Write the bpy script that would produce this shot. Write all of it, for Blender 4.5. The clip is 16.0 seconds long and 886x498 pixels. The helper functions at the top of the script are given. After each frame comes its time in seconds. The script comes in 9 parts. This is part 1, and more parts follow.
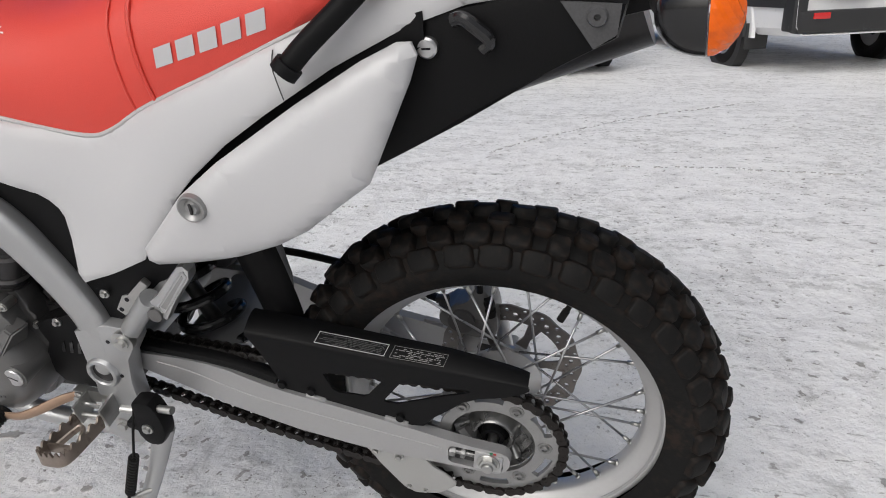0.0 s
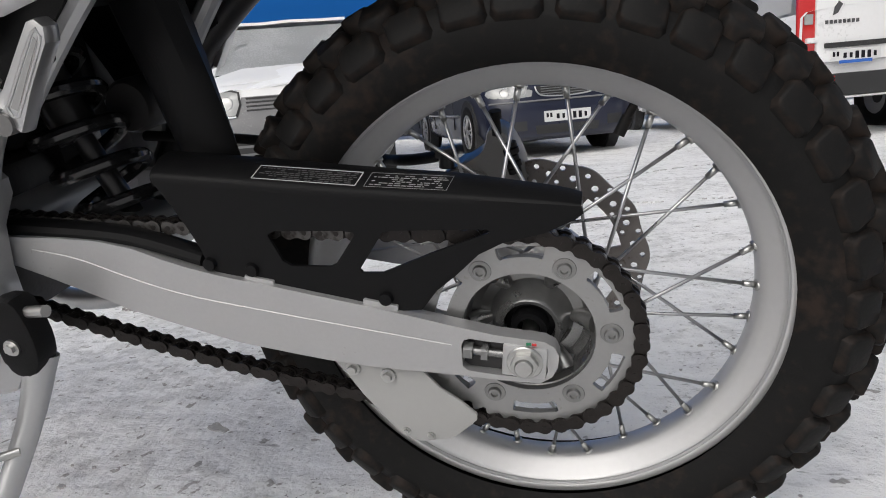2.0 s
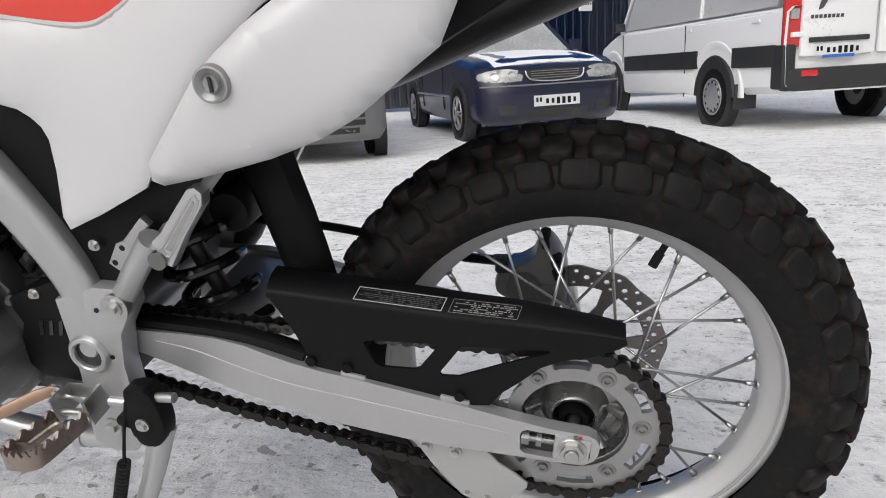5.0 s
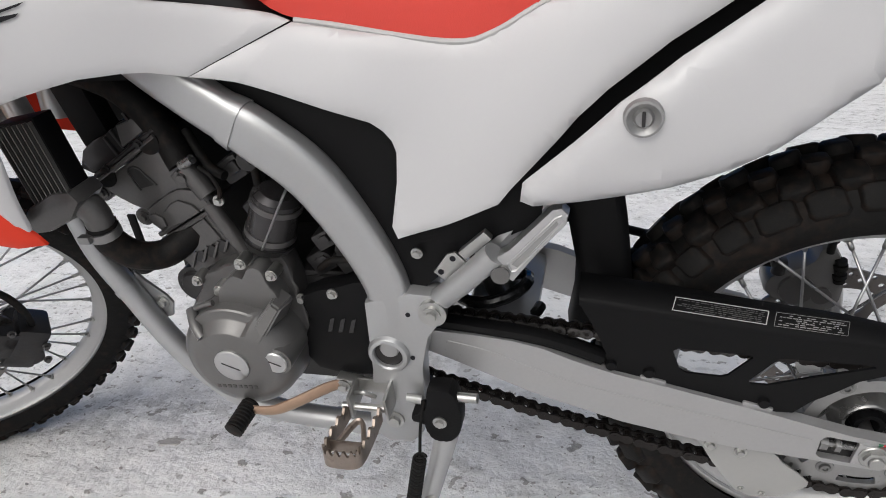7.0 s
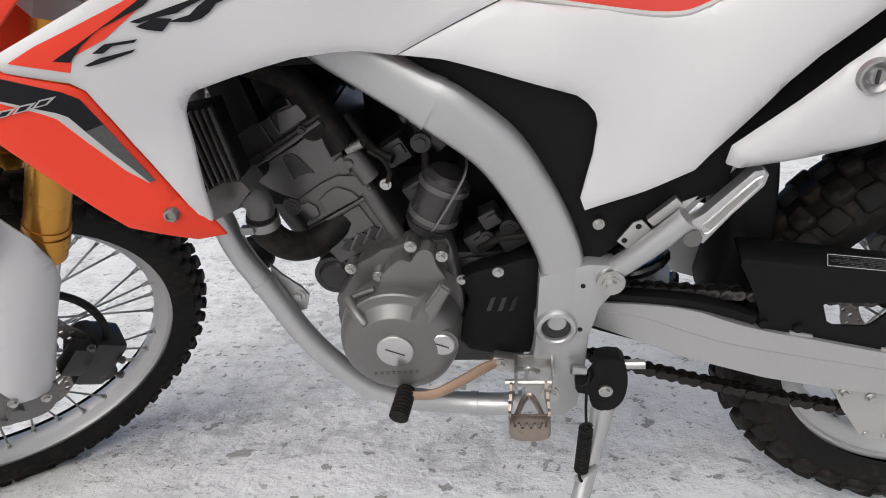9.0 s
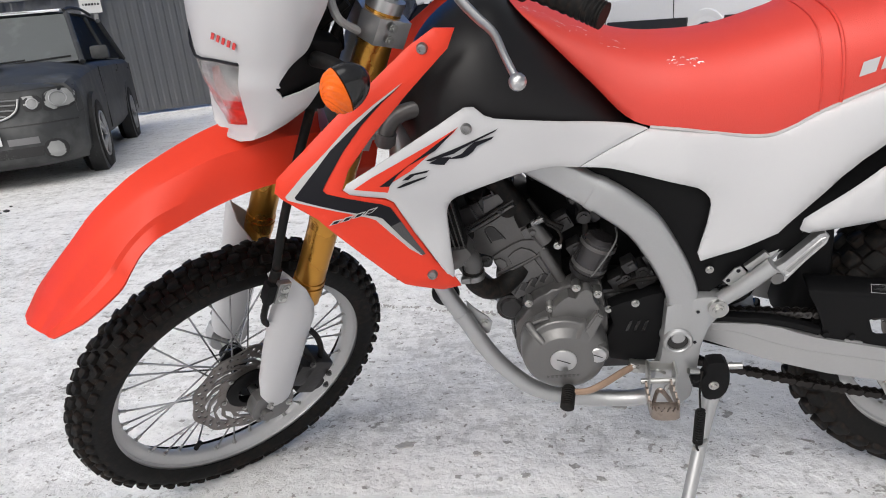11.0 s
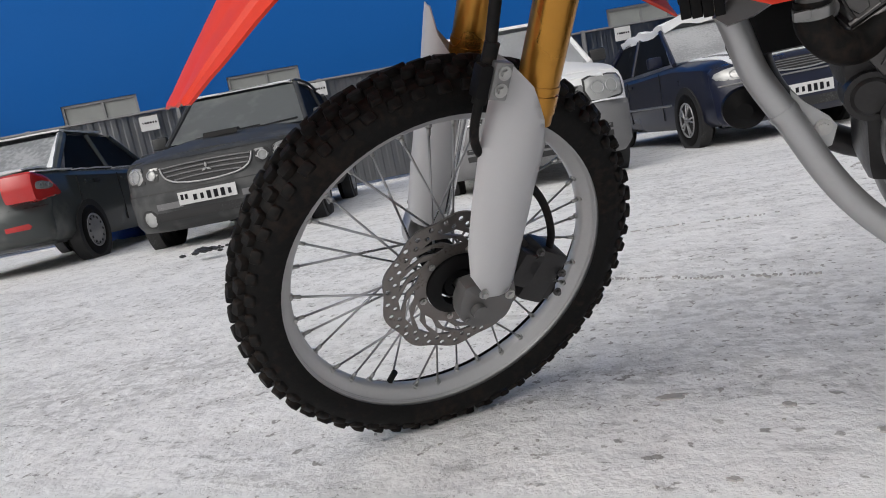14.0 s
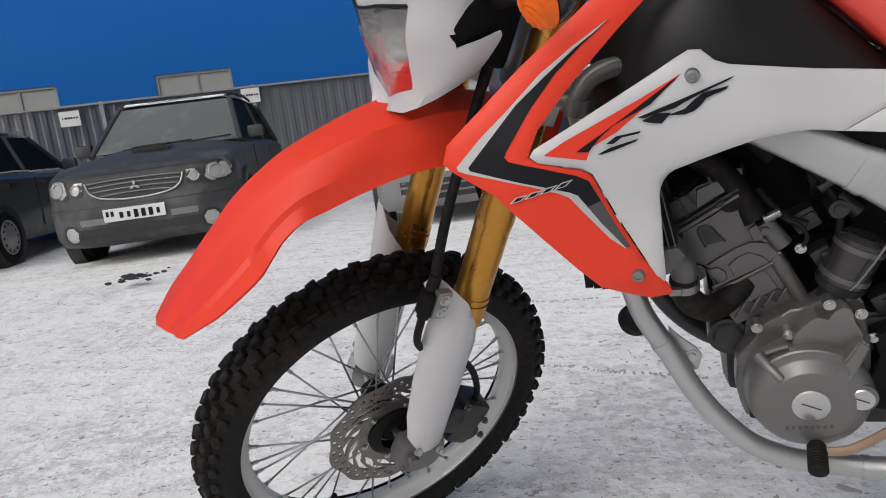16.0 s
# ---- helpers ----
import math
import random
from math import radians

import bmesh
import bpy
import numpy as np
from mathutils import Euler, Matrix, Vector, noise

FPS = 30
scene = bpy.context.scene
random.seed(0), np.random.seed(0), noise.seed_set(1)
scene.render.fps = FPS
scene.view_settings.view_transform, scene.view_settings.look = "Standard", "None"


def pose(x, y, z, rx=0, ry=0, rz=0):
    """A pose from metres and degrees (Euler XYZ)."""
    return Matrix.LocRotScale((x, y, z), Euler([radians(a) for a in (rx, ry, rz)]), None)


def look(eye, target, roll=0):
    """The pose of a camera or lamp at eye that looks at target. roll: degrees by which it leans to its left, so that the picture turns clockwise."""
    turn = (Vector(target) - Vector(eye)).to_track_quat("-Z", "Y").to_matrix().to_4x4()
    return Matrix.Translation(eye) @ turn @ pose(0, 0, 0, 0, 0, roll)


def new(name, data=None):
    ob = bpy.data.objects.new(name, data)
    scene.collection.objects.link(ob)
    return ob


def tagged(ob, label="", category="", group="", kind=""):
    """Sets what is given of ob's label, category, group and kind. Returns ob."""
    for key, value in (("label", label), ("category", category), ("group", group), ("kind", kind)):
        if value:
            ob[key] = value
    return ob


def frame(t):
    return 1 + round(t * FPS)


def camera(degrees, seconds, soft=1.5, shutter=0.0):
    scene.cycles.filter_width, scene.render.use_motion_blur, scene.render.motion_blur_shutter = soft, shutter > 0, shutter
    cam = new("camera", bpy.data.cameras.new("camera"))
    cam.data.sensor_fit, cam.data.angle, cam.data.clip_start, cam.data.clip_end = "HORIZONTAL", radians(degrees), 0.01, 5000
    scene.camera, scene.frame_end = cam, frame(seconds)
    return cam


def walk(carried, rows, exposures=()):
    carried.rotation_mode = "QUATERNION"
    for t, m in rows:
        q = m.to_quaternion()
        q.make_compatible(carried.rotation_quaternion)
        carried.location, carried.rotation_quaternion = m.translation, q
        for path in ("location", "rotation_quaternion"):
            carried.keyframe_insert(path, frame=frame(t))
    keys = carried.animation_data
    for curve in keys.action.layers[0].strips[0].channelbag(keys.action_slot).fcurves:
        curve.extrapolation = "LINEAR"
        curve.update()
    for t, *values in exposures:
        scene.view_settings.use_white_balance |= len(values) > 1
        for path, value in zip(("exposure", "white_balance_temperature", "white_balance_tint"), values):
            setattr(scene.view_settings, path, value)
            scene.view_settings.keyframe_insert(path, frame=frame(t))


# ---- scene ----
cam = camera(66.03, 16.0, soft=1.0)
PATH = [
    (0, (0.1515, -0.9474, 0.9117), (-0.3203, 0.8560, 0.1869), -2.35),
    (0.5, (0.1261, -0.8754, 0.7490), (-0.3436, 0.9476, 0.0739), -1.49),
    (1, (0.1089, -0.8261, 0.6290), (-0.3872, 1.0188, 0.0373), -2.63),
    (1.5, (0.0975, -0.7864, 0.5543), (-0.4095, 1.0865, 0.0694), -3.59),
    (2, (0.0923, -0.7552, 0.5133), (-0.4184, 1.1369, 0.1144), -5.10),
    (2.5, (0.0954, -0.7401, 0.5020), (-0.4043, 1.1584, 0.1200), -5.30),
    (3, (0.0855, -0.7479, 0.5115), (-0.3827, 1.1502, 0.0897), -4.88),
    (3.2, (0.0847, -0.7544, 0.5204), (-0.3750, 1.1445, 0.0924), -4.79),
    (5.3, (0.0083, -0.8998, 0.7293), (-0.4452, 0.9796, 0.2173), -3.55),
    (5.5, (-0.0170, -0.9220, 0.7447), (-0.4753, 0.9543, 0.2258), -4.03),
    (6, (-0.0833, -0.9681, 0.7802), (-0.5777, 0.8847, 0.2122), -4.44),
    (6.5, (-0.1960, -0.9539, 0.8228), (-0.6601, 0.8842, 0.1857), -2.14),
    (7, (-0.2957, -0.9227, 0.7998), (-0.7715, 0.8959, 0.1168), -3.13),
    (7.5, (-0.3946, -0.8977, 0.7661), (-0.7874, 0.9477, 0.1026), -2.97),
    (8, (-0.4986, -0.8959, 0.7491), (-0.7643, 0.9749, 0.0936), -2.30),
    (8.2, (-0.5299, -0.9061, 0.7480), (-0.7663, 0.9685, 0.0921), -2.39),
    (10.3, (-0.6549, -1.2236, 0.9244), (-0.9139, 0.6597, 0.3030), -4.91),
    (10.5, (-0.6842, -1.2562, 0.9497), (-0.9372, 0.6309, 0.3375), -4.78),
    (11, (-0.7598, -1.3560, 0.9646), (-1.0668, 0.5225, 0.3507), -6.11),
    (11.5, (-0.8344, -1.3684, 0.8933), (-1.2228, 0.4964, 0.2835), -6.93),
    (12, (-0.8840, -1.3080, 0.7726), (-1.4161, 0.5222, 0.1667), -6.79),
    (12.5, (-0.9115, -1.2250, 0.6482), (-1.5848, 0.5771, 0.1013), -8.21),
    (13, (-0.9392, -1.1413, 0.5555), (-1.7138, 0.6599, 0.1607), -9.95),
    (13.5, (-0.9545, -1.0946, 0.5041), (-1.7796, 0.7050, 0.2197), -11.15),
    (14, (-0.9601, -1.0927, 0.4988), (-1.8131, 0.6914, 0.1996), -11.16),
    (14.5, (-0.9618, -1.0908, 0.5242), (-1.8013, 0.6987, 0.2195), -9.64),
    (15, (-0.9552, -1.1093, 0.5853), (-1.7954, 0.6846, 0.3092), -10.44),
    (15.5, (-0.9330, -1.1387, 0.6806), (-1.6991, 0.6847, 0.3832), -9.34),
    (16, (-0.8929, -1.1985, 0.7995), (-1.5467, 0.6619, 0.4657), -7.58),
]
walk(cam, [(t, look(eye, target, roll)) for t, eye, target, roll in PATH], [(0.0, -0.50), (1.0, -0.46), (1.5, -0.38), (3.0, -0.42), (5.5, -0.26), (6.5, -0.42), (7.0, -0.40), (8.0, -0.24), (11.0, -0.24), (12.0, -0.58), (12.5, -0.64), (13.0, -0.64), (14.5, -0.58), (15.5, -0.52), (16.0, -0.50)])
LEAN_BIKE = 11.6          # degrees by which the parked motorcycle leans on its side stand
RAKE, STEER = 27.6, 44.8  # degrees: steering-head angle, and how far the bar is turned to the left

# ---- world and sun: an overcast winter day ----
world = bpy.data.worlds.new("overcast")
scene.world = world
world.use_nodes = True
wn, wl = world.node_tree.nodes, world.node_tree.links
wn.clear()
sky = wn.new("ShaderNodeTexSky")
sky.sky_type = "NISHITA"
sky.sun_disc = False
sky.sun_elevation, sky.sun_rotation = radians(38), radians(200)
sky.air_density, sky.dust_density, sky.ozone_density = 1.0, 6.0, 1.0
grey = wn.new("ShaderNodeHueSaturation")
grey.inputs["Saturation"].default_value = 0.25
bgd = wn.new("ShaderNodeBackground")
bgd.inputs["Strength"].default_value = 0.15
wout = wn.new("ShaderNodeOutputWorld")
wl.new(sky.outputs[0], grey.inputs["Color"])
wl.new(grey.outputs[0], bgd.inputs["Color"])
wl.new(bgd.outputs[0], wout.inputs["Surface"])
sun = new("sun", bpy.data.lights.new("sun", "SUN"))
sun.data.energy, sun.data.angle, sun.data.color = 0.9, radians(40), (1.0, 0.98, 0.95)
sun.matrix_world = look((0, 0, 20), (-4.0, 9.0, 0))


# ---- materials ----
def material(name, color, rough=0.5, metal=0.0, vary=0.12, grain=60.0, stain=4.0, bump=0.05, dirt=None, dirt_at=0.62, coat=0.0, spec=0.5, bump_scale=None):
    """A surface with variation at two scales: fine grain and broad stains; dirt is a second colour that lies in patches."""
    m = bpy.data.materials.new(name)
    m.use_nodes = True
    n, l = m.node_tree.nodes, m.node_tree.links
    b = n["Principled BSDF"]
    b.inputs["Metallic"].default_value = metal
    b.inputs["Coat Weight"].default_value = coat
    b.inputs["Specular IOR Level"].default_value = spec
    co = n.new("ShaderNodeTexCoord")
    fine, broad = n.new("ShaderNodeTexNoise"), n.new("ShaderNodeTexNoise")
    for tex, scale, detail in ((fine, grain, 6.0), (broad, stain, 5.0)):
        tex.inputs["Scale"].default_value, tex.inputs["Detail"].default_value = scale, detail
        l.new(co.outputs["Object"], tex.inputs["Vector"])
    mix = n.new("ShaderNodeMix")
    mix.data_type = "RGBA"
    lo, hi = [c * (1 - vary) for c in color], [min(1, c * (1 + vary)) for c in color]
    mix.inputs["A"].default_value, mix.inputs["B"].default_value = (*lo, 1), (*hi, 1)
    add = n.new("ShaderNodeMath")
    add.operation = "MULTIPLY_ADD"
    add.inputs[1].default_value = 0.5
    half = n.new("ShaderNodeMath")
    half.operation = "MULTIPLY"
    half.inputs[1].default_value = 0.5
    l.new(fine.outputs["Fac"], half.inputs[0])
    l.new(broad.outputs["Fac"], add.inputs[0])
    l.new(half.outputs[0], add.inputs[2])
    l.new(add.outputs[0], mix.inputs["Factor"])
    out = mix.outputs["Result"]
    if dirt:
        ramp = n.new("ShaderNodeValToRGB")
        ramp.color_ramp.elements[0].position, ramp.color_ramp.elements[1].position = dirt_at - 0.06, dirt_at + 0.08
        l.new(add.outputs[0], ramp.inputs[0])
        over = n.new("ShaderNodeMix")
        over.data_type = "RGBA"
        over.inputs["B"].default_value = (*dirt, 1)
        l.new(ramp.outputs[0], over.inputs["Factor"])
        l.new(out, over.inputs["A"])
        out = over.outputs["Result"]
    l.new(out, b.inputs["Base Color"])
    rr = n.new("ShaderNodeMapRange")
    rr.inputs["To Min"].default_value, rr.inputs["To Max"].default_value = max(0.02, rough * 0.8), min(1, rough * 1.25)
    l.new(broad.outputs["Fac"], rr.inputs["Value"])
    l.new(rr.outputs[0], b.inputs["Roughness"])
    if bump:
        bp = n.new("ShaderNodeBump")
        bp.inputs["Strength"].default_value, bp.inputs["Distance"].default_value = bump, 0.002
        src = fine
        if bump_scale:
            src = n.new("ShaderNodeTexNoise")
            src.inputs["Scale"].default_value, src.inputs["Detail"].default_value = bump_scale, 5.0
            l.new(co.outputs["Object"], src.inputs["Vector"])
        l.new(src.outputs["Fac"], bp.inputs["Height"])
        l.new(bp.outputs[0], b.inputs["Normal"])
    return m


def clear_glass(name, color=(1, 1, 1), rough=0.02):
    m = bpy.data.materials.new(name)
    m.use_nodes = True
    b = m.node_tree.nodes["Principled BSDF"]
    b.inputs["Base Color"].default_value = (*color, 1)
    b.inputs["Roughness"].default_value = rough
    b.inputs["Transmission Weight"].default_value = 1.0
    b.inputs["IOR"].default_value = 1.2
    return m


def snow_ground():
    """Trodden snow: pale crust, grey worn patches, grit and small dark crumbs."""
    m = bpy.data.materials.new("trodden_snow")
    m.use_nodes = True
    n, l = m.node_tree.nodes, m.node_tree.links
    b = n["Principled BSDF"]
    co = n.new("ShaderNodeTexCoord")

    def tex(scale, detail=6.0, rough=0.6):
        t = n.new("ShaderNodeTexNoise")
        t.inputs["Scale"].default_value, t.inputs["Detail"].default_value, t.inputs["Roughness"].default_value = scale, detail, rough
        l.new(co.outputs["Object"], t.inputs["Vector"])
        return t.outputs["Fac"]

    def ramp(src, a, c):
        r = n.new("ShaderNodeMapRange")
        r.interpolation_type = "SMOOTHSTEP"
        r.inputs["From Min"].default_value, r.inputs["From Max"].default_value = a, c
        l.new(src, r.inputs["Value"])
        return r.outputs[0]

    def times(a, c):
        t = n.new("ShaderNodeMath")
        t.operation = "MULTIPLY"
        l.new(a, t.inputs[0])
        if isinstance(c, float):
            t.inputs[1].default_value = c
        else:
            l.new(c, t.inputs[1])
        return t.outputs[0]

    def over(base, color, fac):
        x = n.new("ShaderNodeMix")
        x.data_type = "RGBA"
        x.inputs["B"].default_value = (*color, 1)
        if isinstance(base, tuple):
            x.inputs["A"].default_value = (*base, 1)
        else:
            l.new(base, x.inputs["A"])
        l.new(fac, x.inputs["Factor"])
        return x.outputs["Result"]

    def drawn(scale, turn, detail=5.0):
        """Noise drawn out along the way the traffic goes."""
        m = n.new("ShaderNodeMapping")
        m.inputs["Rotation"].default_value, m.inputs["Scale"].default_value = (0, 0, radians(turn)), (1.0, 7.0, 1.0)
        l.new(co.outputs["Object"], m.inputs["Vector"])
        t = n.new("ShaderNodeTexNoise")
        t.inputs["Scale"].default_value, t.inputs["Detail"].default_value, t.inputs["Roughness"].default_value = scale, detail, 0.65
        l.new(m.outputs[0], t.inputs["Vector"])
        return t.outputs["Fac"]

    broad, mid, fine, grit, pebble = tex(0.9), tex(6.0, 8.0, 0.65), tex(60.0, 6.0, 0.7), tex(150.0, 3.0), tex(19.0, 7.0, 0.68)
    tracks, scrape = drawn(0.8, 12), drawn(5.0, -18, 8.0)
    col = over((0.88, 0.876, 0.876), (0.79, 0.785, 0.785), ramp(mid, 0.46, 0.62))
    col = over(col, (0.66, 0.655, 0.65), times(times(ramp(broad, 0.46, 0.62), ramp(pebble, 0.44, 0.56)), 0.75))
    col = over(col, (0.62, 0.615, 0.61), times(times(ramp(tracks, 0.52, 0.60), ramp(pebble, 0.48, 0.58)), 0.8))
    col = over(col, (0.56, 0.555, 0.55), times(times(ramp(pebble, 0.57, 0.64), ramp(mid, 0.48, 0.60)), 0.8))
    col = over(col, (0.46, 0.455, 0.45), times(times(ramp(fine, 0.58, 0.64), ramp(pebble, 0.48, 0.57)), 0.85))
    col = over(col, (0.30, 0.29, 0.285), times(times(ramp(scrape, 0.60, 0.67), ramp(fine, 0.46, 0.56)), 0.8))
    col = over(col, (0.42, 0.41, 0.40), times(times(ramp(drawn(1.6, 8, 9.0), 0.57, 0.66), ramp(fine, 0.47, 0.60)), 0.8))
    col = over(col, (0.36, 0.35, 0.34), times(times(ramp(drawn(3.4, 32, 8.0), 0.60, 0.68), ramp(fine, 0.48, 0.60)), 0.7))
    col = over(col, (0.14, 0.135, 0.13), times(times(ramp(grit, 0.63, 0.68), ramp(mid, 0.48, 0.60)), 0.85))
    # crumbs plus lump shading put into colour: dark flecks, thick in places, absent elsewhere
    flecks, spots = tex(24.0, 3.0, 0.55), tex(46.0, 2.0, 0.5)
    col = over(col, (0.24, 0.225, 0.21), times(times(ramp(flecks, 0.655, 0.685), ramp(mid, 0.42, 0.54)), 0.75))
    col = over(col, (0.30, 0.28, 0.26), times(times(ramp(spots, 0.67, 0.69), ramp(broad, 0.42, 0.56)), 0.8))
    col = over(col, (0.93, 0.93, 0.935), times(times(ramp(tex(13.0, 5.0, 0.6), 0.58, 0.64), ramp(pebble, 0.40, 0.52)), 0.6))
    l.new(col, b.inputs["Base Color"])
    b.inputs["Roughness"].default_value = 0.7
    b.inputs["Specular IOR Level"].default_value = 0.35
    s = n.new("ShaderNodeMath")
    s.operation = "MULTIPLY_ADD"
    s.inputs[1].default_value = 0.3
    l.new(fine, s.inputs[0])
    s2 = n.new("ShaderNodeMath")
    s2.operation = "MULTIPLY_ADD"
    s2.inputs[1].default_value = 0.7
    l.new(flecks, s2.inputs[0])
    l.new(pebble, s2.inputs[2])
    l.new(s2.outputs[0], s.inputs[2])
    bp = n.new("ShaderNodeBump")
    bp.inputs["Strength"].default_value, bp.inputs["Distance"].default_value = 0.85, 0.012
    l.new(s.outputs[0], bp.inputs["Height"])
    l.new(bp.outputs[0], b.inputs["Normal"])
    return m


SNOW_GROUND = snow_ground()
GRIT = material("dirty_ice", (0.40, 0.385, 0.375), 0.8, vary=0.35, grain=200, stain=30, bump=0.6)
SNOW = material("snow", (0.82, 0.83, 0.85), 0.8, vary=0.04, grain=80, bump=0.6, bump_scale=30)
WHITE = material("white_plastic", (0.49, 0.49, 0.503), 0.32, vary=0.02, grain=300, stain=3, bump=0.01, coat=0.12)
RED = material("red_plastic", (0.69, 0.040, 0.015), 0.42, vary=0.05, grain=300, stain=3, bump=0.02, spec=0.35)
SEAT_RED = material("red_vinyl", (0.65, 0.043, 0.026), 0.5, vary=0.08, grain=900, stain=8, bump=0.3, spec=0.75)
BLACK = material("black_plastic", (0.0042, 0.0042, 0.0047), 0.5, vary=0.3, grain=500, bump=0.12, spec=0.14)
BLACK_GLOSS = material("black_gloss", (0.012, 0.012, 0.013), 0.16, vary=0.2, grain=200, bump=0.0)
RUBBER = material("rubber", (0.0052, 0.0050, 0.0050), 0.60, vary=0.4, grain=90, stain=11, bump=0.5, dirt=(0.020, 0.0135, 0.0105), dirt_at=0.58, spec=0.18)
FRAME = material("silver_paint", (0.40, 0.405, 0.412), 0.35, metal=0.65, vary=0.06, grain=250, stain=6, bump=0.04, coat=0.2)
HEAD_COVER = material("dark_satin_casting", (0.045, 0.043, 0.045), 0.24, metal=0.5, vary=0.2, grain=150, stain=14, bump=0.08)
SPROCKET = material("zinc_plated_sprocket", (0.31, 0.31, 0.31), 0.42, metal=0.75, vary=0.14, grain=180, stain=16, bump=0.06, dirt=(0.16, 0.14, 0.12), dirt_at=0.66)
HUB_CAST = material("grey_hub_casting", (0.24, 0.24, 0.24), 0.28, metal=0.8, vary=0.2, grain=120, stain=20, bump=0.1)
ARM_SILVER = material("silver_swingarm_paint", (0.40, 0.40, 0.405), 0.38, metal=0.6, vary=0.08, grain=250, stain=9, bump=0.05, dirt=(0.22, 0.20, 0.185), dirt_at=0.68)
ALU = material("brushed_aluminium", (0.50, 0.50, 0.505), 0.3, metal=0.9, vary=0.12, grain=160, stain=9, bump=0.06)
RIM = material("anodised_rim", (0.54, 0.54, 0.545), 0.48, metal=0.7, vary=0.08, grain=160, stain=10, bump=0.04)
ENGINE = material("grey_engine_paint", (0.100, 0.097, 0.097), 0.31, metal=0.5, vary=0.16, grain=200, stain=12, bump=0.14)
COVER_GREY = material("grey_cover_paint", (0.135, 0.133, 0.132), 0.33, metal=0.45, vary=0.08, grain=200, stain=12, bump=0.08)
TANK = material("satin_black", (0.009, 0.0085, 0.0095), 0.42, vary=0.2, grain=300, bump=0.05, spec=0.3)
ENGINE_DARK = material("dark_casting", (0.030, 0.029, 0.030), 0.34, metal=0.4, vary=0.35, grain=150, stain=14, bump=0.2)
STEEL = material("zinc_steel", (0.45, 0.45, 0.44), 0.32, metal=0.95, vary=0.15, grain=200, stain=18, bump=0.05)
SPOKE = material("spoke_steel", (0.42, 0.42, 0.43), 0.28, metal=0.95, vary=0.1, grain=80, bump=0.0)
ROTOR = material("rotor_steel", (0.20, 0.185, 0.175), 0.36, metal=0.8, vary=0.16, grain=220, stain=25, bump=0.08, dirt=(0.07, 0.05, 0.04), dirt_at=0.61)
CHAIN = material("oiled_chain", (0.022, 0.019, 0.018), 0.38, metal=0.7, vary=0.5, grain=120, stain=30, bump=0.2, dirt=(0.05, 0.03, 0.02), dirt_at=0.68)
CHAIN_BRIGHT = material("chain_plate", (0.090, 0.086, 0.084), 0.36, metal=0.8, vary=0.4, grain=120, stain=30, bump=0.1, dirt=(0.022, 0.019, 0.017), dirt_at=0.56)
GOLD = material("gold_anodising", (0.50, 0.245, 0.045), 0.27, metal=0.85, vary=0.08, grain=120, stain=8, bump=0.02)
CHROME = material("chromed_tube", (0.6, 0.6, 0.6), 0.12, metal=1.0, vary=0.05, bump=0.0)
COPPER_DIRT = material("worn_steel", (0.27, 0.225, 0.195), 0.33, metal=0.75, vary=0.3, grain=90, stain=25, bump=0.15, dirt=(0.07, 0.045, 0.03), dirt_at=0.6)
SHIFT_TAN = material("worn_bronze", (0.36, 0.245, 0.175), 0.38, metal=0.55, vary=0.2, grain=150, stain=15, bump=0.08, dirt=(0.12, 0.07, 0.045), dirt_at=0.64)
GUIDE = material("milky_plastic", (0.30, 0.30, 0.295), 0.35, vary=0.06, grain=120, stain=14, bump=0.05)
AMBER = material("amber_lens", (0.92, 0.125, 0.0), 0.16, vary=0.35, grain=160, stain=60, bump=0.5, bump_scale=150, coat=0.2, spec=0.3)
LENS = clear_glass("clear_lens")
RED_LENS = material("red_lens", (0.50, 0.02, 0.02), 0.12, vary=0.12, grain=200, bump=0.1, coat=0.7)
INK = material("black_print", (0.006, 0.006, 0.009), 0.35, vary=0.1, bump=0.0, spec=0.2)
LABEL_GREY = material("label_print", (0.42, 0.42, 0.42), 0.4, vary=0.1, bump=0.0)
FINE_PRINT = material("fine_label_print", (0.22, 0.22, 0.22), 0.4, vary=0.3, grain=900, bump=0.0)
GREY_PRINT = material("grey_print", (0.075, 0.075, 0.078), 0.4, vary=0.5, grain=500, bump=0.0, spec=0.2)
PAINT_BLUE = material("dark_blue_car_paint", (0.009, 0.012, 0.030), 0.28, metal=0.0, vary=0.12, grain=5, stain=1.5, bump=0.0, coat=0.3, spec=0.4, dirt=(0.05, 0.05, 0.06), dirt_at=0.66)
PAINT_DARK = material("dark_grey_car_paint", (0.042, 0.044, 0.046), 0.55, metal=0.0, vary=0.2, grain=6, stain=1.6, bump=0.0, spec=0.35, dirt=(0.085, 0.087, 0.088), dirt_at=0.56)
PAINT_LADA = material("grey_green_car_paint", (0.060, 0.068, 0.068), 0.34, metal=0.1, vary=0.15, grain=4, stain=1.3, bump=0.0, coat=0.15, spec=0.4, dirt=(0.15, 0.155, 0.15), dirt_at=0.60)
PAINT_VAN = material("white_van_paint", (0.74, 0.74, 0.745), 0.5, vary=0.05, grain=30, stain=2, bump=0.01, spec=0.3, dirt=(0.5, 0.5, 0.5), dirt_at=0.66)
CAR_GREY = material("grey_bumper_plastic", (0.17, 0.17, 0.175), 0.55, vary=0.15, grain=80, stain=3, bump=0.1, dirt=(0.3, 0.3, 0.3), dirt_at=0.62)
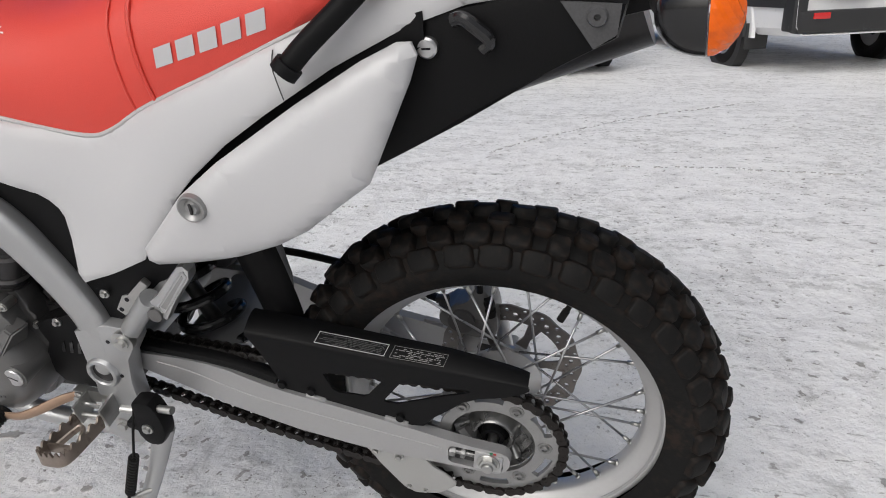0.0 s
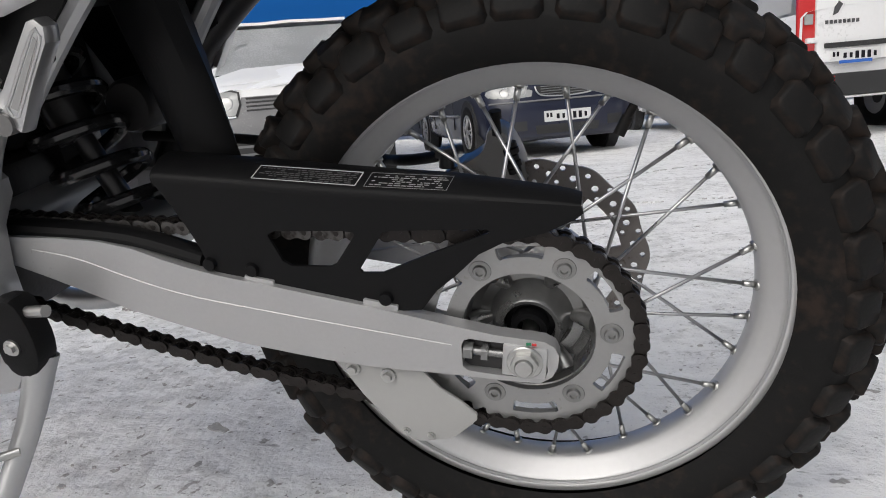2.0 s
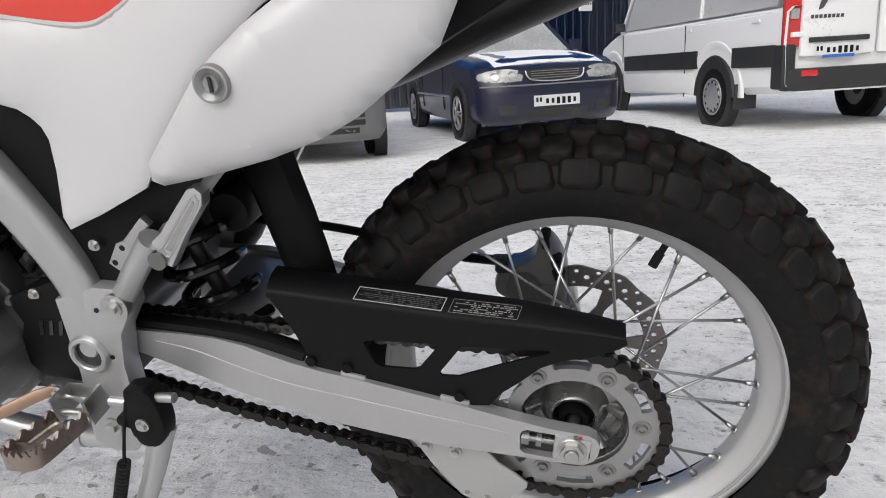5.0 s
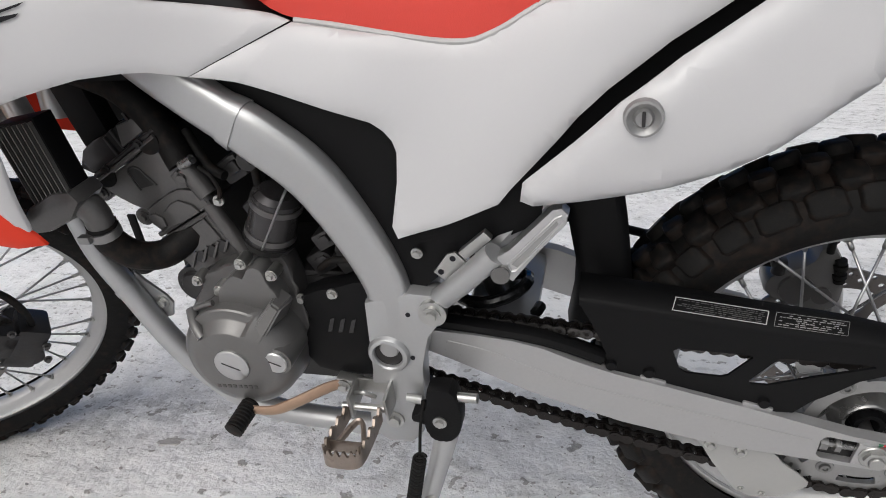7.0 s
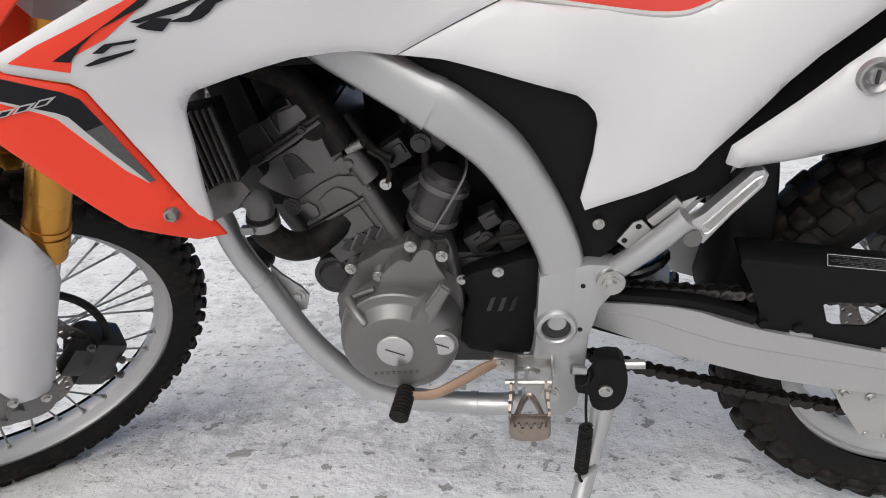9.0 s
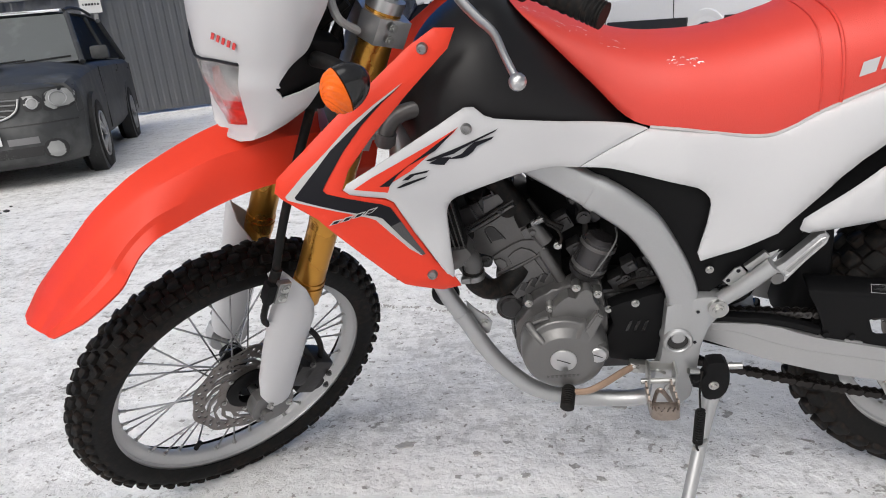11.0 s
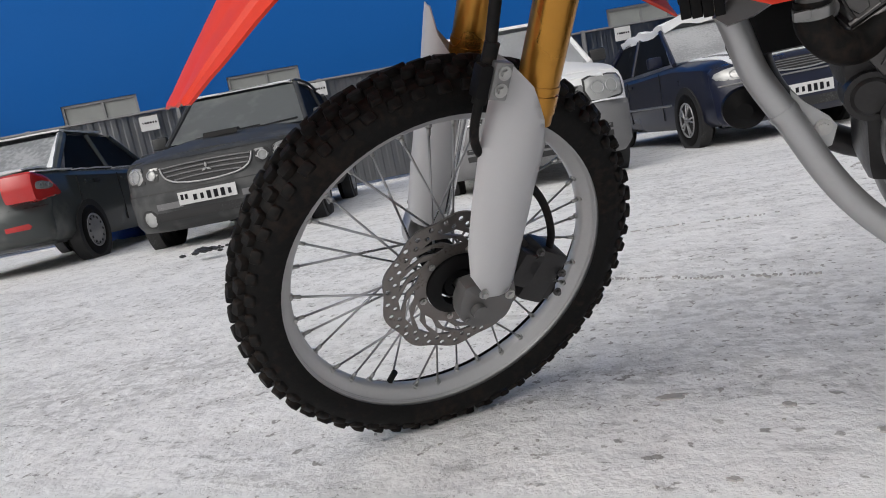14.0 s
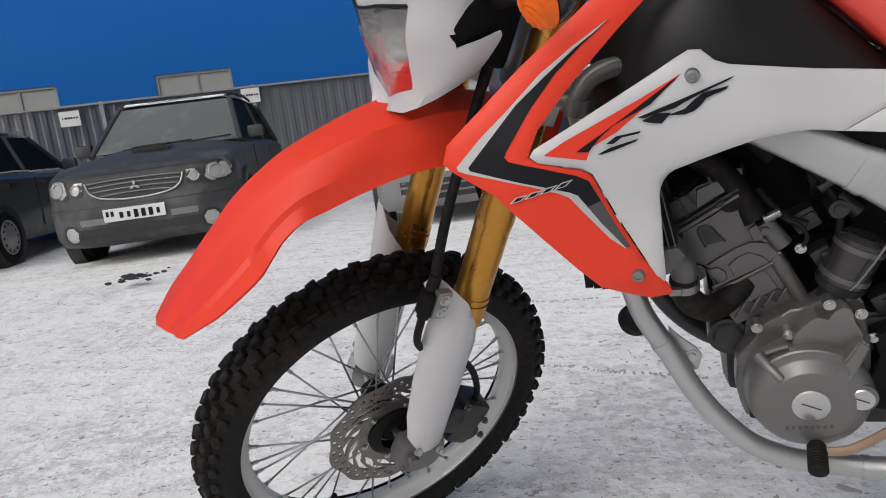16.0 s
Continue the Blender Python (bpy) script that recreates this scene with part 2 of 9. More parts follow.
CAR_BLACK = material("black_bumper_plastic", (0.02, 0.02, 0.021), 0.55, vary=0.25, grain=80, stain=3, bump=0.1, dirt=(0.10, 0.10, 0.10), dirt_at=0.65)
CAR_GLASS = material("car_glass", (0.020, 0.021, 0.022), 0.5, vary=0.2, grain=4, stain=2, bump=0.0, spec=0.10, dirt=(0.10, 0.105, 0.11), dirt_at=0.68)
FROST = material("frosted_windscreen", (0.50, 0.515, 0.53), 0.6, vary=0.15, grain=60, stain=2, bump=0.2, dirt=(0.66, 0.67, 0.69), dirt_at=0.54)
HEADLAMP = material("headlamp_lens", (0.36, 0.365, 0.36), 0.18, metal=0.15, vary=0.25, grain=14, stain=9, bump=0.0, coat=0.5)
PLATE_WHITE = material("white_enamel", (0.62, 0.62, 0.62), 0.4, vary=0.08, grain=30, stain=6, bump=0.01, dirt=(0.4, 0.4, 0.4), dirt_at=0.66)
PLATE_GREEN = material("green_paint", (0.02, 0.16, 0.08), 0.4, vary=0.1, bump=0.0)
PLATE_BLUE = material("sticker_blue", (0.03, 0.12, 0.45), 0.4, vary=0.1, bump=0.0)
HUB_STEEL = material("wheel_steel", (0.40, 0.40, 0.41), 0.4, metal=0.6, vary=0.15, grain=60, stain=8, bump=0.05)
BLUE_WALL = material("blue_cladding", (0.007, 0.112, 0.40), 0.75, vary=0.05, grain=12, stain=0.4, bump=0.02, spec=0.15)
FENCE = material("grey_sheet_fence", (0.26, 0.265, 0.275), 0.5, metal=0.1, vary=0.08, grain=30, stain=1.2, bump=0.03)
POST = material("grey_steel_post", (0.24, 0.24, 0.245), 0.5, metal=0.3, vary=0.12, grain=30, stain=3, bump=0.05)
PANE = material("dusty_pane", (0.30, 0.31, 0.30), 0.2, vary=0.2, grain=5, stain=1.5, bump=0.0, coat=0.4)
BLUE_TARP = material("blue_tarpaulin", (0.015, 0.08, 0.36), 0.4, vary=0.2, grain=30, stain=8, bump=0.3)


# ---- mesh helpers ----
def part(name, bm, mat, parent=None, label="", m=None, smooth=True, auto=35, kind="", category="", group=""):
    me = bpy.data.meshes.new(name)
    bmesh.ops.recalc_face_normals(bm, faces=bm.faces)
    if smooth:
        for e in bm.edges:
            e.smooth = len(e.link_faces) == 2 and e.calc_face_angle(0.0) < radians(auto)
        for f in bm.faces:
            f.smooth = True
    bm.to_mesh(me)
    bm.free()
    if mat:
        me.materials.append(mat)
    ob = new(name, me)
    if parent:
        ob.parent = parent
    if m is not None:
        ob.matrix_basis = m
    return tagged(ob, label, category, group, kind)


def share(name, me, parent, m):
    ob = new(name, me)
    ob.parent = parent
    ob.matrix_basis = m
    return ob


def box(bm, c, size, bevel=0.0, turn=None):
    mat = Matrix.Translation(c) @ (turn.to_4x4() if turn is not None else Matrix()) @ Matrix.Diagonal((*size, 1))
    made = bmesh.ops.create_cube(bm, size=1, matrix=mat)["verts"]
    if bevel:
        es = {e for v in made for e in v.link_edges}
        bmesh.ops.bevel(bm, geom=list(es), offset=bevel, segments=2, affect="EDGES", profile=0.6)
    return bm


def cyl(bm, p0, p1, r0, r1=None, n=20, cap=True):
    p0, p1 = Vector(p0), Vector(p1)
    turn = (p1 - p0).to_track_quat("Z", "Y").to_matrix().to_4x4()
    bmesh.ops.create_cone(bm, cap_ends=cap, segments=n, radius1=r0, radius2=r0 if r1 is None else r1, depth=(p1 - p0).length, matrix=Matrix.Translation((p0 + p1) / 2) @ turn)
    return bm


def spline(pts, steps=6, closed=False):
    """Points of a smooth curve through pts."""
    pts = [Vector(p) for p in pts]
    n, out = len(pts), []
    for i in range(n if closed else n - 1):
        p0, p1, p2, p3 = (pts[(i + k) % n] if closed else pts[min(max(i + k, 0), n - 1)] for k in (-1, 0, 1, 2))
        for s in range(steps):
            t = s / steps
            out.append(0.5 * ((2 * p1) + (p2 - p0) * t + (2 * p0 - 5 * p1 + 4 * p2 - p3) * t * t + (3 * p1 - p0 - 3 * p2 + p3) * t ** 3))
    if not closed:
        out.append(pts[-1])
    return out


def grid(bm, rows, closed=False, cap=False):
    """A surface over rows of points of equal number; closed joins each row's ends."""
    vs = [[bm.verts.new(p) for p in row] for row in rows]
    k = len(rows[0])
    for a, b in zip(vs, vs[1:]):
        for i in range(k if closed else k - 1):
            j = (i + 1) % k
            bm.faces.new((a[i], a[j], b[j], b[i]))
    if cap:
        bm.faces.new(vs[0])
        bm.faces.new(vs[-1][::-1])
    return bm


def tube(bm, pts, r, n=12, steps=6, wide=1.0, side=(0, 1, 0), square=1.0):
    """A pipe along a smooth curve; r is one radius or one a point; wide stretches the section along side."""
    path = spline(pts, steps) if steps > 1 else [Vector(p) for p in pts]
    rs = [r] * len(path) if isinstance(r, (int, float)) else [float(np.interp(i / (len(path) - 1) * (len(r) - 1), range(len(r)), r)) for i in range(len(path))]
    rows, ref = [], None
    for i, p in enumerate(path):
        d = (path[min(i + 1, len(path) - 1)] - path[max(i - 1, 0)]).normalized()
        s = Vector(side) if ref is None else ref
        s = s - d * s.dot(d)
        if s.length < 1e-3:
            s = d.orthogonal()
        s.normalize()
        ref, u = s, d.cross(s)
        rows.append([p + rs[i] * (wide * math.copysign(abs(math.cos(a)) ** square, math.cos(a)) * s + math.copysign(abs(math.sin(a)) ** square, math.sin(a)) * u) for a in (2 * math.pi * k / n for k in range(n))])
    return grid(bm, rows, True, True)


def lathe(bm, profile, c=(0, 0, 0), n=64, closed=True):
    """A body turned about the y axis through c; profile: (radius, y)."""
    rows = []
    for k in range(n):
        a = 2 * math.pi * k / n
        rows.append([Vector((c[0] + r * math.cos(a), c[1] + y, c[2] + r * math.sin(a))) for r, y in profile])
    rows.append(rows[0])
    vs = [[bm.verts.new(p) for p in row] for row in rows[:-1]]
    vs.append(vs[0])
    k = len(profile)
    for a, b in zip(vs, vs[1:]):
        for i in range(k if closed else k - 1):
            j = (i + 1) % k
            bm.faces.new((a[i], a[j], b[j], b[i]))
    return bm


def prism(bm, poly, y0, y1, bevel=0.0):
    """A plate with the outline poly of (x, z), from y0 to y1."""
    lo = [bm.verts.new((x, y0, z)) for x, z in poly]
    f = bm.faces.new(lo)
    made = bmesh.ops.extrude_face_region(bm, geom=[f])["geom"]
    top = [g for g in made if isinstance(g, bmesh.types.BMVert)]
    for v in top:
        v.co.y = y1
    if bevel:
        es = [e for v in lo + top for e in v.link_edges if abs(e.verts[0].co.y - e.verts[1].co.y) < 1e-6]
        bmesh.ops.bevel(bm, geom=list(set(es)), offset=bevel, segments=2, affect="EDGES", profile=0.6)
    bmesh.ops.triangulate(bm, faces=[g for g in bm.faces if len(g.verts) > 8])
    return bm


def ring_plate(bm, outer, holes, y0, y1):
    """A plate with holes: outlines of (x, z)."""
    edges = []
    for loop in [outer, *holes]:
        vs = [bm.verts.new((x, y0, z)) for x, z in loop]
        edges += [bm.edges.new((a, b)) for a, b in zip(vs, vs[1:] + vs[:1])]
    faces = [g for g in bmesh.ops.triangle_fill(bm, use_beauty=True, use_dissolve=False, edges=edges)["geom"] if isinstance(g, bmesh.types.BMFace)]
    made = bmesh.ops.extrude_face_region(bm, geom=faces)["geom"]
    for v in made:
        if isinstance(v, bmesh.types.BMVert):
            v.co.y = y1
    return bm


def round_poly(poly, steps=5):
    return [(p.x, p.y) for p in spline([(x, z, 0) for x, z in poly], steps, True)]


class Surface:
    """A smooth sheet y = f(x, z) through a few known places (a thin plate spline)."""

    def __init__(self, places, soft=2e-4):
        p = np.array(places, float)
        self.xz, n = p[:, :2], len(p)
        k = self.kernel(np.linalg.norm(self.xz[:, None] - self.xz[None], axis=-1)) + soft * np.eye(n)
        q = np.c_[np.ones(n), self.xz]
        self.w = np.linalg.solve(np.r_[np.c_[k, q], np.c_[q.T, np.zeros((3, 3))]], np.r_[p[:, 2], 0, 0, 0])

    @staticmethod
    def kernel(r):
        return r * r * np.log(r + 1e-9)

    def __call__(self, x, z):
        k = self.kernel(np.linalg.norm(self.xz - (x, z), axis=-1))
        return float(k @ self.w[:-3] + self.w[-3] + self.w[-2] * x + self.w[-1] * z)


def edge_distance(poly, x, z):
    a = np.array(poly)
    b = np.roll(a, -1, 0)
    d, p = b - a, np.array((x, z)) - a
    t = np.clip((p * d).sum(1) / np.maximum((d * d).sum(1), 1e-12), 0, 1)
    return float(np.sqrt(((p - t[:, None] * d) ** 2).sum(1)).min())


def panel(bm, poly, surface, thick=0.003, cell=0.02, roll=0.0, reach=0.02, lift=0.0, side=1):
    """A shell with the outline poly of (x, z) that follows surface; roll turns its rim inwards; side -1 mirrors it to the other flank."""
    vs = [bm.verts.new((x, 0, z)) for x, z in poly]
    es = [bm.edges.new((a, b)) for a, b in zip(vs, vs[1:] + vs[:1])]
    bmesh.ops.triangle_fill(bm, use_beauty=True, use_dissolve=False, edges=es)
    xs, zs = [p[0] for p in poly], [p[1] for p in poly]
    for axis, lo, hi in (((1, 0, 0), min(xs), max(xs)), ((0, 0, 1), min(zs), max(zs))):
        for k in range(1, int((hi - lo) / cell) + 1):
            at = lo + (hi - lo) * k / (int((hi - lo) / cell) + 1)
            bmesh.ops.bisect_plane(bm, geom=bm.verts[:] + bm.edges[:] + bm.faces[:], dist=1e-6, plane_co=Vector(axis) * at, plane_no=axis)
    for v in bm.verts:
        y = surface(v.co.x, v.co.z) - lift
        if roll:
            d = edge_distance(poly, v.co.x, v.co.z)
            y += roll * max(0.0, 1 - d / reach) ** 2
        v.co.y = y * side
    made = bmesh.ops.extrude_face_region(bm, geom=bm.faces[:])["geom"]
    for v in made:
        if isinstance(v, bmesh.types.BMVert):
            v.co.y += thick * side
    return bm


def thing(name, m, label, category, group="", kind=""):
    ob = new(name)
    ob.empty_display_size = 0.1
    ob.matrix_basis = m
    return tagged(ob, label, category, group, kind)


# ---- ground: one sheet of trodden snow that reaches the horizon ----
def ground_height(x, y):
    rise = 0.03 * min(1, max(0, (-x - 2.2) / 3.0)) ** 2 * (3 - 2 * min(1, max(0, (-x - 2.2) / 3.0)))
    near = math.exp(-((x + 0.7) ** 2 + (y - 0.3) ** 2) / 60)
    bumps = 0.010 * noise.noise((x * 1.3, y * 1.3, 0)) + 0.006 * noise.noise((x * 6, y * 6, 3)) + 0.0035 * noise.noise((x * 21, y * 21, 7))
    ease = lambda t: min(1, max(0, t)) ** 2 * (3 - 2 * min(1, max(0, t)))
    drop = 0.08 * ease((y - 3.2) / 3) * ease((x + 5.0) / 2.5)
    dip = 0.045 * ease((x - 0.2) / 1.6) * ease((y - 5.0) / 2.5)
    return rise - drop - dip + near * bumps - 0.004


def ground():
    def spread(lo, hi, step, far):
        inner = list(np.arange(lo, hi, step))
        out, s = [], step
        at = hi
        while at < far:
            out.append(at)
            s *= 1.25
            at += s
        left, s, at = [], step, lo
        while at > -far:
            s *= 1.25
            at -= s
            left.append(at)
        return left[::-1] + inner + out

    xs, ys = spread(-2.6, 1.3, 0.022, 400), spread(-0.9, 3.2, 0.022, 400)
    me = bpy.data.meshes.new("ground")
    verts = [(x, y, ground_height(x, y)) for y in ys for x in xs]
    w = len(xs)
    faces = [(j * w + i, j * w + i + 1, (j + 1) * w + i + 1, (j + 1) * w + i) for j in range(len(ys) - 1) for i in range(w - 1)]
    me.from_pydata(verts, [], faces)
    me.polygons.foreach_set("use_smooth", [True] * len(faces))
    me.materials.append(SNOW_GROUND)
    tagged(new("ground", me), "trodden grey-white snow over a yard, with grit and ice", "ground", kind="structure")


ground()


def scratches():
    """Broken dark lines that runners and shovels left in the crust, with crumbs along them."""
    rng = random.Random(21)
    for line, width in (([(-0.54, 2.83), (-0.30, 3.26), (0.22, 3.93), (1.20, 4.91)], 0.014), ([(0.09, 2.60), (0.69, 2.60), (1.30, 2.55)], 0.012), ([(-1.40, 0.955), (-1.15, 0.90), (-0.84, 0.82)], 0.016), ([(-2.1, 1.9), (-1.5, 1.75), (-0.9, 1.78)], 0.010)):
        bm = bmesh.new()
        path = spline([(x, y, 0) for x, y in line], 60)
        for a, b in zip(path, path[1:]):
            if rng.random() < 0.45:
                continue
            n = Vector((-(b - a).y, (b - a).x, 0)).normalized() * width * rng.uniform(0.15, 0.7)
            off = n.normalized() * rng.uniform(-0.6, 0.6) * width
            pts = [a + off - n * rng.uniform(0.2, 1), b + off - n * rng.uniform(0.2, 1), b + off + n * rng.uniform(0.2, 1), a + off + n * rng.uniform(0.2, 1)]
            top = [bm.verts.new((p.x, p.y, ground_height(p.x, p.y) + 0.004)) for p in pts]
            low = [bm.verts.new((p.x, p.y, ground_height(p.x, p.y) - 0.004)) for p in pts]
            bm.faces.new(top)
            for i in range(4):
                bm.faces.new((top[i], low[i], low[(i + 1) % 4], top[(i + 1) % 4]))
        tagged(part("scratch", bm, GRIT), "broken dark scratch line in the trodden snow", "scratch", kind="stuff")


scratches()


def patches():
    """Dark icy spots and crumbs trodden into the snow, low and ragged."""
    rng = random.Random(8)
    spots = [(-1.133, 0.057, 0.036, 0.016), (-0.838, -0.060, 0.018, 0.011), (-1.033, -0.205, 0.014, 0.008), (-0.957, 0.018, 0.017, 0.010), (-0.610, 0.220, 0.032, 0.016), (-0.972, -0.329, 0.015, 0.010), (-0.76, 0.02, 0.012, 0.008)]
    spots += [(rng.uniform(-1.7, 0.6), rng.uniform(-0.55, 1.2), rng.uniform(0.003, 0.008), rng.uniform(0.003, 0.006)) for _ in range(70)]
    bm = bmesh.new()
    for x, y, a, b in spots:
        turn, n = rng.uniform(-0.5, 0.5), 16 if a > 0.01 else 7
        ring = []
        for k in range(n):
            t = 2 * math.pi * k / n
            q = rng.uniform(0.45, 1.05)
            u, v = a * q * math.cos(t), b * q * math.sin(t)
            ring.append((x + u * math.cos(turn) - v * math.sin(turn), y + u * math.sin(turn) + v * math.cos(turn)))
        low = [bm.verts.new((p, q, ground_height(p, q) - 0.004)) for p, q in ring]
        top = [bm.verts.new((x + 0.8 * (p - x), y + 0.8 * (q - y), ground_height(p, q) + 0.0025)) for p, q in ring]
        bm.faces.new(top)
        for k in range(n):
            bm.faces.new((low[k], low[(k + 1) % n], top[(k + 1) % n], top[k]))
    tagged(part("grit", bm, GRIT), "dark crumbs of icy grit trodden into the snow", "grit", kind="stuff")


patches()


# ---- the motorcycle: x runs to its tail, y to its right flank, z up, with the rear tyre's foot at the origin ----
bike = thing("motorcycle", pose(0, 0, 0.0, LEAN_BIKE, 0, 0), "red and white trail motorcycle leaning on its side stand", "motorcycle")
REAR_AXLE = Vector((0.005, 0, 0.3315))
HEAD_FOOT = Vector((-1.558, 0, 0))
UP, FWD = Vector((math.sin(radians(RAKE)), 0, math.cos(radians(RAKE)))), Vector((-math.cos(radians(RAKE)), 0, math.sin(radians(RAKE))))
STEERED = Matrix.Translation(HEAD_FOOT) @ Matrix.Rotation(radians(STEER), 4, UP) @ Matrix.Translation(-HEAD_FOOT)


def fork_place(f, s, a):
    """A place by its distance ahead of the steering axis, to the right, and up along it (bar straight)."""
    return HEAD_FOOT + f * FWD + Vector((0, s, 0)) + a * UP


FORK_FRAME = Matrix.Translation(HEAD_FOOT) @ Matrix((FWD.to_tuple(), (0, 1, 0), UP.to_tuple())).transposed().to_4x4()


def bolt(bm, x, y, z, r=0.007, h=0.005, toward=-1):
    """A flanged hexagon bolt head on a flank."""
    cyl(bm, (x, y, z), (x, y + toward * h * 0.35, z), r * 1.35, n=16)
    cyl(bm, (x, y + toward * h * 0.3, z), (x, y + toward * h, z), r * 0.85, n=6)


def bolts(name, parent, places, r=0.006, h=0.006, mat=None, toward=-1, boss=0.0, label=""):
    """Bolt heads as objects of their own on one mesh, at places (x, y, z) of a flank."""
    bm = bmesh.new()
    if boss:
        cyl(bm, (0, -toward * 0.02, 0), (0, 0, 0), boss, n=14)
    bolt(bm, 0, 0, 0, r, h, toward)
    first = part(name, bm, mat or STEEL, parent, label, Matrix.Translation(places[0]))
    for p in places[1:]:
        share(name, first.data, parent, Matrix.Translation(p))
    return first


# -- wheels --
def tyre_mesh(radius, half, bead, deep):
    """Carcass of a tyre about the y axis."""
    bm = bmesh.new()
    base = radius - deep
    h = base - bead
    prof = []
    for k in range(25):
        a = radians(-118 + 236 * k / 24)
        y = half * 0.97 * math.sin(a)
        r = bead + 0.42 * h + 0.58 * h * math.cos(a) if abs(a) < radians(90) else bead + 0.42 * h - 0.42 * h * (abs(a) - radians(90)) / radians(28)
        if abs(a) > radians(90):
            y = math.copysign(half * (0.97 - 0.22 * ((abs(a) - radians(90)) / radians(28)) ** 1.6), a)
        prof.append((r, y))
    lathe(bm, prof, n=96, closed=False)
    return bm


def tread(parent, radius, half, bead, rows, count, deep, seed):
    """The tread's blocks, each an object of its own on one of four meshes a row."""
    rng = random.Random(seed)
    h = radius - deep - bead
    for angle, wide, long, phase in rows:
        a = radians(angle)
        y, r = half * 0.97 * math.sin(a), bead + 0.42 * h + 0.58 * h * math.cos(a)
        nrm = Vector((math.cos(a) / (0.58 * h), math.sin(a) / half)).normalized()
        tall = deep * (0.55 if abs(angle) > 58 else 1.0)
        kinds = []
        for v in range(4):
            er, et, ey = Vector((1, 0, 0)), Vector((0, 0, 1)), Vector((0, 1, 0))
            up = (er * nrm.x + ey * nrm.y).normalized()
            across = et.cross(up)
            c = er * r + ey * y
            q, skew = rng.uniform(0.82, 1.08), rng.uniform(-0.16, 0.16)
            wear = [rng.uniform(0.78, 1.06) for _ in range(4)]
            corners = ((-1, -0.7), (-0.75, -1), (0.75, -1), (1, -0.7), (1, 0.7), (0.75, 1), (-0.75, 1), (-1, 0.7))
            ring = []
            for lift, s in ((-0.004, 1.16), (tall * 0.35, 1.04), (tall * 0.80, 0.98), (tall * 0.97, 0.86)):
                ring.append([c + up * (lift * (wear[k // 2] if lift > tall * 0.5 else 1.0)) + et * (s * q * long / 2 * (i + skew * j)) + across * (s * wide / 2 * j) for k, (i, j) in enumerate(corners)])
            bm = grid(bmesh.new(), ring, closed=True, cap=True)
            bmesh.ops.recalc_face_normals(bm, faces=bm.faces)
            for f in bm.faces:
                f.smooth = True
            for ed in bm.edges:
                ed.smooth = len(ed.link_faces) == 2 and ed.calc_face_angle(0.0) < radians(50)
            me = bpy.data.meshes.new("tread_block")
            bm.to_mesh(me)
            bm.free()
            me.materials.append(RUBBER)
            kinds.append(me)
        for k in range(count):
            th = 2 * math.pi * (k + phase + rng.uniform(-0.05, 0.05)) / count
            share("tread_block", rng.choice(kinds), parent, Matrix.Rotation(-th, 4, "Y"))


def rim_mesh(edge, half, well):
    """A drop-centre rim about the y axis: outer edge radius, half width, and the radius where the nipples sit."""
    bm = bmesh.new()
    t = 0.003
    inner = [(edge - 0.0065, half), (edge - 0.0085, half - 0.0012), (edge - 0.0105, half - 0.006), (edge - 0.0135, half - 0.0085), (well + 0.0085, half * 0.52), (well + 0.003, half * 0.40), (well, half * 0.26), (well - 0.0006, 0)]
    outer = [(edge - 0.0015, half), (edge, half - 0.0012), (edge - 0.0004, half - t), (edge - 0.010, half - t - 0.001), (edge - 0.012, half - 0.013), (well + 0.008, half * 0.35)]
    prof = [(r, -y) for r, y in outer] + outer[::-1] + inner + [(r, -y) for r, y in inner[-2::-1]]
    return lathe(bm, prof, n=144)


def spokes(parent, n, rim_r, hub_r, hub_y, cross, phase=0.0, lacing=((-1, 1), (-1, -1), (1, 1), (1, -1))):
    """n laced spokes, each with its nipple, on four shared meshes; lacing gives flank and lean in turn."""
    rods, nips = {}, {}
    for side, lean in lacing:
        bm, nip = bmesh.new(), bmesh.new()
        a = lean * cross
        hub = Vector((hub_r * math.cos(a), side * hub_y, hub_r * math.sin(a)))
        end = Vector((rim_r, side * 0.006, 0))
        d = (end - hub).normalized()
        cyl(bm, hub, end - d * 0.010, 0.0019, n=8)
        cyl(nip, end - d * 0.014, end - d * 0.001, 0.0031, 0.0034, n=8)
        cyl(nip, end - d * 0.002, end + d * 0.004, 0.0055, 0.0060, n=10)
        for key, b, name, mat in ((rods, bm, "spoke", SPOKE), (nips, nip, "nipple", STEEL)):
            me = bpy.data.meshes.new(name)
            for f in b.faces:
                f.smooth = len(f.verts) == 4
            b.to_mesh(me)
            b.free()
            me.materials.append(mat)
            key[side, lean] = me
    for k in range(n):
        s = share("spoke", rods[lacing[k % 4]], parent, Matrix.Rotation(-2 * math.pi * (k + phase) / n, 4, "Y"))
        share("nipple", nips[lacing[k % 4]], s, Matrix())


def circle(cx, cz, r, n=10, phase=0.0):
    return [(cx + r * math.cos(2 * math.pi * k / n + phase), cz + r * math.sin(2 * math.pi * k / n + phase)) for k in range(n)]


def slot(r0, r1, a0, a1, n=5):
    """A curved slot between two radii and two angles (radians)."""
    arc = [a0 + (a1 - a0) * k / n for k in range(n + 1)]
    return [(r1 * math.cos(a), r1 * math.sin(a)) for a in arc] + [(r0 * math.cos(a), r0 * math.sin(a)) for a in arc[::-1]]


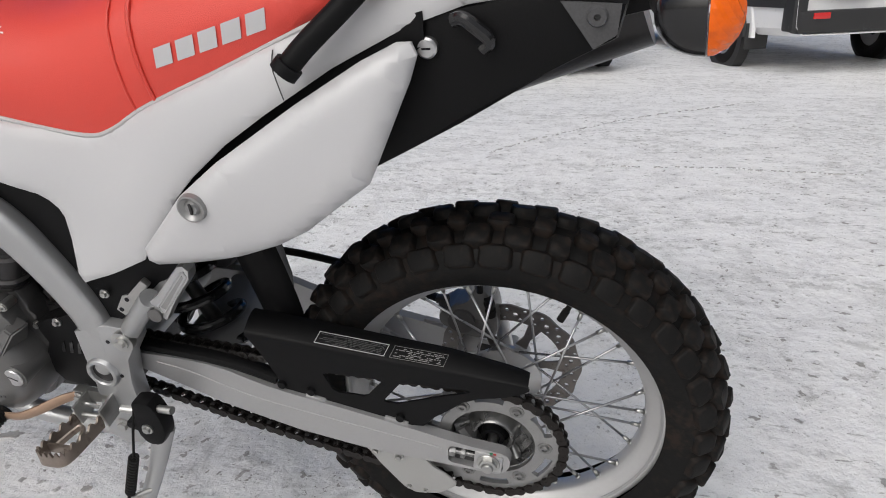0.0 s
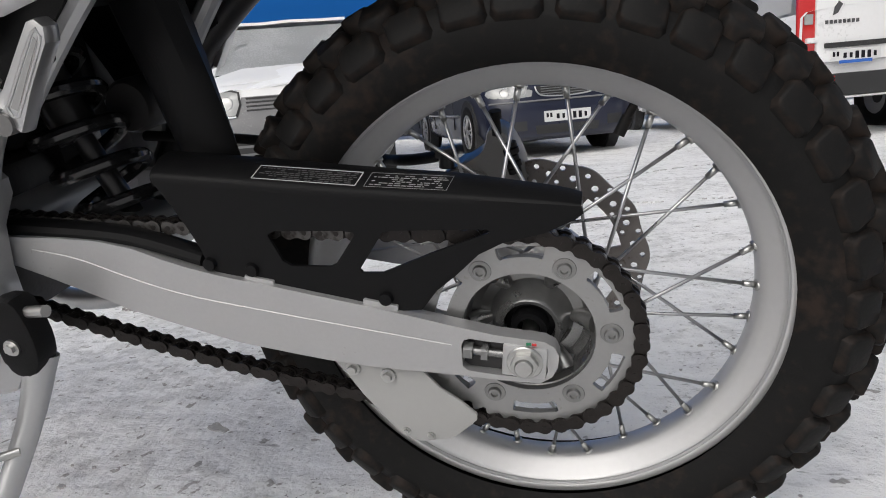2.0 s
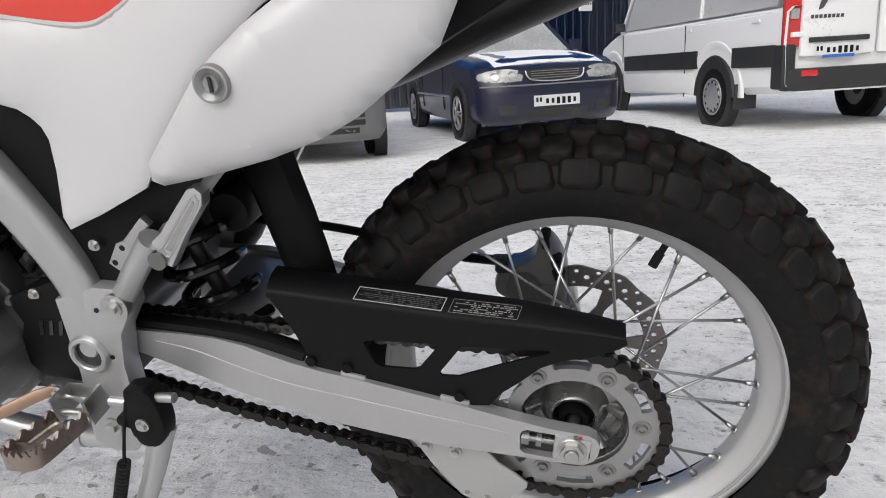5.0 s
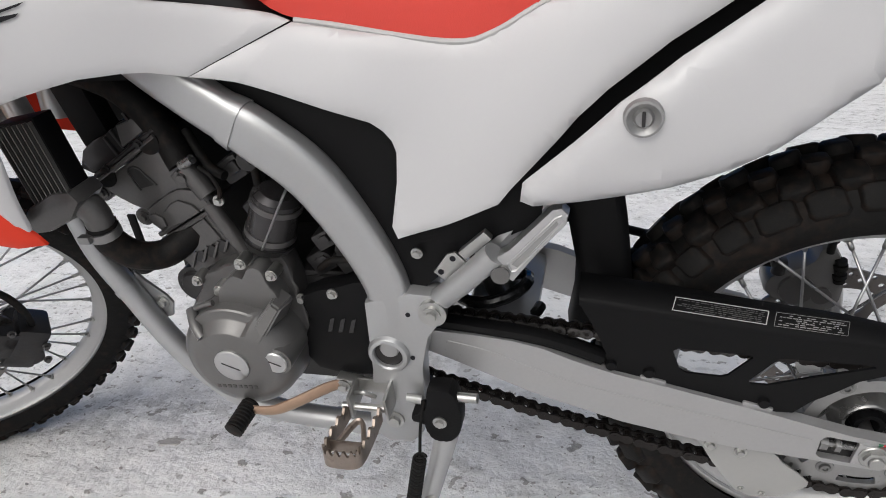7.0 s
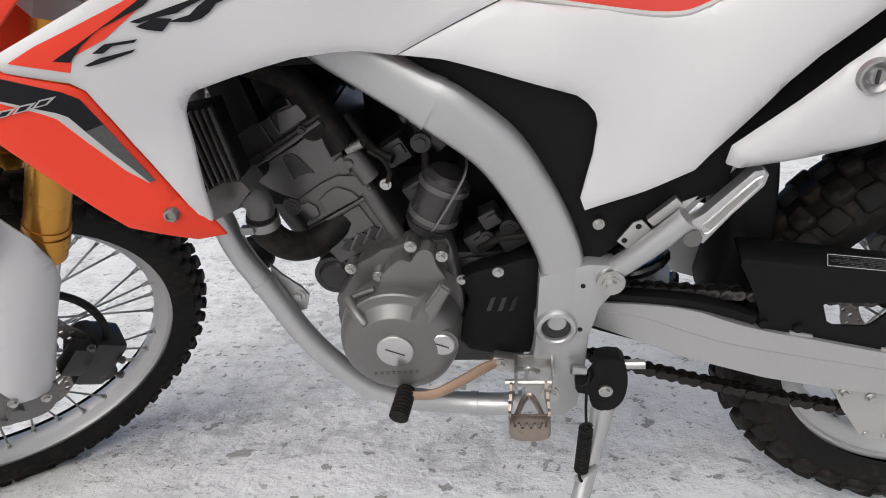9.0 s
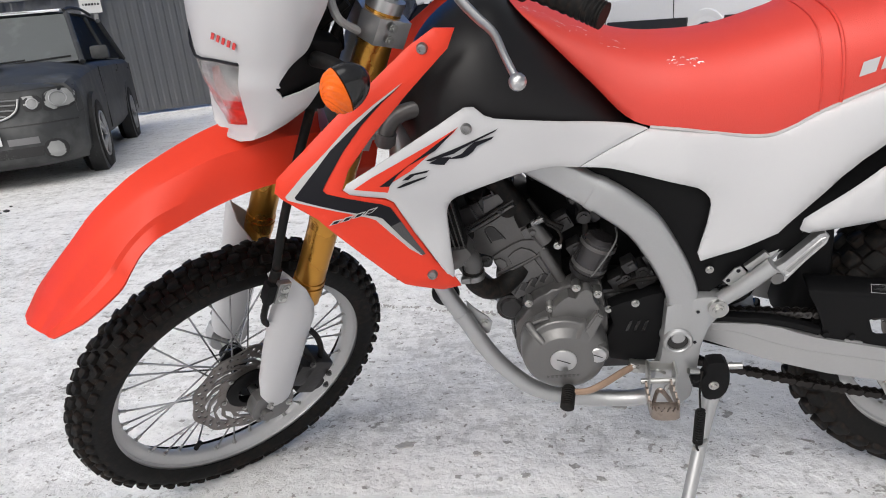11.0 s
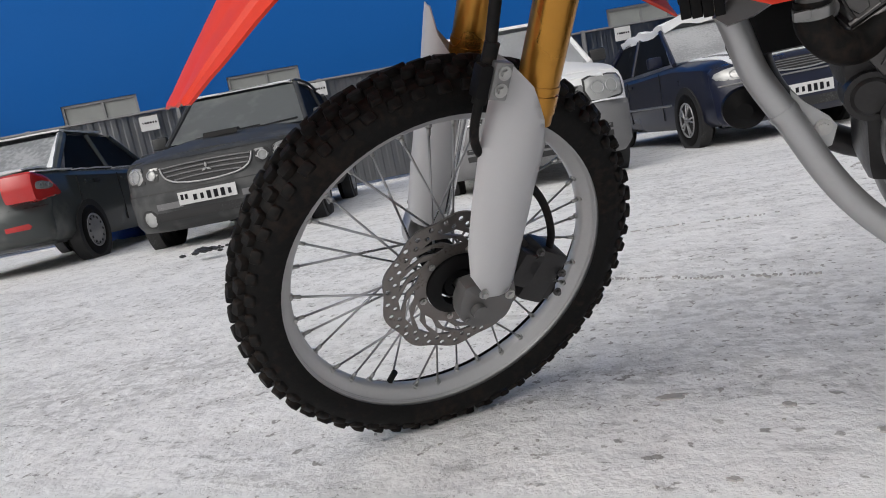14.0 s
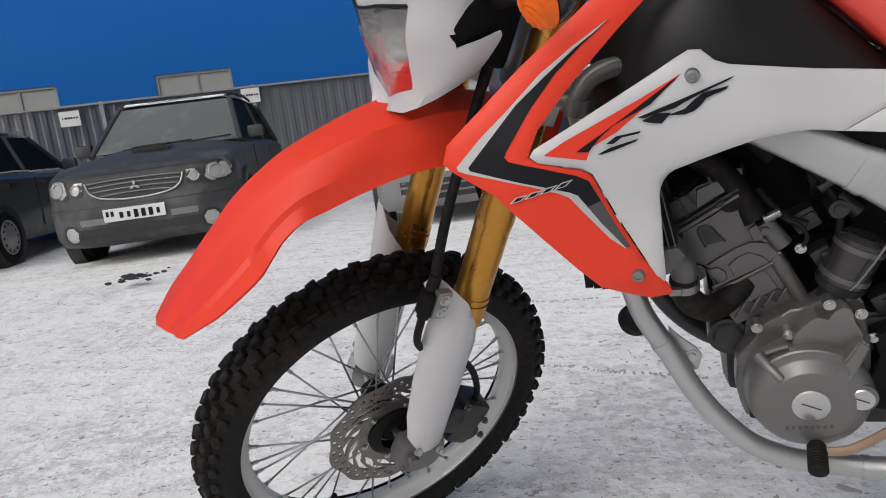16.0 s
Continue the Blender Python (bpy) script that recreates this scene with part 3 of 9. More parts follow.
def wavy_disc(radius, inner, y, waves, holes, slots, deep=0.005):
    bm = bmesh.new()
    outer = [((radius - deep * (0.5 - 0.5 * math.cos(waves * t))) * math.cos(t), (radius - deep * (0.5 - 0.5 * math.cos(waves * t))) * math.sin(t)) for t in (2 * math.pi * k / 144 for k in range(144))]
    cuts = [circle(0, 0, inner, 48)]
    for r, n, size, phase in holes:
        cuts += [circle(r * math.cos(t), r * math.sin(t), size, 7) for t in (2 * math.pi * (k + phase) / n for k in range(n))]
    for r0, r1, n, sweep, wide in slots:
        for k in range(n):
            t = 2 * math.pi * k / n
            cuts.append([(r * math.cos(t + sweep * (r - r0) / (r1 - r0) + w), r * math.sin(t + sweep * (r - r0) / (r1 - r0) + w)) for r, w in ((r0, 0), ((r0 + r1) / 2, -wide * 0.3), (r1, 0), (r1, wide), ((r0 + r1) / 2, wide * 0.7), (r0, wide))])
    return ring_plate(bm, outer, cuts, y, y + 0.004)


def rear_wheel():
    bm = bmesh.new()
    lathe(bm, [(0.012, -0.060), (0.050, -0.058), (0.056, -0.050), (0.056, -0.038), (0.050, -0.034), (0.030, -0.028), (0.028, 0.02), (0.048, 0.032), (0.056, 0.036), (0.056, 0.045), (0.045, 0.05), (0.040, 0.068), (0.012, 0.07)], n=48)
    w = part("rear_wheel", bm, ALU, bike, "rear wheel with laced spokes", Matrix.Translation(REAR_AXLE))
    rows = [(-64, 0.028, 0.038, 0.0), (64, 0.028, 0.038, 0.5), (-36, 0.028, 0.032, 0.5), (36, 0.028, 0.032, 0.0), (-13, 0.022, 0.031, 0.0), (14, 0.022, 0.031, 0.5)]
    tyre = part("tyre", tyre_mesh(0.3258, 0.060, 0.236, 0.0135), RUBBER, w, "black knobbly tyre with worn blocks")
    tread(tyre, 0.3258, 0.060, 0.236, rows, 37, 0.0135, 3)
    part("rim", rim_mesh(0.2425, 0.0345, 0.2100), RIM, w, "silver alloy rim")
    spokes(w, 32, 0.2100, 0.052, 0.040, 1.15)
    # sprocket carrier: a deep cup with a bearing boss, lumps behind the sprocket's bolts
    bm = bmesh.new()
    lathe(bm, [(0.013, -0.064), (0.0235, -0.064), (0.0245, -0.084), (0.0285, -0.086), (0.0315, -0.083), (0.034, -0.069), (0.040, -0.061), (0.050, -0.061), (0.0575, -0.068), (0.0605, -0.087), (0.0625, -0.0885), (0.067, -0.0885), (0.067, -0.070), (0.060, -0.052), (0.013, -0.052)], n=64)
    carrier = part("sprocket_carrier", bm, HUB_CAST, w, "grey cast sprocket carrier")
    bm = bmesh.new()
    lathe(bm, [(0.011, -0.088), (0.0165, -0.088), (0.018, -0.074), (0.0238, -0.073), (0.0238, -0.066), (0.011, -0.066)], n=40)
    part("dust_seal", bm, BLACK, carrier, "black dust seal")
    bm = bmesh.new()
    tube(bm, [(0.061, -0.074, 0), (0.050, -0.066, 0), (0.038, -0.060, 0)], [0.011, 0.009, 0.005], n=12, steps=4)
    lump = part("lump", bm, HUB_CAST, carrier)
    for k in range(1, 6):
        share("lump", lump.data, carrier, Matrix.Rotation(-2 * math.pi * k / 6, 4, "Y"))
    teeth, outer = 40, []
    for k in range(teeth * 6):
        t = 2 * math.pi * k / (teeth * 6)
        r = (0.1045, 0.1045, 0.1015, 0.0975, 0.0975, 0.1015)[k % 6]
        outer.append((r * math.cos(t), r * math.sin(t)))
    cuts = [circle(0, 0, 0.0615, 56)]
    for k in range(6):
        t = 2 * math.pi * k / 6 + radians(30)
        cuts.append([(x, z) for x, z in round_poly(slot(0.0775, 0.0885, t - 0.25, t + 0.25, 9), 2)])
    bm = ring_plate(bmesh.new(), outer, cuts, -0.0955, -0.0885)
    es = [ed for ed in bm.edges if ed.is_manifold and ed.calc_face_angle(0) > 1.2]
    bmesh.ops.bevel(bm, geom=es, offset=0.0007, segments=1, affect="EDGES")
    part("sprocket", bm, SPROCKET, w, "silver rear sprocket", auto=30)
    bm = bmesh.new()
    lathe(bm, [(0.0, -0.0975), (0.0030, -0.0975), (0.0034, -0.1000), (0.0058, -0.1000), (0.0066, -0.0985), (0.0066, -0.0966), (0.0100, -0.0963), (0.0104, -0.0955), (0, -0.0955)], n=24, closed=False)
    me = part("sprocket_bolt", bm, HUB_CAST, w, "grey socket-head bolt", m=pose(0.075, 0, 0)).data
    for k in range(1, 6):
        t = radians(60 * k)
        share("sprocket_bolt", me, w, pose(0.075 * math.cos(t), 0, 0.075 * math.sin(t)))
    disc = wavy_disc(0.1155, 0.086, 0.072, 12, [(0.1075, 24, 0.0032, 0), (0.0990, 24, 0.0040, 0.5), (0.0910, 24, 0.0028, 0.15)], [], 0.004)
    rotor = part("brake_disc", disc, ROTOR, w, "wavy drilled steel brake disc")
    bm = bmesh.new()
    prism(bm, [(0.040, -0.010), (0.060, -0.006), (0.089, -0.012), (0.089, 0.012), (0.060, 0.006), (0.040, 0.010)], 0.0722, 0.0758)
    arm = part("disc_arm", bm, ROTOR, rotor)
    for k in range(1, 6):
        share("disc_arm", arm.data, rotor, Matrix.Rotation(-2 * math.pi * k / 6, 4, "Y"))
    bm = bmesh.new()
    tube(bm, [(0, -0.002, 0.2085), (0, -0.004, 0.192)], 0.004, steps=1)
    cyl(bm, (0, -0.003, 0.197), (0, -0.006, 0.179), 0.0055, n=12)
    part("valve", bm, RUBBER, w, "black valve cap", m=Matrix.Rotation(radians(90 - 61), 4, "Y"))


def front_wheel():
    at = fork_place(0.057, 0, 0.342)
    bm = bmesh.new()
    lathe(bm, [(0.011, -0.055), (0.024, -0.055), (0.030, -0.048), (0.034, -0.036), (0.034, -0.03), (0.022, -0.024), (0.02, 0.02), (0.032, 0.03), (0.032, 0.036), (0.024, 0.045), (0.024, 0.06), (0.011, 0.06)], n=40)
    w = part("front_wheel", bm, BLACK, bike, "front wheel turned to the left, with laced spokes", STEERED @ Matrix.Translation(at))
    rows = [(-60, 0.015, 0.021, 0.0), (60, 0.015, 0.021, 0.5), (-35, 0.016, 0.021, 0.5), (35, 0.016, 0.021, 0.0), (-11, 0.014, 0.023, 0.0), (12, 0.014, 0.023, 0.5)]
    tyre = part("tyre", tyre_mesh(0.346, 0.044, 0.273, 0.0105), RUBBER, w, "black knobbly tyre")
    tread(tyre, 0.346, 0.044, 0.273, rows, 56, 0.0105, 5)
    part("rim", rim_mesh(0.281, 0.027, 0.2535), RIM, w, "silver alloy rim")
    spokes(w, 36, 0.253, 0.033, 0.034, 1.15)
    disc = wavy_disc(0.129, 0.055, -0.054, 10, [(0.1175, 30, 0.0046, 0), (0.1075, 30, 0.0042, 0.5)], [(0.074, 0.101, 16, 0.55, 0.235)], 0.006)
    part("brake_disc", disc, ROTOR, w, "wavy drilled and slotted steel brake disc")
    bm = bmesh.new()
    lathe(bm, [(0.034, -0.066), (0.046, -0.064), (0.054, -0.058), (0.054, -0.049), (0.034, -0.045)], n=40)
    carrier = part("disc_carrier", bm, BLACK, w, "black hub flange")
    bolts("carrier_bolt", carrier, [(0.063 * math.cos(t), -0.0555, 0.063 * math.sin(t)) for t in (2 * math.pi * k / 6 for k in range(6))], 0.004, 0.004)
    bm = bmesh.new()
    t = radians(236)
    cyl(bm, (0.245 * math.cos(t), -0.002, 0.245 * math.sin(t)), (0.222 * math.cos(t), -0.004, 0.222 * math.sin(t)), 0.0055, n=12)
    part("valve", bm, RUBBER, w, "black valve cap", m=Matrix.Rotation(radians(8), 4, "Y"))


# -- swingarm, chain and what hangs on them --
ARM = [(-0.545, 0.462), (-0.495, 0.4585), (-0.450, 0.4555), (-0.405, 0.4505), (-0.367, 0.4410), (-0.339, 0.4288), (-0.312, 0.419), (-0.284, 0.4105), (-0.229, 0.3975), (-0.150, 0.3780), (-0.099, 0.3645), (-0.059, 0.3535), (-0.020, 0.3435), (0.010, 0.3388), (0.022, 0.3367), (0.031, 0.3310), (0.0345, 0.3214), (0.0325, 0.3099), (0.027, 0.3000), (0.0155, 0.2930),
       (-0.020, 0.2960), (-0.056, 0.3005), (-0.098, 0.3047), (-0.142, 0.3090), (-0.186, 0.3160), (-0.219, 0.3230), (-0.276, 0.3355), (-0.334, 0.3545), (-0.392, 0.3745), (-0.420, 0.3878), (-0.448, 0.4005), (-0.478, 0.4140), (-0.506, 0.4255), (-0.530, 0.434)]
SLOT = [(-0.0530, 0.3330), (-0.0500, 0.3385), (-0.0444, 0.3400), (-0.028, 0.3372), (0.0165, 0.3315), (0.0225, 0.3270), (0.0235, 0.3060), (0.0200, 0.2990), (0.0130, 0.2985), (-0.0245, 0.3020), (-0.0500, 0.3060), (-0.0545, 0.3110)]


def swingarm():
    for side in (-1, 1):
        bm = ring_plate(bmesh.new(), ARM, [SLOT], side * 0.1025, side * 0.1185)
        es = [e for e in bm.edges if e.is_manifold and e.calc_face_angle(0) > 1.2]
        bmesh.ops.bevel(bm, geom=es, offset=0.005, segments=3, affect="EDGES", profile=0.5)
        arm = part("swingarm", bm, ARM_SILVER, bike, "silver box-section swingarm", auto=50)
        bm = bmesh.new()
        box(bm, (0.0035, side * 0.1185, 0.3170), (0.040, 0.006, 0.032), 0.002, Matrix.Rotation(radians(8), 3, "Y"))
        part("axle_block", bm, ALU, arm, "bright axle block")
        bm = bmesh.new()
        tube(bm, [(-0.483, side * 0.1187, 0.4445), (-0.434, side * 0.1187, 0.4327), (-0.378, side * 0.1187, 0.4095), (-0.322, side * 0.1187, 0.3900), (-0.237, side * 0.1187, 0.3705), (-0.155, side * 0.1187, 0.3530), (-0.062, side * 0.1187, 0.3335)], 0.0007, n=6)
        part("pressed_line", bm, ARM_SILVER, arm)
        bm = bmesh.new()
        lathe(bm, [(0.0, side * 0.1300), (0.0100, side * 0.1300), (0.0128, side * 0.1285), (0.0128, side * 0.1235), (0, side * 0.1235)], (0.004, 0, 0.3175), n=6, closed=False)
        lathe(bm, [(0.0, side * 0.1240), (0.0155, side * 0.1240), (0.0165, side * 0.1230), (0.0165, side * 0.1210), (0, side * 0.1210)], (0.004, 0, 0.3175), n=28, closed=False)
        lathe(bm, [(0.0, side * 0.1335), (0.0075, side * 0.1335), (0.0085, side * 0.132), (0.0085, side * 0.129), (0, side * 0.129)], (0.004, 0, 0.3175), n=20, closed=False)
        part("axle_nut", bm, STEEL, arm, "bright flanged axle nut")
        bm = bmesh.new()
        cyl(bm, (-0.052, side * 0.112, 0.325), (-0.014, side * 0.112, 0.320), 0.0040, n=12)
        cyl(bm, (-0.0525, side * 0.112, 0.3252), (-0.044, side * 0.112, 0.3240), 0.0088, n=6)
        cyl(bm, (-0.036, side * 0.112, 0.3228), (-0.030, side * 0.112, 0.322), 0.0085, n=6)
        part("chain_adjuster", bm, HUB_CAST, arm)
        bm = bmesh.new()
        box(bm, (-0.018, side * 0.106, 0.3195), (0.075, 0.006, 0.036), 0.001, Matrix.Rotation(radians(7), 3, "Y"))
        part("slot_floor", bm, ENGINE_DARK, arm)
        for x, z, s in ((-0.242, 0.4015, 0.030), (-0.125, 0.3735, 0.034)):
            part("guard_lug", box(bmesh.new(), (x, side * 0.110, z), (s, 0.010, 0.006), 0.0015, Matrix.Rotation(radians(14), 3, "Y")), ARM_SILVER, arm)
    for x, mat in ((0.0085, PLATE_GREEN), (0.0135, RED_LENS)):
        bm = bmesh.new()
        box(bm, (x, -0.1190, 0.3348 - 0.14 * (x - 0.0085)), (0.0042, 0.0012, 0.0022), 0)
        part("paint_dab", bm, mat, bike, "dab of inspection paint", smooth=False)
    bm = bmesh.new()
    cyl(bm, (-0.547, -0.118, 0.452), (-0.547, 0.118, 0.452), 0.03, n=24)
    box(bm, (-0.43, 0, 0.425), (0.09, 0.205, 0.045), 0.012, Matrix.Rotation(radians(12), 3, "Y"))
    part("swingarm_bridge", bm, FRAME, bike)
    bm = bmesh.new()
    tube(bm, [(-0.545, -0.102, 0.468), (-0.45, -0.104, 0.4595), (-0.37, -0.104, 0.4480), (-0.30, -0.102, 0.4230)], 0.0095, n=10, wide=1.3)
    tube(bm, [(-0.545, -0.086, 0.43), (-0.50, -0.086, 0.405), (-0.40, -0.086, 0.370)], 0.008, n=10)
    part("chain_slider", bm, BLACK, bike, "black rubber chain slider")
    bm = bmesh.new()
    cyl(bm, (0.004, -0.125, 0.3185), (0.005, 0.13, 0.332), 0.0085, n=16)
    part("rear_axle", bm, STEEL, bike)


def chain_guard():
    outer = [(-0.3275, 0.506), (-0.260, 0.4970), (-0.190, 0.4868), (-0.125, 0.4785), (-0.060, 0.4712), (0.000, 0.4655), (0.061, 0.459), (0.0625, 0.4535), (0.055, 0.4480), (0.030, 0.4375), (-0.006, 0.4300), (-0.028, 0.420), (-0.050, 0.401), (-0.070, 0.386), (-0.0865, 0.367), (-0.105, 0.3660), (-0.126, 0.3705), (-0.205, 0.3910), (-0.259, 0.4045), (-0.286, 0.4100), (-0.2935, 0.4195), (-0.2960, 0.4350), (-0.3035, 0.456), (-0.3146, 0.4815)]
    holes = [[(-0.223, 0.446), (-0.217, 0.450), (-0.150, 0.4475), (-0.139, 0.4455), (-0.138, 0.4430), (-0.161, 0.4155), (-0.168, 0.4125), (-0.206, 0.4145), (-0.214, 0.4200)], [(-0.112, 0.4440), (-0.104, 0.4455), (-0.018, 0.4430), (-0.016, 0.4400), (-0.070, 0.4225), (-0.118, 0.4050), (-0.137, 0.4055), (-0.1395, 0.4090)]]
    bm = ring_plate(bmesh.new(), outer, holes, -0.112, -0.1085)
    guard = part("chain_guard", bm, BLACK, bike, "black plastic chain guard with cut-outs")
    bm = bmesh.new()
    edge = [(-0.3275, 0.506), (-0.260, 0.4970), (-0.190, 0.4868), (-0.125, 0.4785), (-0.060, 0.4712), (0.000, 0.4655), (0.061, 0.459)]
    line = [(p.x, p.y) for p in spline([(x, z, 0) for x, z in edge], 4)]
    near = lambda x: float(np.interp(x, (-0.20, -0.05, 0.045, 0.062), (1.0, 0.85, 0.45, 0.28)))
    rows = [[Vector((x, -0.112 + (y + 0.112) * (0.45 + 0.55 * near(x)), z + dz * near(x))) for x, z in line] for y, dz in ((-0.1122, -0.003), (-0.1121, 0.002), (-0.1108, 0.0050), (-0.1085, 0.0072), (-0.092, 0.0152), (-0.080, 0.0170), (-0.072, 0.0165), (-0.072, 0.0135), (-0.108, 0.003))]
    grid(bm, rows)
    part("guard_top", bm, BLACK, guard, auto=25)
    # the two warning labels on the sloping top, with their unreadable print as bars
    for x0, x1, framed in ((-0.2277, -0.1300, True), (-0.1227, -0.0495, False)):
        def lie(x, k):
            z = float(np.interp(x, [p[0] for p in line], [p[1] for p in line]))
            return Vector((x + 0.0045 * k, -0.1082 + 0.0160 * k, z - 0.0006 * k + 0.0073 + 0.0078 * k + 0.0009))
        bm = bmesh.new()
        lines = []
        t = 0.06 if framed else 0.03
        border = [(x0, x1, 0.0, t), (x0, x1, 1.0 - t, 1.0), (x0, x0 + 0.016 * t, t, 1.0 - t), (x1 - 0.016 * t, x1, t, 1.0 - t)]
        rng = random.Random(int(-x0 * 1000))
        for r in range(6):
            x = x0 + 0.004 + (0.012 if r in (0, 4) and framed else 0.0)
            while x < x1 - 0.006:
                e = min(x + rng.uniform(0.0015, 0.006), x1 - 0.003)
                if rng.random() < (0.8 if r != 3 or framed else 0.4):
                    lines.append((x, e, 0.14 + r * 0.132, 0.205 + r * 0.132))
                x = e + rng.uniform(0.0006, 0.0016)
        for a, b, k0, k1 in lines:
            bm.faces.new([bm.verts.new(lie(x, k)) for x, k in ((a, k0), (b, k0), (b, k1), (a, k1))])
        text = part("warning_label", bm, GREY_PRINT if framed else FINE_PRINT, guard, "black label with fine grey print", smooth=False)
        bm = bmesh.new()
        for a, b, k0, k1 in border:
            bm.faces.new([bm.verts.new(lie(x, k)) for x, k in ((a, k0), (b, k0), (b, k1), (a, k1))])
        part("label_border", bm, LABEL_GREY if framed else FINE_PRINT, text, "thin white border", smooth=False)
    bm = bmesh.new()
    cyl(bm, (0, 0.003, 0), (0, -0.005, 0), 0.0075, 0.006, n=14)
    screw = part("guard_screw", bm, BLACK, guard, m=pose(-0.290, -0.1115, 0.4200))
    for x, z in ((-0.247, 0.4125), (-0.119, 0.3795)):
        share("guard_screw", screw.data, guard, pose(x, -0.1115, z))


def chain():
    """Closed loop of links round both sprockets, on the left flank."""
    y, pitch = -0.092, 0.015875
    big, small, c2 = 0.1008, 0.042, (-0.605, 0.437)
    c1 = (0.005, 0.329)
    dx, dz = c2[0] - c1[0], c2[1] - c1[1]
    base = math.atan2(dz, dx)
    path = []
    lift = math.acos((big - small) / math.hypot(dx, dz))
    up0, lo0 = base - lift, base + lift
    tops = [(c1[0] + big * math.cos(up0), c1[1] + big * math.sin(up0)), (c2[0] + small * math.cos(up0), c2[1] + small * math.sin(up0))]
    lows = [(c2[0] + small * math.cos(lo0), c2[1] + small * math.sin(lo0)), (c1[0] + big * math.cos(lo0), c1[1] + big * math.sin(lo0))]
    def run(a, b, sag):
        return [(a[0] + (b[0] - a[0]) * t, a[1] + (b[1] - a[1]) * t - sag * 4 * t * (1 - t)) for t in (k / 60 for k in range(60))]
    def arc(c, r, a0, a1):
        return [(c[0] + r * math.cos(a0 + (a1 - a0) * k / 60), c[1] + r * math.sin(a0 + (a1 - a0) * k / 60)) for k in range(60)]
    if tops[0][1] < c1[1]:
        tops, lows, up0, lo0 = lows[::-1], tops[::-1], lo0, up0
    wrap = lambda a: a % (2 * math.pi)
    path = run(tops[0], tops[1], 0.004) + arc(c2, small, wrap(up0), wrap(up0) + (2 * math.pi - 2 * math.pi + wrap(lo0 - up0))) + run(lows[0], lows[1], 0.016) + arc(c1, big, wrap(lo0), wrap(lo0) + wrap(up0 - lo0))
    p = np.array(path + path[:1])
    s = np.r_[0, np.cumsum(np.hypot(*np.diff(p, axis=0).T))]
    n = round(s[-1] / pitch)
    at = [(float(np.interp(k * s[-1] / n, s, p[:, 0])), float(np.interp(k * s[-1] / n, s, p[:, 1]))) for k in range(n)]
    bm = bmesh.new()
    for x, z in at:
        cyl(bm, (x, y - 0.0085, z), (x, y + 0.0085, z), 0.0026, n=8)
        cyl(bm, (x, y - 0.0035, z), (x, y + 0.0035, z), 0.0051, n=10)
    body = part("chain", bm, CHAIN, bike, "oily roller chain with brownish dirt")
    def link(off, mat):
        bm = bmesh.new()
        r, waist, half = 0.0073, 0.0050, 0.5 * pitch
        right = [(half + r * math.cos(t), r * math.sin(t)) for t in (radians(-125 + 25 * k) for k in range(11))]
        shape = right + [(0.0, waist)] + [(-x, -z) for x, z in right] + [(0.0, -waist)]
        for side in (-1, 1):
            prism(bm, shape, side * off, side * (off + 0.002))
        me = bpy.data.meshes.new("link")
        bmesh.ops.recalc_face_normals(bm, faces=bm.faces)
        bm.to_mesh(me)
        bm.free()
        me.materials.append(mat)
        return me
    kinds = (link(0.0036, CHAIN), link(0.0062, CHAIN_BRIGHT), link(0.0062, CHAIN))
    for k in range(n):
        (x0, z0), (x1, z1) = at[k], at[(k + 1) % n]
        worn = z0 > 0.36 and -0.54 < x0 < -0.10   # marks the upper run, whose outer plates are the brighter ones
        share("link", kinds[k % 2 if worn or k % 2 == 0 else 2], body, pose((x0 + x1) / 2, y, (z0 + z1) / 2, 0, -math.degrees(math.atan2(z1 - z0, x1 - x0)), 0))
    # chain guide under the swingarm, two translucent plates
    poly = [(-0.192, 0.3165), (-0.150, 0.3105), (-0.104, 0.3050), (-0.094, 0.2937), (-0.083, 0.2785), (-0.063, 0.2624), (-0.0500, 0.2488), (-0.0510, 0.2420), (-0.0560, 0.2370), (-0.0745, 0.2215), (-0.082, 0.2185), (-0.110, 0.2140), (-0.118, 0.2150), (-0.132, 0.2235), (-0.146, 0.2440), (-0.164, 0.2704), (-0.177, 0.2951)]
    guide = part("chain_guide", prism(bmesh.new(), poly, -0.1085, -0.1050, 0.0008), GUIDE, bike, "milky translucent plastic chain guide")
    part("guide_plate", prism(bmesh.new(), poly, -0.078, -0.0745), GUIDE, guide)
    bolts("guide_bolt", guide, [(-0.168, -0.1085, 0.3015), (-0.133, -0.1085, 0.2935)], 0.0056, 0.007)
    bolts("guide_bolt", guide, [(-0.125, -0.1085, 0.2265), (-0.100, -0.1085, 0.2215)], 0.0032, 0.003)


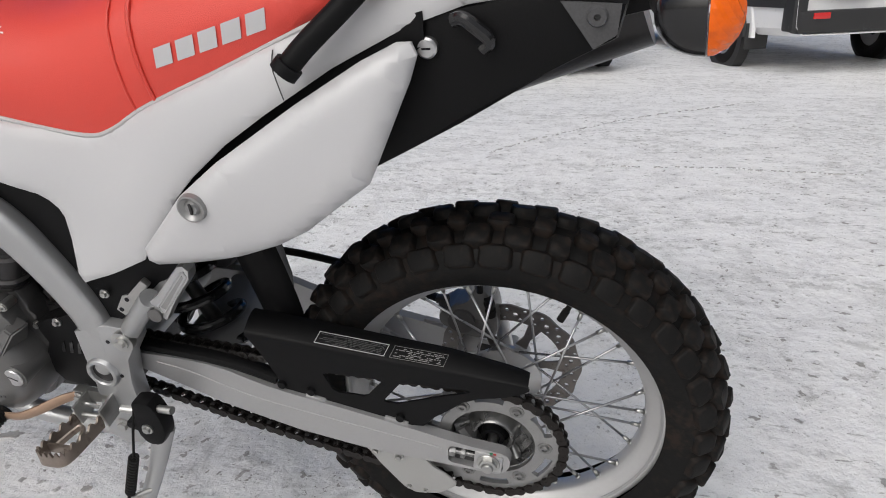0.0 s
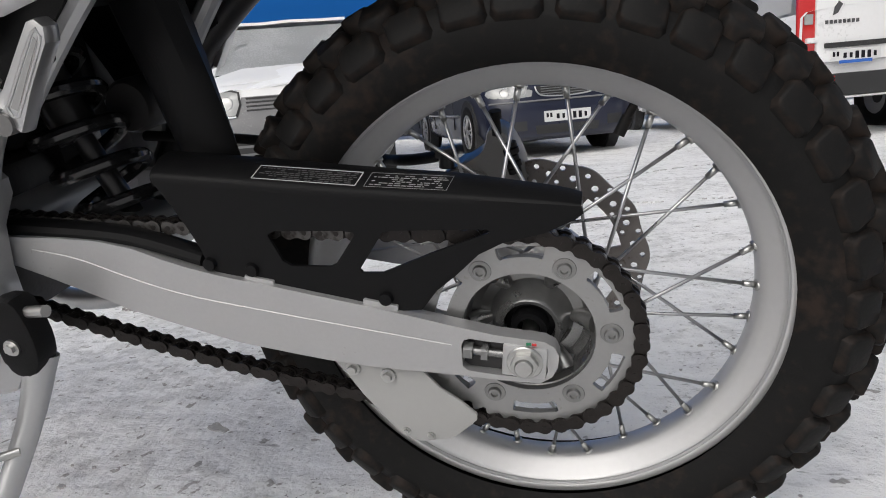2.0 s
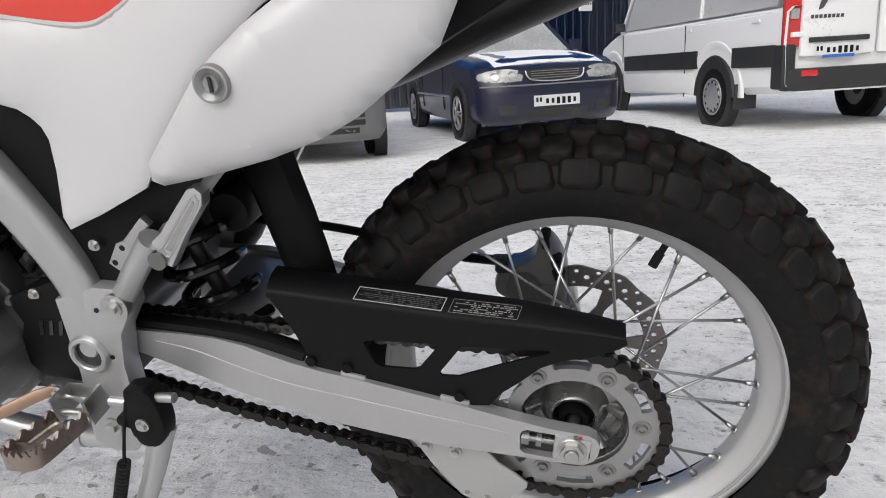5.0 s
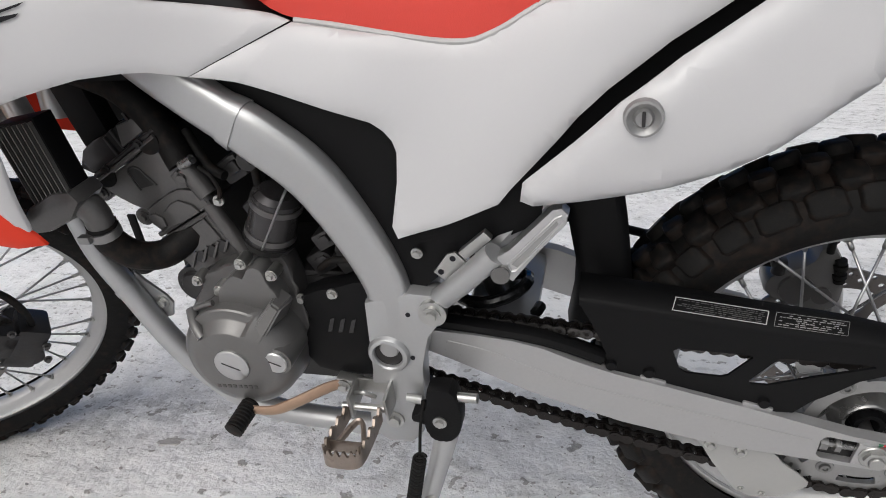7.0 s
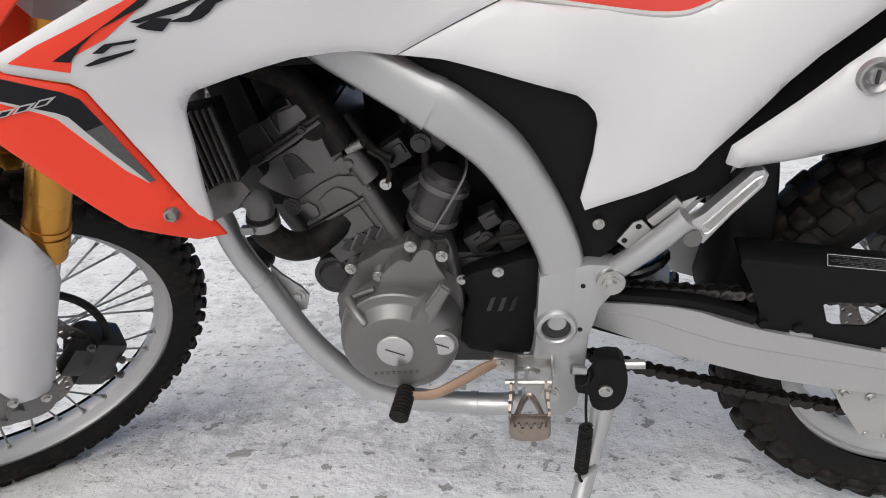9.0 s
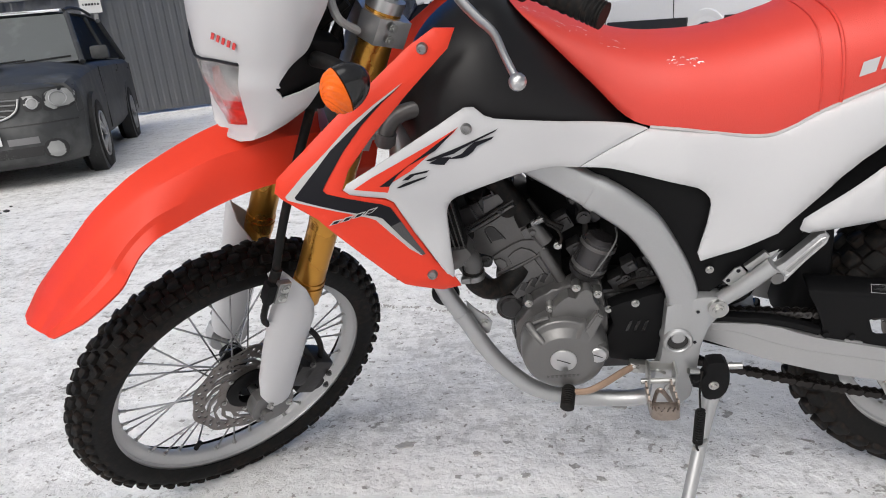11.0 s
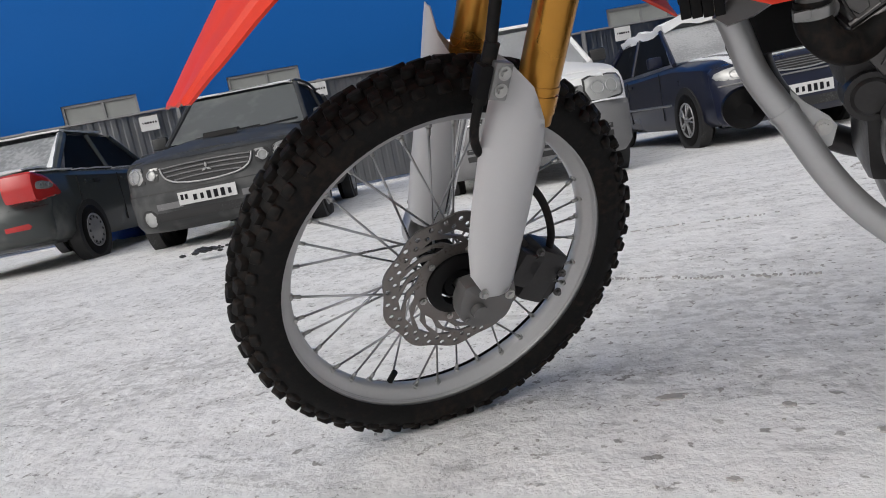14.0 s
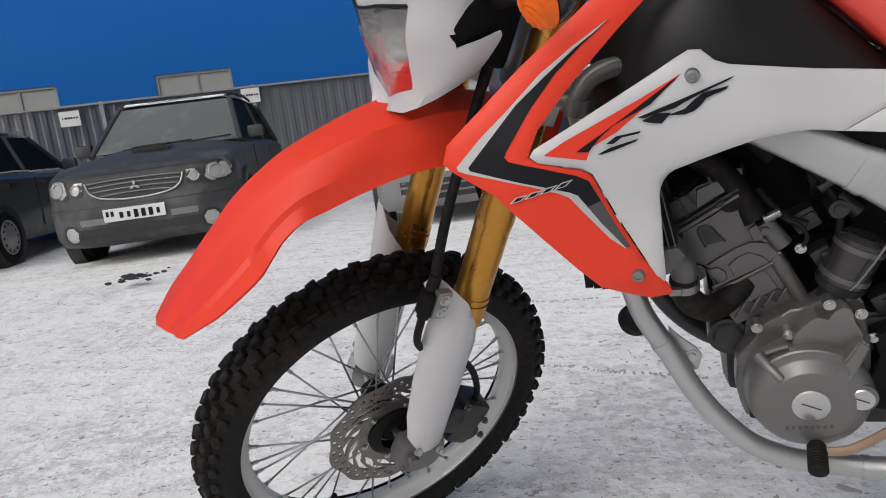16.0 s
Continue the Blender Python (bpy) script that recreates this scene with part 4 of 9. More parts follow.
def shock_and_mudguard():
    bm = bmesh.new()
    path, top, foot = [], Vector((-0.512, -0.02, 0.65)), Vector((-0.425, -0.02, 0.415))
    for k in range(6 * 18 + 1):
        t = k / (6 * 18)
        a = 2 * math.pi * 6 * t
        path.append(top.lerp(foot, t) + Vector((0.043 * math.cos(a), 0.043 * math.sin(a), 0.016 * math.cos(a))))
    tube(bm, path, 0.0082, n=10, steps=1)
    s = part("shock_absorber", bm, BLACK_GLOSS, bike, "rear shock absorber with a black coil spring")
    bm = bmesh.new()
    cyl(bm, top + Vector((0, 0, 0.02)), top.lerp(foot, 0.5), 0.024)
    cyl(bm, top.lerp(foot, 0.5), foot, 0.012)
    cyl(bm, foot + Vector((0, 0, 0.012)), foot - Vector((0, 0, 0.03)), 0.034, 0.028)
    part("shock_body", bm, ENGINE_DARK, s)
    bm = bmesh.new()
    lathe(bm, [(0.0, 0.045), (0.026, 0.045), (0.030, 0.040), (0.030, -0.030), (0.026, -0.036), (0.0, -0.036)], (-0.425, 0.045, 0.555), n=28, closed=False)
    part("shock_reservoir", bm, ENGINE_DARK, s, "dark shock reservoir")
    # mudguard between wheel and shock
    rows = []
    for x, z, d, w in ((-0.345, 0.72, 0.034, 0.075), (-0.330, 0.632, 0.0335, 0.072), (-0.3225, 0.585, 0.033, 0.068), (-0.3155, 0.53, 0.032, 0.062), (-0.3120, 0.50, 0.031, 0.060), (-0.315, 0.46, 0.03, 0.055), (-0.33, 0.41, 0.025, 0.05)):
        rows.append([Vector((x + 0.012 + d * cx, w * cy, z)) for cx, cy in ((-1, -0.8), (-0.6, -1), (0.7, -1), (1, -0.75), (0.2, -0.3), (-0.3, 0), (-0.8, 0.6), (-0.9, 0.8), (-1, 0.7), (-1.2, 0))])
    part("mudguard", grid(bmesh.new(), rows, True, True), BLACK, bike, "black plastic inner mudguard", auto=60)
    # brake line and caliper on the right
    bm = bmesh.new()
    prism(bm, round_poly([(-0.098, 0.418), (-0.094, 0.443), (-0.068, 0.455), (-0.048, 0.468), (-0.040, 0.488), (-0.024, 0.486), (-0.012, 0.466), (-0.006, 0.440), (-0.010, 0.400), (-0.040, 0.392), (-0.072, 0.402)], 3), 0.052, 0.100, 0.008)
    cal = part("rear_caliper", bm, COVER_GREY, bike, "grey cast rear brake caliper")
    bm = bmesh.new()
    cyl(bm, (-0.062, 0.046, 0.428), (-0.062, 0.055, 0.428), 0.021, n=24)
    cyl(bm, (-0.032, 0.046, 0.420), (-0.032, 0.055, 0.420), 0.012, n=20)
    part("piston_housing", bm, ENGINE, cal)
    bm = bmesh.new()
    for k in range(5):
        cyl(bm, (-0.018 + 0.0006 * k, 0.050, 0.474 - 0.007 * k), (-0.017 + 0.0006 * k, 0.050, 0.469 - 0.007 * k), 0.0085 if k % 2 else 0.0070, n=14)
    part("pin_boot", bm, RUBBER, cal, "black ribbed slide-pin boot")
    bm = bmesh.new()
    cyl(bm, (-0.031, 0.055, 0.482), (-0.030, 0.052, 0.502), 0.0055, 0.0045, n=12)
    cyl(bm, (-0.030, 0.052, 0.500), (-0.0295, 0.051, 0.508), 0.0065, n=12)
    part("bleed_nipple", bm, RUBBER, cal, "black bleed-nipple cap")
    bm = bmesh.new()
    cyl(bm, (-0.088, 0.050, 0.452), (-0.086, 0.050, 0.470), 0.0085, n=14)
    box(bm, (-0.088, 0.05, 0.468), (0.020, 0.014, 0.010), 0.003)
    part("banjo_bolt", bm, ENGINE_DARK, cal)
    bm = bmesh.new()
    tube(bm, [(-0.088, 0.05, 0.466), (-0.115, 0.07, 0.458), (-0.15, 0.09, 0.452), (-0.2, 0.125, 0.448), (-0.35, 0.13, 0.48), (-0.5, 0.12, 0.50)], 0.0065)
    part("brake_line", bm, RUBBER, cal)
    bm = bmesh.new()
    tube(bm, [(0.0, 0.085, 0.35), (-0.01, 0.085, 0.42), (-0.03, 0.085, 0.45)], 0.012)
    part("caliper_bracket", bm, ALU, cal)


# -- frame --
def frame_parts():
    for side in (-1, 1):
        bm = bmesh.new()
        line = [(-0.98, 0.90), (-0.86, 0.842), (-0.79, 0.80), (-0.743, 0.772), (-0.696, 0.742), (-0.66, 0.720), (-0.613, 0.679), (-0.580, 0.628), (-0.551, 0.566), (-0.540, 0.515), (-0.547, 0.44), (-0.556, 0.36)]
        ys = [0.035, 0.085, 0.112, 0.125, 0.132, 0.136, 0.136, 0.136, 0.136, 0.136, 0.136, 0.136]
        tube(bm, [(x, side * y, z) for (x, z), y in zip(line, ys)], [0.024, 0.0255, 0.0265, 0.0265, 0.0270, 0.0292, 0.0292, 0.028, 0.027, 0.026, 0.026, 0.026], n=32, wide=0.62, square=0.62)
        spar = part("frame_spar", bm, FRAME, bike, "silver painted frame spar", auto=60)
        # weld collar
        bm = bmesh.new()
        tube(bm, [(-0.690, side * 0.1335, 0.7385), (-0.676, side * 0.1345, 0.730)], [0.0280, 0.0300], n=32, wide=0.645, steps=2, square=0.62)
        part("weld_seam", bm, FRAME, spar)
        plate = [(-0.568, 0.520), (-0.512, 0.536), (-0.482, 0.534), (-0.472, 0.522), (-0.474, 0.506), (-0.497, 0.474), (-0.508, 0.43), (-0.513, 0.36), (-0.520, 0.318), (-0.537, 0.298), (-0.568, 0.296), (-0.592, 0.312), (-0.588, 0.35), (-0.574, 0.416)]
        part("pivot_plate", prism(bmesh.new(), plate, side * 0.152, side * 0.122, 0.003), FRAME, bike, "silver swingarm pivot plate")
        bm = bmesh.new()
        lathe(bm, [(0.0175, side * 0.128), (0.0178, side * 0.157), (0.0195, side * 0.159), (0.0235, side * 0.158), (0.0258, side * 0.155), (0.0268, side * 0.146), (0.0268, side * 0.128)], (-0.548, 0, 0.447), n=36, closed=False)
        boss = part("pivot_boss", bm, FRAME, bike, "round swingarm pivot boss")
        bm = bmesh.new()
        lathe(bm, [(0.0, side * 0.1525), (0.0176, side * 0.1525), (0.0176, side * 0.1515), (0, side * 0.1515)], (-0.548, 0, 0.447), n=30, closed=False)
        part("boss_recess", bm, ENGINE_DARK, boss)
        bm = bmesh.new()
        lathe(bm, [(0.0, side * 0.1545), (0.0105, side * 0.1545), (0.012, side * 0.1525), (0, side * 0.1525)], (-0.547, 0, 0.454), n=24, closed=False)
        part("pivot_nut", bm, FRAME, boss)
        bm = bmesh.new()
        cyl(bm, (-0.486, side * 0.150, 0.515), (-0.486, side * 0.160, 0.515), 0.0165, n=24)
        bolt(bm, -0.486, side * 0.160, 0.515, 0.0075, 0.007, side)
        part("frame_bolt", bm, STEEL, bike)
        bm = bmesh.new()
        cyl(bm, (0, side * 0.0006, 0), (0, -side * 0.0004, 0), 0.003, n=10)
        hole = part("drilled_hole", bm, INK, bike, m=pose(-0.517, side * 0.1525, 0.507))
        share("drilled_hole", hole.data, bike, pose(-0.519, side * 0.1525, 0.443))
        bm = bmesh.new()
        rear = [(-0.785, side * 0.109, 0.301), (-0.745, side * 0.107, 0.286), (-0.673, side * 0.102, 0.274), (-0.60, side * 0.108, 0.280), (-0.548, side * 0.125, 0.32)]
        ahead = [(-1.02, -0.07, 0.74), (-0.985, -0.09, 0.66), (-0.966, -0.10, 0.60), (-0.950, -0.105, 0.54), (-0.921, -0.108, 0.482), (-0.889, -0.11, 0.415), (-0.858, -0.11, 0.366), (-0.818, -0.11, 0.322)]
        tube(bm, (ahead if side < 0 else []) + rear, 0.0160 if side < 0 else 0.0155, n=20)
        tubes = part("cradle_tube", bm, FRAME, bike, "silver cradle tube")
        if side < 0:
            bm = bmesh.new()
            cyl(bm, (-0.9275, -0.1077, 0.494), (-0.9235, -0.1078, 0.4865), 0.0172, n=24)
            part("tube_joint", bm, FRAME, tubes)
            bm = bmesh.new()
            cyl(bm, (-0.666, -0.1025, 0.2738), (-0.655, -0.1030, 0.2735), 0.0175, n=24)
            part("tube_joint", bm, FRAME, tubes)
            bm = bmesh.new()
            prism(bm, [(-0.916, 0.512), (-0.903, 0.496), (-0.879, 0.474), (-0.872, 0.462), (-0.879, 0.440), (-0.893, 0.436), (-0.914, 0.454)], -0.098, -0.094)
            bracket = part("engine_bracket", bm, FRAME, tubes)
            bolts("bracket_bolt", bracket, [(-0.886, -0.098, 0.463)], 0.007, 0.007)
        bm = bmesh.new()
        tube(bm, [(-0.490, side * 0.1390, 0.5135), (-0.450, side * 0.1540, 0.556), (-0.409, side * 0.1620, 0.600)], 0.0135, n=18, steps=3)
        tube(bm, [(-0.43, side * 0.13, 0.575), (-0.3, side * 0.11, 0.70), (-0.1, side * 0.1, 0.82)], 0.012, n=10)
        stay = part("subframe_tube", bm, FRAME, bike)
        # pillion peg hanger
        outline = [(-0.4006, 0.5755), (-0.4100, 0.5880), (-0.4060, 0.6000), (-0.3946, 0.6080), (-0.3500, 0.6555), (-0.3412, 0.6570), (-0.3345, 0.6500), (-0.3374, 0.6376), (-0.3649, 0.6055), (-0.3914, 0.5695)]
        hanger = part("peg_hanger", prism(bmesh.new(), outline, side * 0.150, side * 0.1685, 0.004), ALU, bike, "cast alloy passenger peg hanger", auto=25)
        part("hanger_web", prism(bmesh.new(), [(-0.392, 0.592), (-0.388, 0.5965), (-0.346, 0.6435), (-0.3445, 0.6400), (-0.366, 0.6140), (-0.386, 0.5885)], side * 0.168, side * 0.1690), FINE_PRINT, hanger)
        part("hanger_rib", tube(bmesh.new(), [(x, side * 0.1685, z) for x, z in ((-0.394, 0.5865), (-0.3955, 0.5930), (-0.389, 0.5995), (-0.347, 0.6465), (-0.3415, 0.6450), (-0.3425, 0.6385), (-0.365, 0.6115), (-0.388, 0.5840), (-0.394, 0.5865))], 0.0016, n=6, steps=2), ALU, hanger)
        part("hanger_pin", cyl(bmesh.new(), (-0.404, side * 0.150, 0.579), (-0.404, side * 0.172, 0.579), 0.010, n=18), COVER_GREY, hanger)
        bm = bmesh.new()
        prism(bm, [(-0.4809, 0.5656), (-0.4640, 0.5890), (-0.4547, 0.5922), (-0.4425, 0.5786), (-0.4686, 0.5546)], side * 0.1500, side * 0.1470, 0.0008)
        bracket = part("bracket", bm, STEEL, stay)
        for x, z in ((-0.4725, 0.5665), (-0.458, 0.5840)):
            part("bracket_hole", cyl(bmesh.new(), (x, side * 0.1505, z), (x, side * 0.1495, z), 0.0034, n=12), INK, bracket)
        part("bracket_arm", box(bmesh.new(), (-0.432, side * 0.150, 0.603), (0.040, 0.010, 0.012), 0.002, Matrix.Rotation(radians(-42), 3, "Y")), STEEL, bracket)
    bm = bmesh.new()
    cyl(bm, fork_place(0, 0, 0.985), fork_place(0, 0, 1.14), 0.032)
    tube(bm, [fork_place(-0.03, 0, 1.0), (-1.01, 0, 0.82), (-1.02, 0, 0.70)], 0.026)
    part("steering_head", bm, FRAME, bike)
    # black splash panel behind the spar, and the airbox
    flat = Surface([(-0.7, 0.78, -0.118), (-0.5, 0.72, -0.128), (-0.52, 0.55, -0.132), (-0.37, 0.64, -0.135), (-0.3, 0.8, -0.12)])
    poly = [(-0.74, 0.80), (-0.62, 0.80), (-0.45, 0.79), (-0.30, 0.825), (-0.10, 0.915), (-0.03, 0.930), (-0.03, 0.90), (-0.30, 0.70), (-0.362, 0.645), (-0.366, 0.622), (-0.44, 0.585), (-0.478, 0.552), (-0.505, 0.526), (-0.53, 0.545), (-0.56, 0.63), (-0.60, 0.69), (-0.66, 0.745)]
    for side in (1, -1):
        part("splash_panel", panel(bmesh.new(), poly, flat, 0.004, 0.03, side=side), BLACK, bike, "matt black splash panel")
    bm = bmesh.new()
    bolt(bm, -0.5005, -0.1385, 0.5825, 0.005, 0.006)
    part("panel_bolt", bm, STEEL, bike)
    bm = bmesh.new()
    box(bm, (-0.50, 0, 0.74), (0.24, 0.20, 0.16), 0.03)
    box(bm, (-0.28, 0.02, 0.78), (0.22, 0.14, 0.12), 0.03)
    part("airbox", bm, BLACK, bike)
    bm = bmesh.new()
    box(bm, (-0.86, 0.0, 0.815), (0.20, 0.20, 0.10), 0.02)
    box(bm, (-0.72, 0.0, 0.80), (0.16, 0.19, 0.07), 0.02)
    part("air_duct", bm, BLACK, bike)
    bm = bmesh.new()
    tube(bm, [(-0.60, -0.105, 0.715), (-0.555, -0.112, 0.64), (-0.515, -0.118, 0.54)], 0.0055)
    tube(bm, [(-0.66, -0.11, 0.755), (-0.60, -0.118, 0.70), (-0.555, -0.12, 0.625), (-0.525, -0.125, 0.545)], 0.004)
    part("cable", bm, RUBBER, bike)


# -- engine --
def engine():
    bm = bmesh.new()
    box(bm, (-0.70, 0, 0.43), (0.24, 0.19, 0.19), 0.03)
    box(bm, (-0.62, 0, 0.44), (0.13, 0.2, 0.16), 0.03)
    eng = part("engine", bm, ENGINE_DARK, bike, "grey single-cylinder engine")
    tilt = Matrix.Rotation(radians(-29), 3, "Y")   # the cylinder leans forward
    def cast(name, poly, y0, y1, mat, label="", bevel=0.005, soft=0, host=None):
        return part(name, prism(bmesh.new(), round_poly(poly, soft) if soft else poly, y0, y1, bevel), mat, host or eng, label)
    cyl_poly = [(-0.852, 0.566), (-0.808, 0.590), (-0.767, 0.613), (-0.757, 0.585), (-0.738, 0.550), (-0.782, 0.527), (-0.823, 0.506), (-0.842, 0.533)]
    cylinder = cast("cylinder", cyl_poly, -0.091, 0.091, ENGINE, "grey cast cylinder", 0.006)
    cast("cylinder_panel", [(-0.833, 0.566), (-0.786, 0.593), (-0.770, 0.564), (-0.800, 0.547), (-0.819, 0.537)], -0.0945, -0.090, ENGINE, "", 0.002, host=cylinder)
    # dark plates between ribs at the cylinder's foot: the pockets' shade put into colour
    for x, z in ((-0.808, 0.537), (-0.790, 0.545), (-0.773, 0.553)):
        part("pocket_shade", box(bmesh.new(), (x, -0.0925, z), (0.0125, 0.004, 0.019), 0.0012, Matrix.Rotation(radians(28), 3, "Y")), ENGINE_DARK, cylinder)
    for x, z in ((-0.818, 0.532), (-0.799, 0.541), (-0.781, 0.549), (-0.763, 0.558)):
        part("foot_rib", box(bmesh.new(), (x, -0.0935, z), (0.0035, 0.006, 0.028), 0.001, Matrix.Rotation(radians(28), 3, "Y")), ENGINE, cylinder)
    bm = bmesh.new()
    tube(bm, [(-0.785, -0.088, 0.640), (-0.766, -0.091, 0.597), (-0.749, -0.091, 0.562), (-0.740, -0.091, 0.541)], 0.0105, n=14, steps=3)
    part("oil_gallery", bm, ENGINE, cylinder)
    head_poly = [(-0.914, 0.641), (-0.879, 0.661), (-0.850, 0.676), (-0.816, 0.699), (-0.811, 0.688), (-0.796, 0.669), (-0.793, 0.653), (-0.784, 0.632), (-0.769, 0.615), (-0.807, 0.593), (-0.848, 0.569), (-0.855, 0.584), (-0.862, 0.603), (-0.879, 0.610), (-0.896, 0.620), (-0.908, 0.630)]
    head = cast("cylinder_head", head_poly, -0.096, 0.092, ENGINE, "grey cast cylinder head", 0.005)
    for lift, y in ((0.0, -0.0965), (-0.0095, -0.0945)):
        bm = bmesh.new()
        tube(bm, [(-0.853, y, 0.570 + lift), (-0.810, y - 0.0005, 0.594 + lift), (-0.766, y, 0.618 + lift)], 0.0036, n=8, steps=3)
        part("gasket_flange", bm, ENGINE, head)
    # arch-shaped rib round a flat dark field: a sunk part's shade put into colour
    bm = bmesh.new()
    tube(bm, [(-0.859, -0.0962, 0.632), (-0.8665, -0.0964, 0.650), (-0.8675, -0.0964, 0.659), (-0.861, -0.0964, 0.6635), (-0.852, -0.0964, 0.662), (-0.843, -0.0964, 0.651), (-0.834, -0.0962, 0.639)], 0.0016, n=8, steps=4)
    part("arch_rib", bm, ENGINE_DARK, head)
    cast("sunk_shade", [(-0.857, 0.635), (-0.865, 0.652), (-0.866, 0.659), (-0.861, 0.662), (-0.853, 0.661), (-0.844, 0.650), (-0.837, 0.640)], -0.0966, -0.0955, ENGINE_DARK, "", 0, host=head)
    cast("head_step", [(-0.859, 0.606), (-0.839, 0.619), (-0.822, 0.629), (-0.805, 0.636), (-0.782, 0.635), (-0.768, 0.617), (-0.804, 0.597), (-0.845, 0.573), (-0.853, 0.588)], -0.1005, -0.095, ENGINE, "", 0.004, host=head)
    cast("head_step", [(-0.832, 0.606), (-0.820, 0.617), (-0.807, 0.623), (-0.790, 0.617), (-0.781, 0.607), (-0.804, 0.595), (-0.824, 0.586)], -0.1045, -0.100, ENGINE, "", 0.003, host=head)
    cast("head_step", [(-0.858, 0.600), (-0.846, 0.604), (-0.836, 0.597), (-0.834, 0.586), (-0.844, 0.580), (-0.853, 0.588)], -0.1040, -0.100, ENGINE, "", 0.003, host=head)
    cast("head_lug", [(-0.806, 0.655), (-0.796, 0.662), (-0.786, 0.652), (-0.788, 0.640), (-0.799, 0.638)], -0.1035, -0.095, ENGINE, "", 0.003, host=head)
    for x, z in ((-0.826, 0.692), (-0.903, 0.648)):
        half = [(x + 0.0158 * math.cos(radians(210 + 15 * k)), z + 0.004 + 0.0158 * math.sin(radians(210 + 15 * k))) for k in range(13)]
        part("rubber_plug", prism(bmesh.new(), half, -0.0985, -0.0945, 0.001), RUBBER, head, "black half-moon rubber plug")
    cover_poly = [(-0.916, 0.643), (-0.944, 0.657), (-0.931, 0.681), (-0.911, 0.694), (-0.895, 0.700), (-0.875, 0.710), (-0.867, 0.717), (-0.835, 0.728), (-0.824, 0.713), (-0.818, 0.702), (-0.867, 0.672)]
    hc = cast("head_cover", cover_poly, -0.087, 0.085, HEAD_COVER, "dark grey cylinder head cover", 0.004)
    for lift, y in ((0.0, -0.0955), (0.0075, -0.0925)):
        bm = bmesh.new()
        tube(bm, [(-0.919, y, 0.642 + lift), (-0.866, y, 0.6725 + lift), (-0.815, y, 0.703 + lift)], 0.0034, n=10, steps=3)
        part("cover_flange", bm, ENGINE if lift == 0 else ENGINE_DARK, hc, "cast flange")
    cast("cover_hump", [(-0.868, 0.686), (-0.828, 0.709), (-0.837, 0.725), (-0.866, 0.714)], -0.0925, -0.086, ENGINE, "", 0.003, host=hc)
    for x, z in ((-0.884, 0.682), (-0.872, 0.691), (-0.846, 0.712)):
        part("cover_rib", box(bmesh.new(), (x, -0.089, z + 0.006), (0.0035, 0.006, 0.026), 0.001, Matrix.Rotation(radians(-24), 3, "Y")), ENGINE_DARK, hc)
    bolts("head_bolt", head, [(-0.920, -0.092, 0.626), (-0.872, -0.092, 0.592)], 0.0062, 0.006, ENGINE, boss=0.0120)
    bolts("cover_bolt", hc, [(-0.897, -0.0965, 0.660), (-0.838, -0.0965, 0.694)], 0.0045, 0.006, ENGINE_DARK)
    # flywheel cover with its domed edge and inspection caps
    bm = bmesh.new()
    full = [(0.0, -0.181), (0.030, -0.181), (0.0500, -0.1808), (0.0540, -0.1797), (0.0640, -0.1755), (0.0715, -0.1680), (0.0755, -0.1560), (0.0772, -0.1400), (0.0775, -0.09)]
    cut = [(0.0, -0.181), (0.030, -0.181), (0.0488, -0.1808), (0.0505, -0.1797), (0.0595, -0.1665), (0.0620, -0.1650), (0.0715, -0.1640), (0.0735, -0.1620), (0.0735, -0.09)]
    rings = []
    for k in range(120):
        deg = 3.0 * k
        w = min(1, max(0, (deg - 60) / 5)) * min(1, max(0, (138 - deg) / 5))
        rings.append([Vector((-0.744 + (f[0] + (c[0] - f[0]) * w) * math.cos(radians(deg)), f[1] + (c[1] - f[1]) * w, 0.4335 + (f[0] + (c[0] - f[0]) * w) * math.sin(radians(deg)))) for f, c in zip(full, cut)])
    for r0, r1 in zip(rings, rings[1:] + rings[:1]):
        quads = [[bm.verts.new(p) for p in (r0[i], r0[i + 1], r1[i + 1], r1[i])] for i in range(len(full) - 1)]
        for q in quads:
            bm.faces.new(q)
    bmesh.ops.remove_doubles(bm, verts=bm.verts[:], dist=1e-5)
    bmesh.ops.recalc_face_normals(bm, faces=bm.faces[:])
    cover = part("flywheel_cover", bm, COVER_GREY, eng, "grey painted flywheel cover")
    cast("crankcase_cover", [(-0.828, 0.456), (-0.828, 0.470), (-0.810, 0.494), (-0.800, 0.510), (-0.791, 0.525), (-0.759, 0.541), (-0.731, 0.552), (-0.716, 0.562), (-0.700, 0.572), (-0.684, 0.566), (-0.673, 0.548), (-0.668, 0.51), (-0.662, 0.47), (-0.666, 0.42), (-0.690, 0.372), (-0.715, 0.348), (-0.750, 0.342), (-0.789, 0.352), (-0.818, 0.385), (-0.830, 0.420)], -0.085, -0.120, ENGINE, "grey painted crankcase cover", 0.006, 3)
    # raised cover over the starter gears, with its scalloped edge and wedge
    gear = cast("starter_gear_cover", [(-0.760, 0.516), (-0.750, 0.532), (-0.732, 0.546), (-0.720, 0.542), (-0.713, 0.553), (-0.702, 0.559), (-0.692, 0.553), (-0.689, 0.538), (-0.682, 0.524), (-0.678, 0.507), (-0.690, 0.503), (-0.714, 0.488), (-0.737, 0.494), (-0.760, 0.498)], -0.115, -0.148, COVER_GREY, "grey raised cover over the starter gears", 0.003, 2, cover)
    bm = bmesh.new()
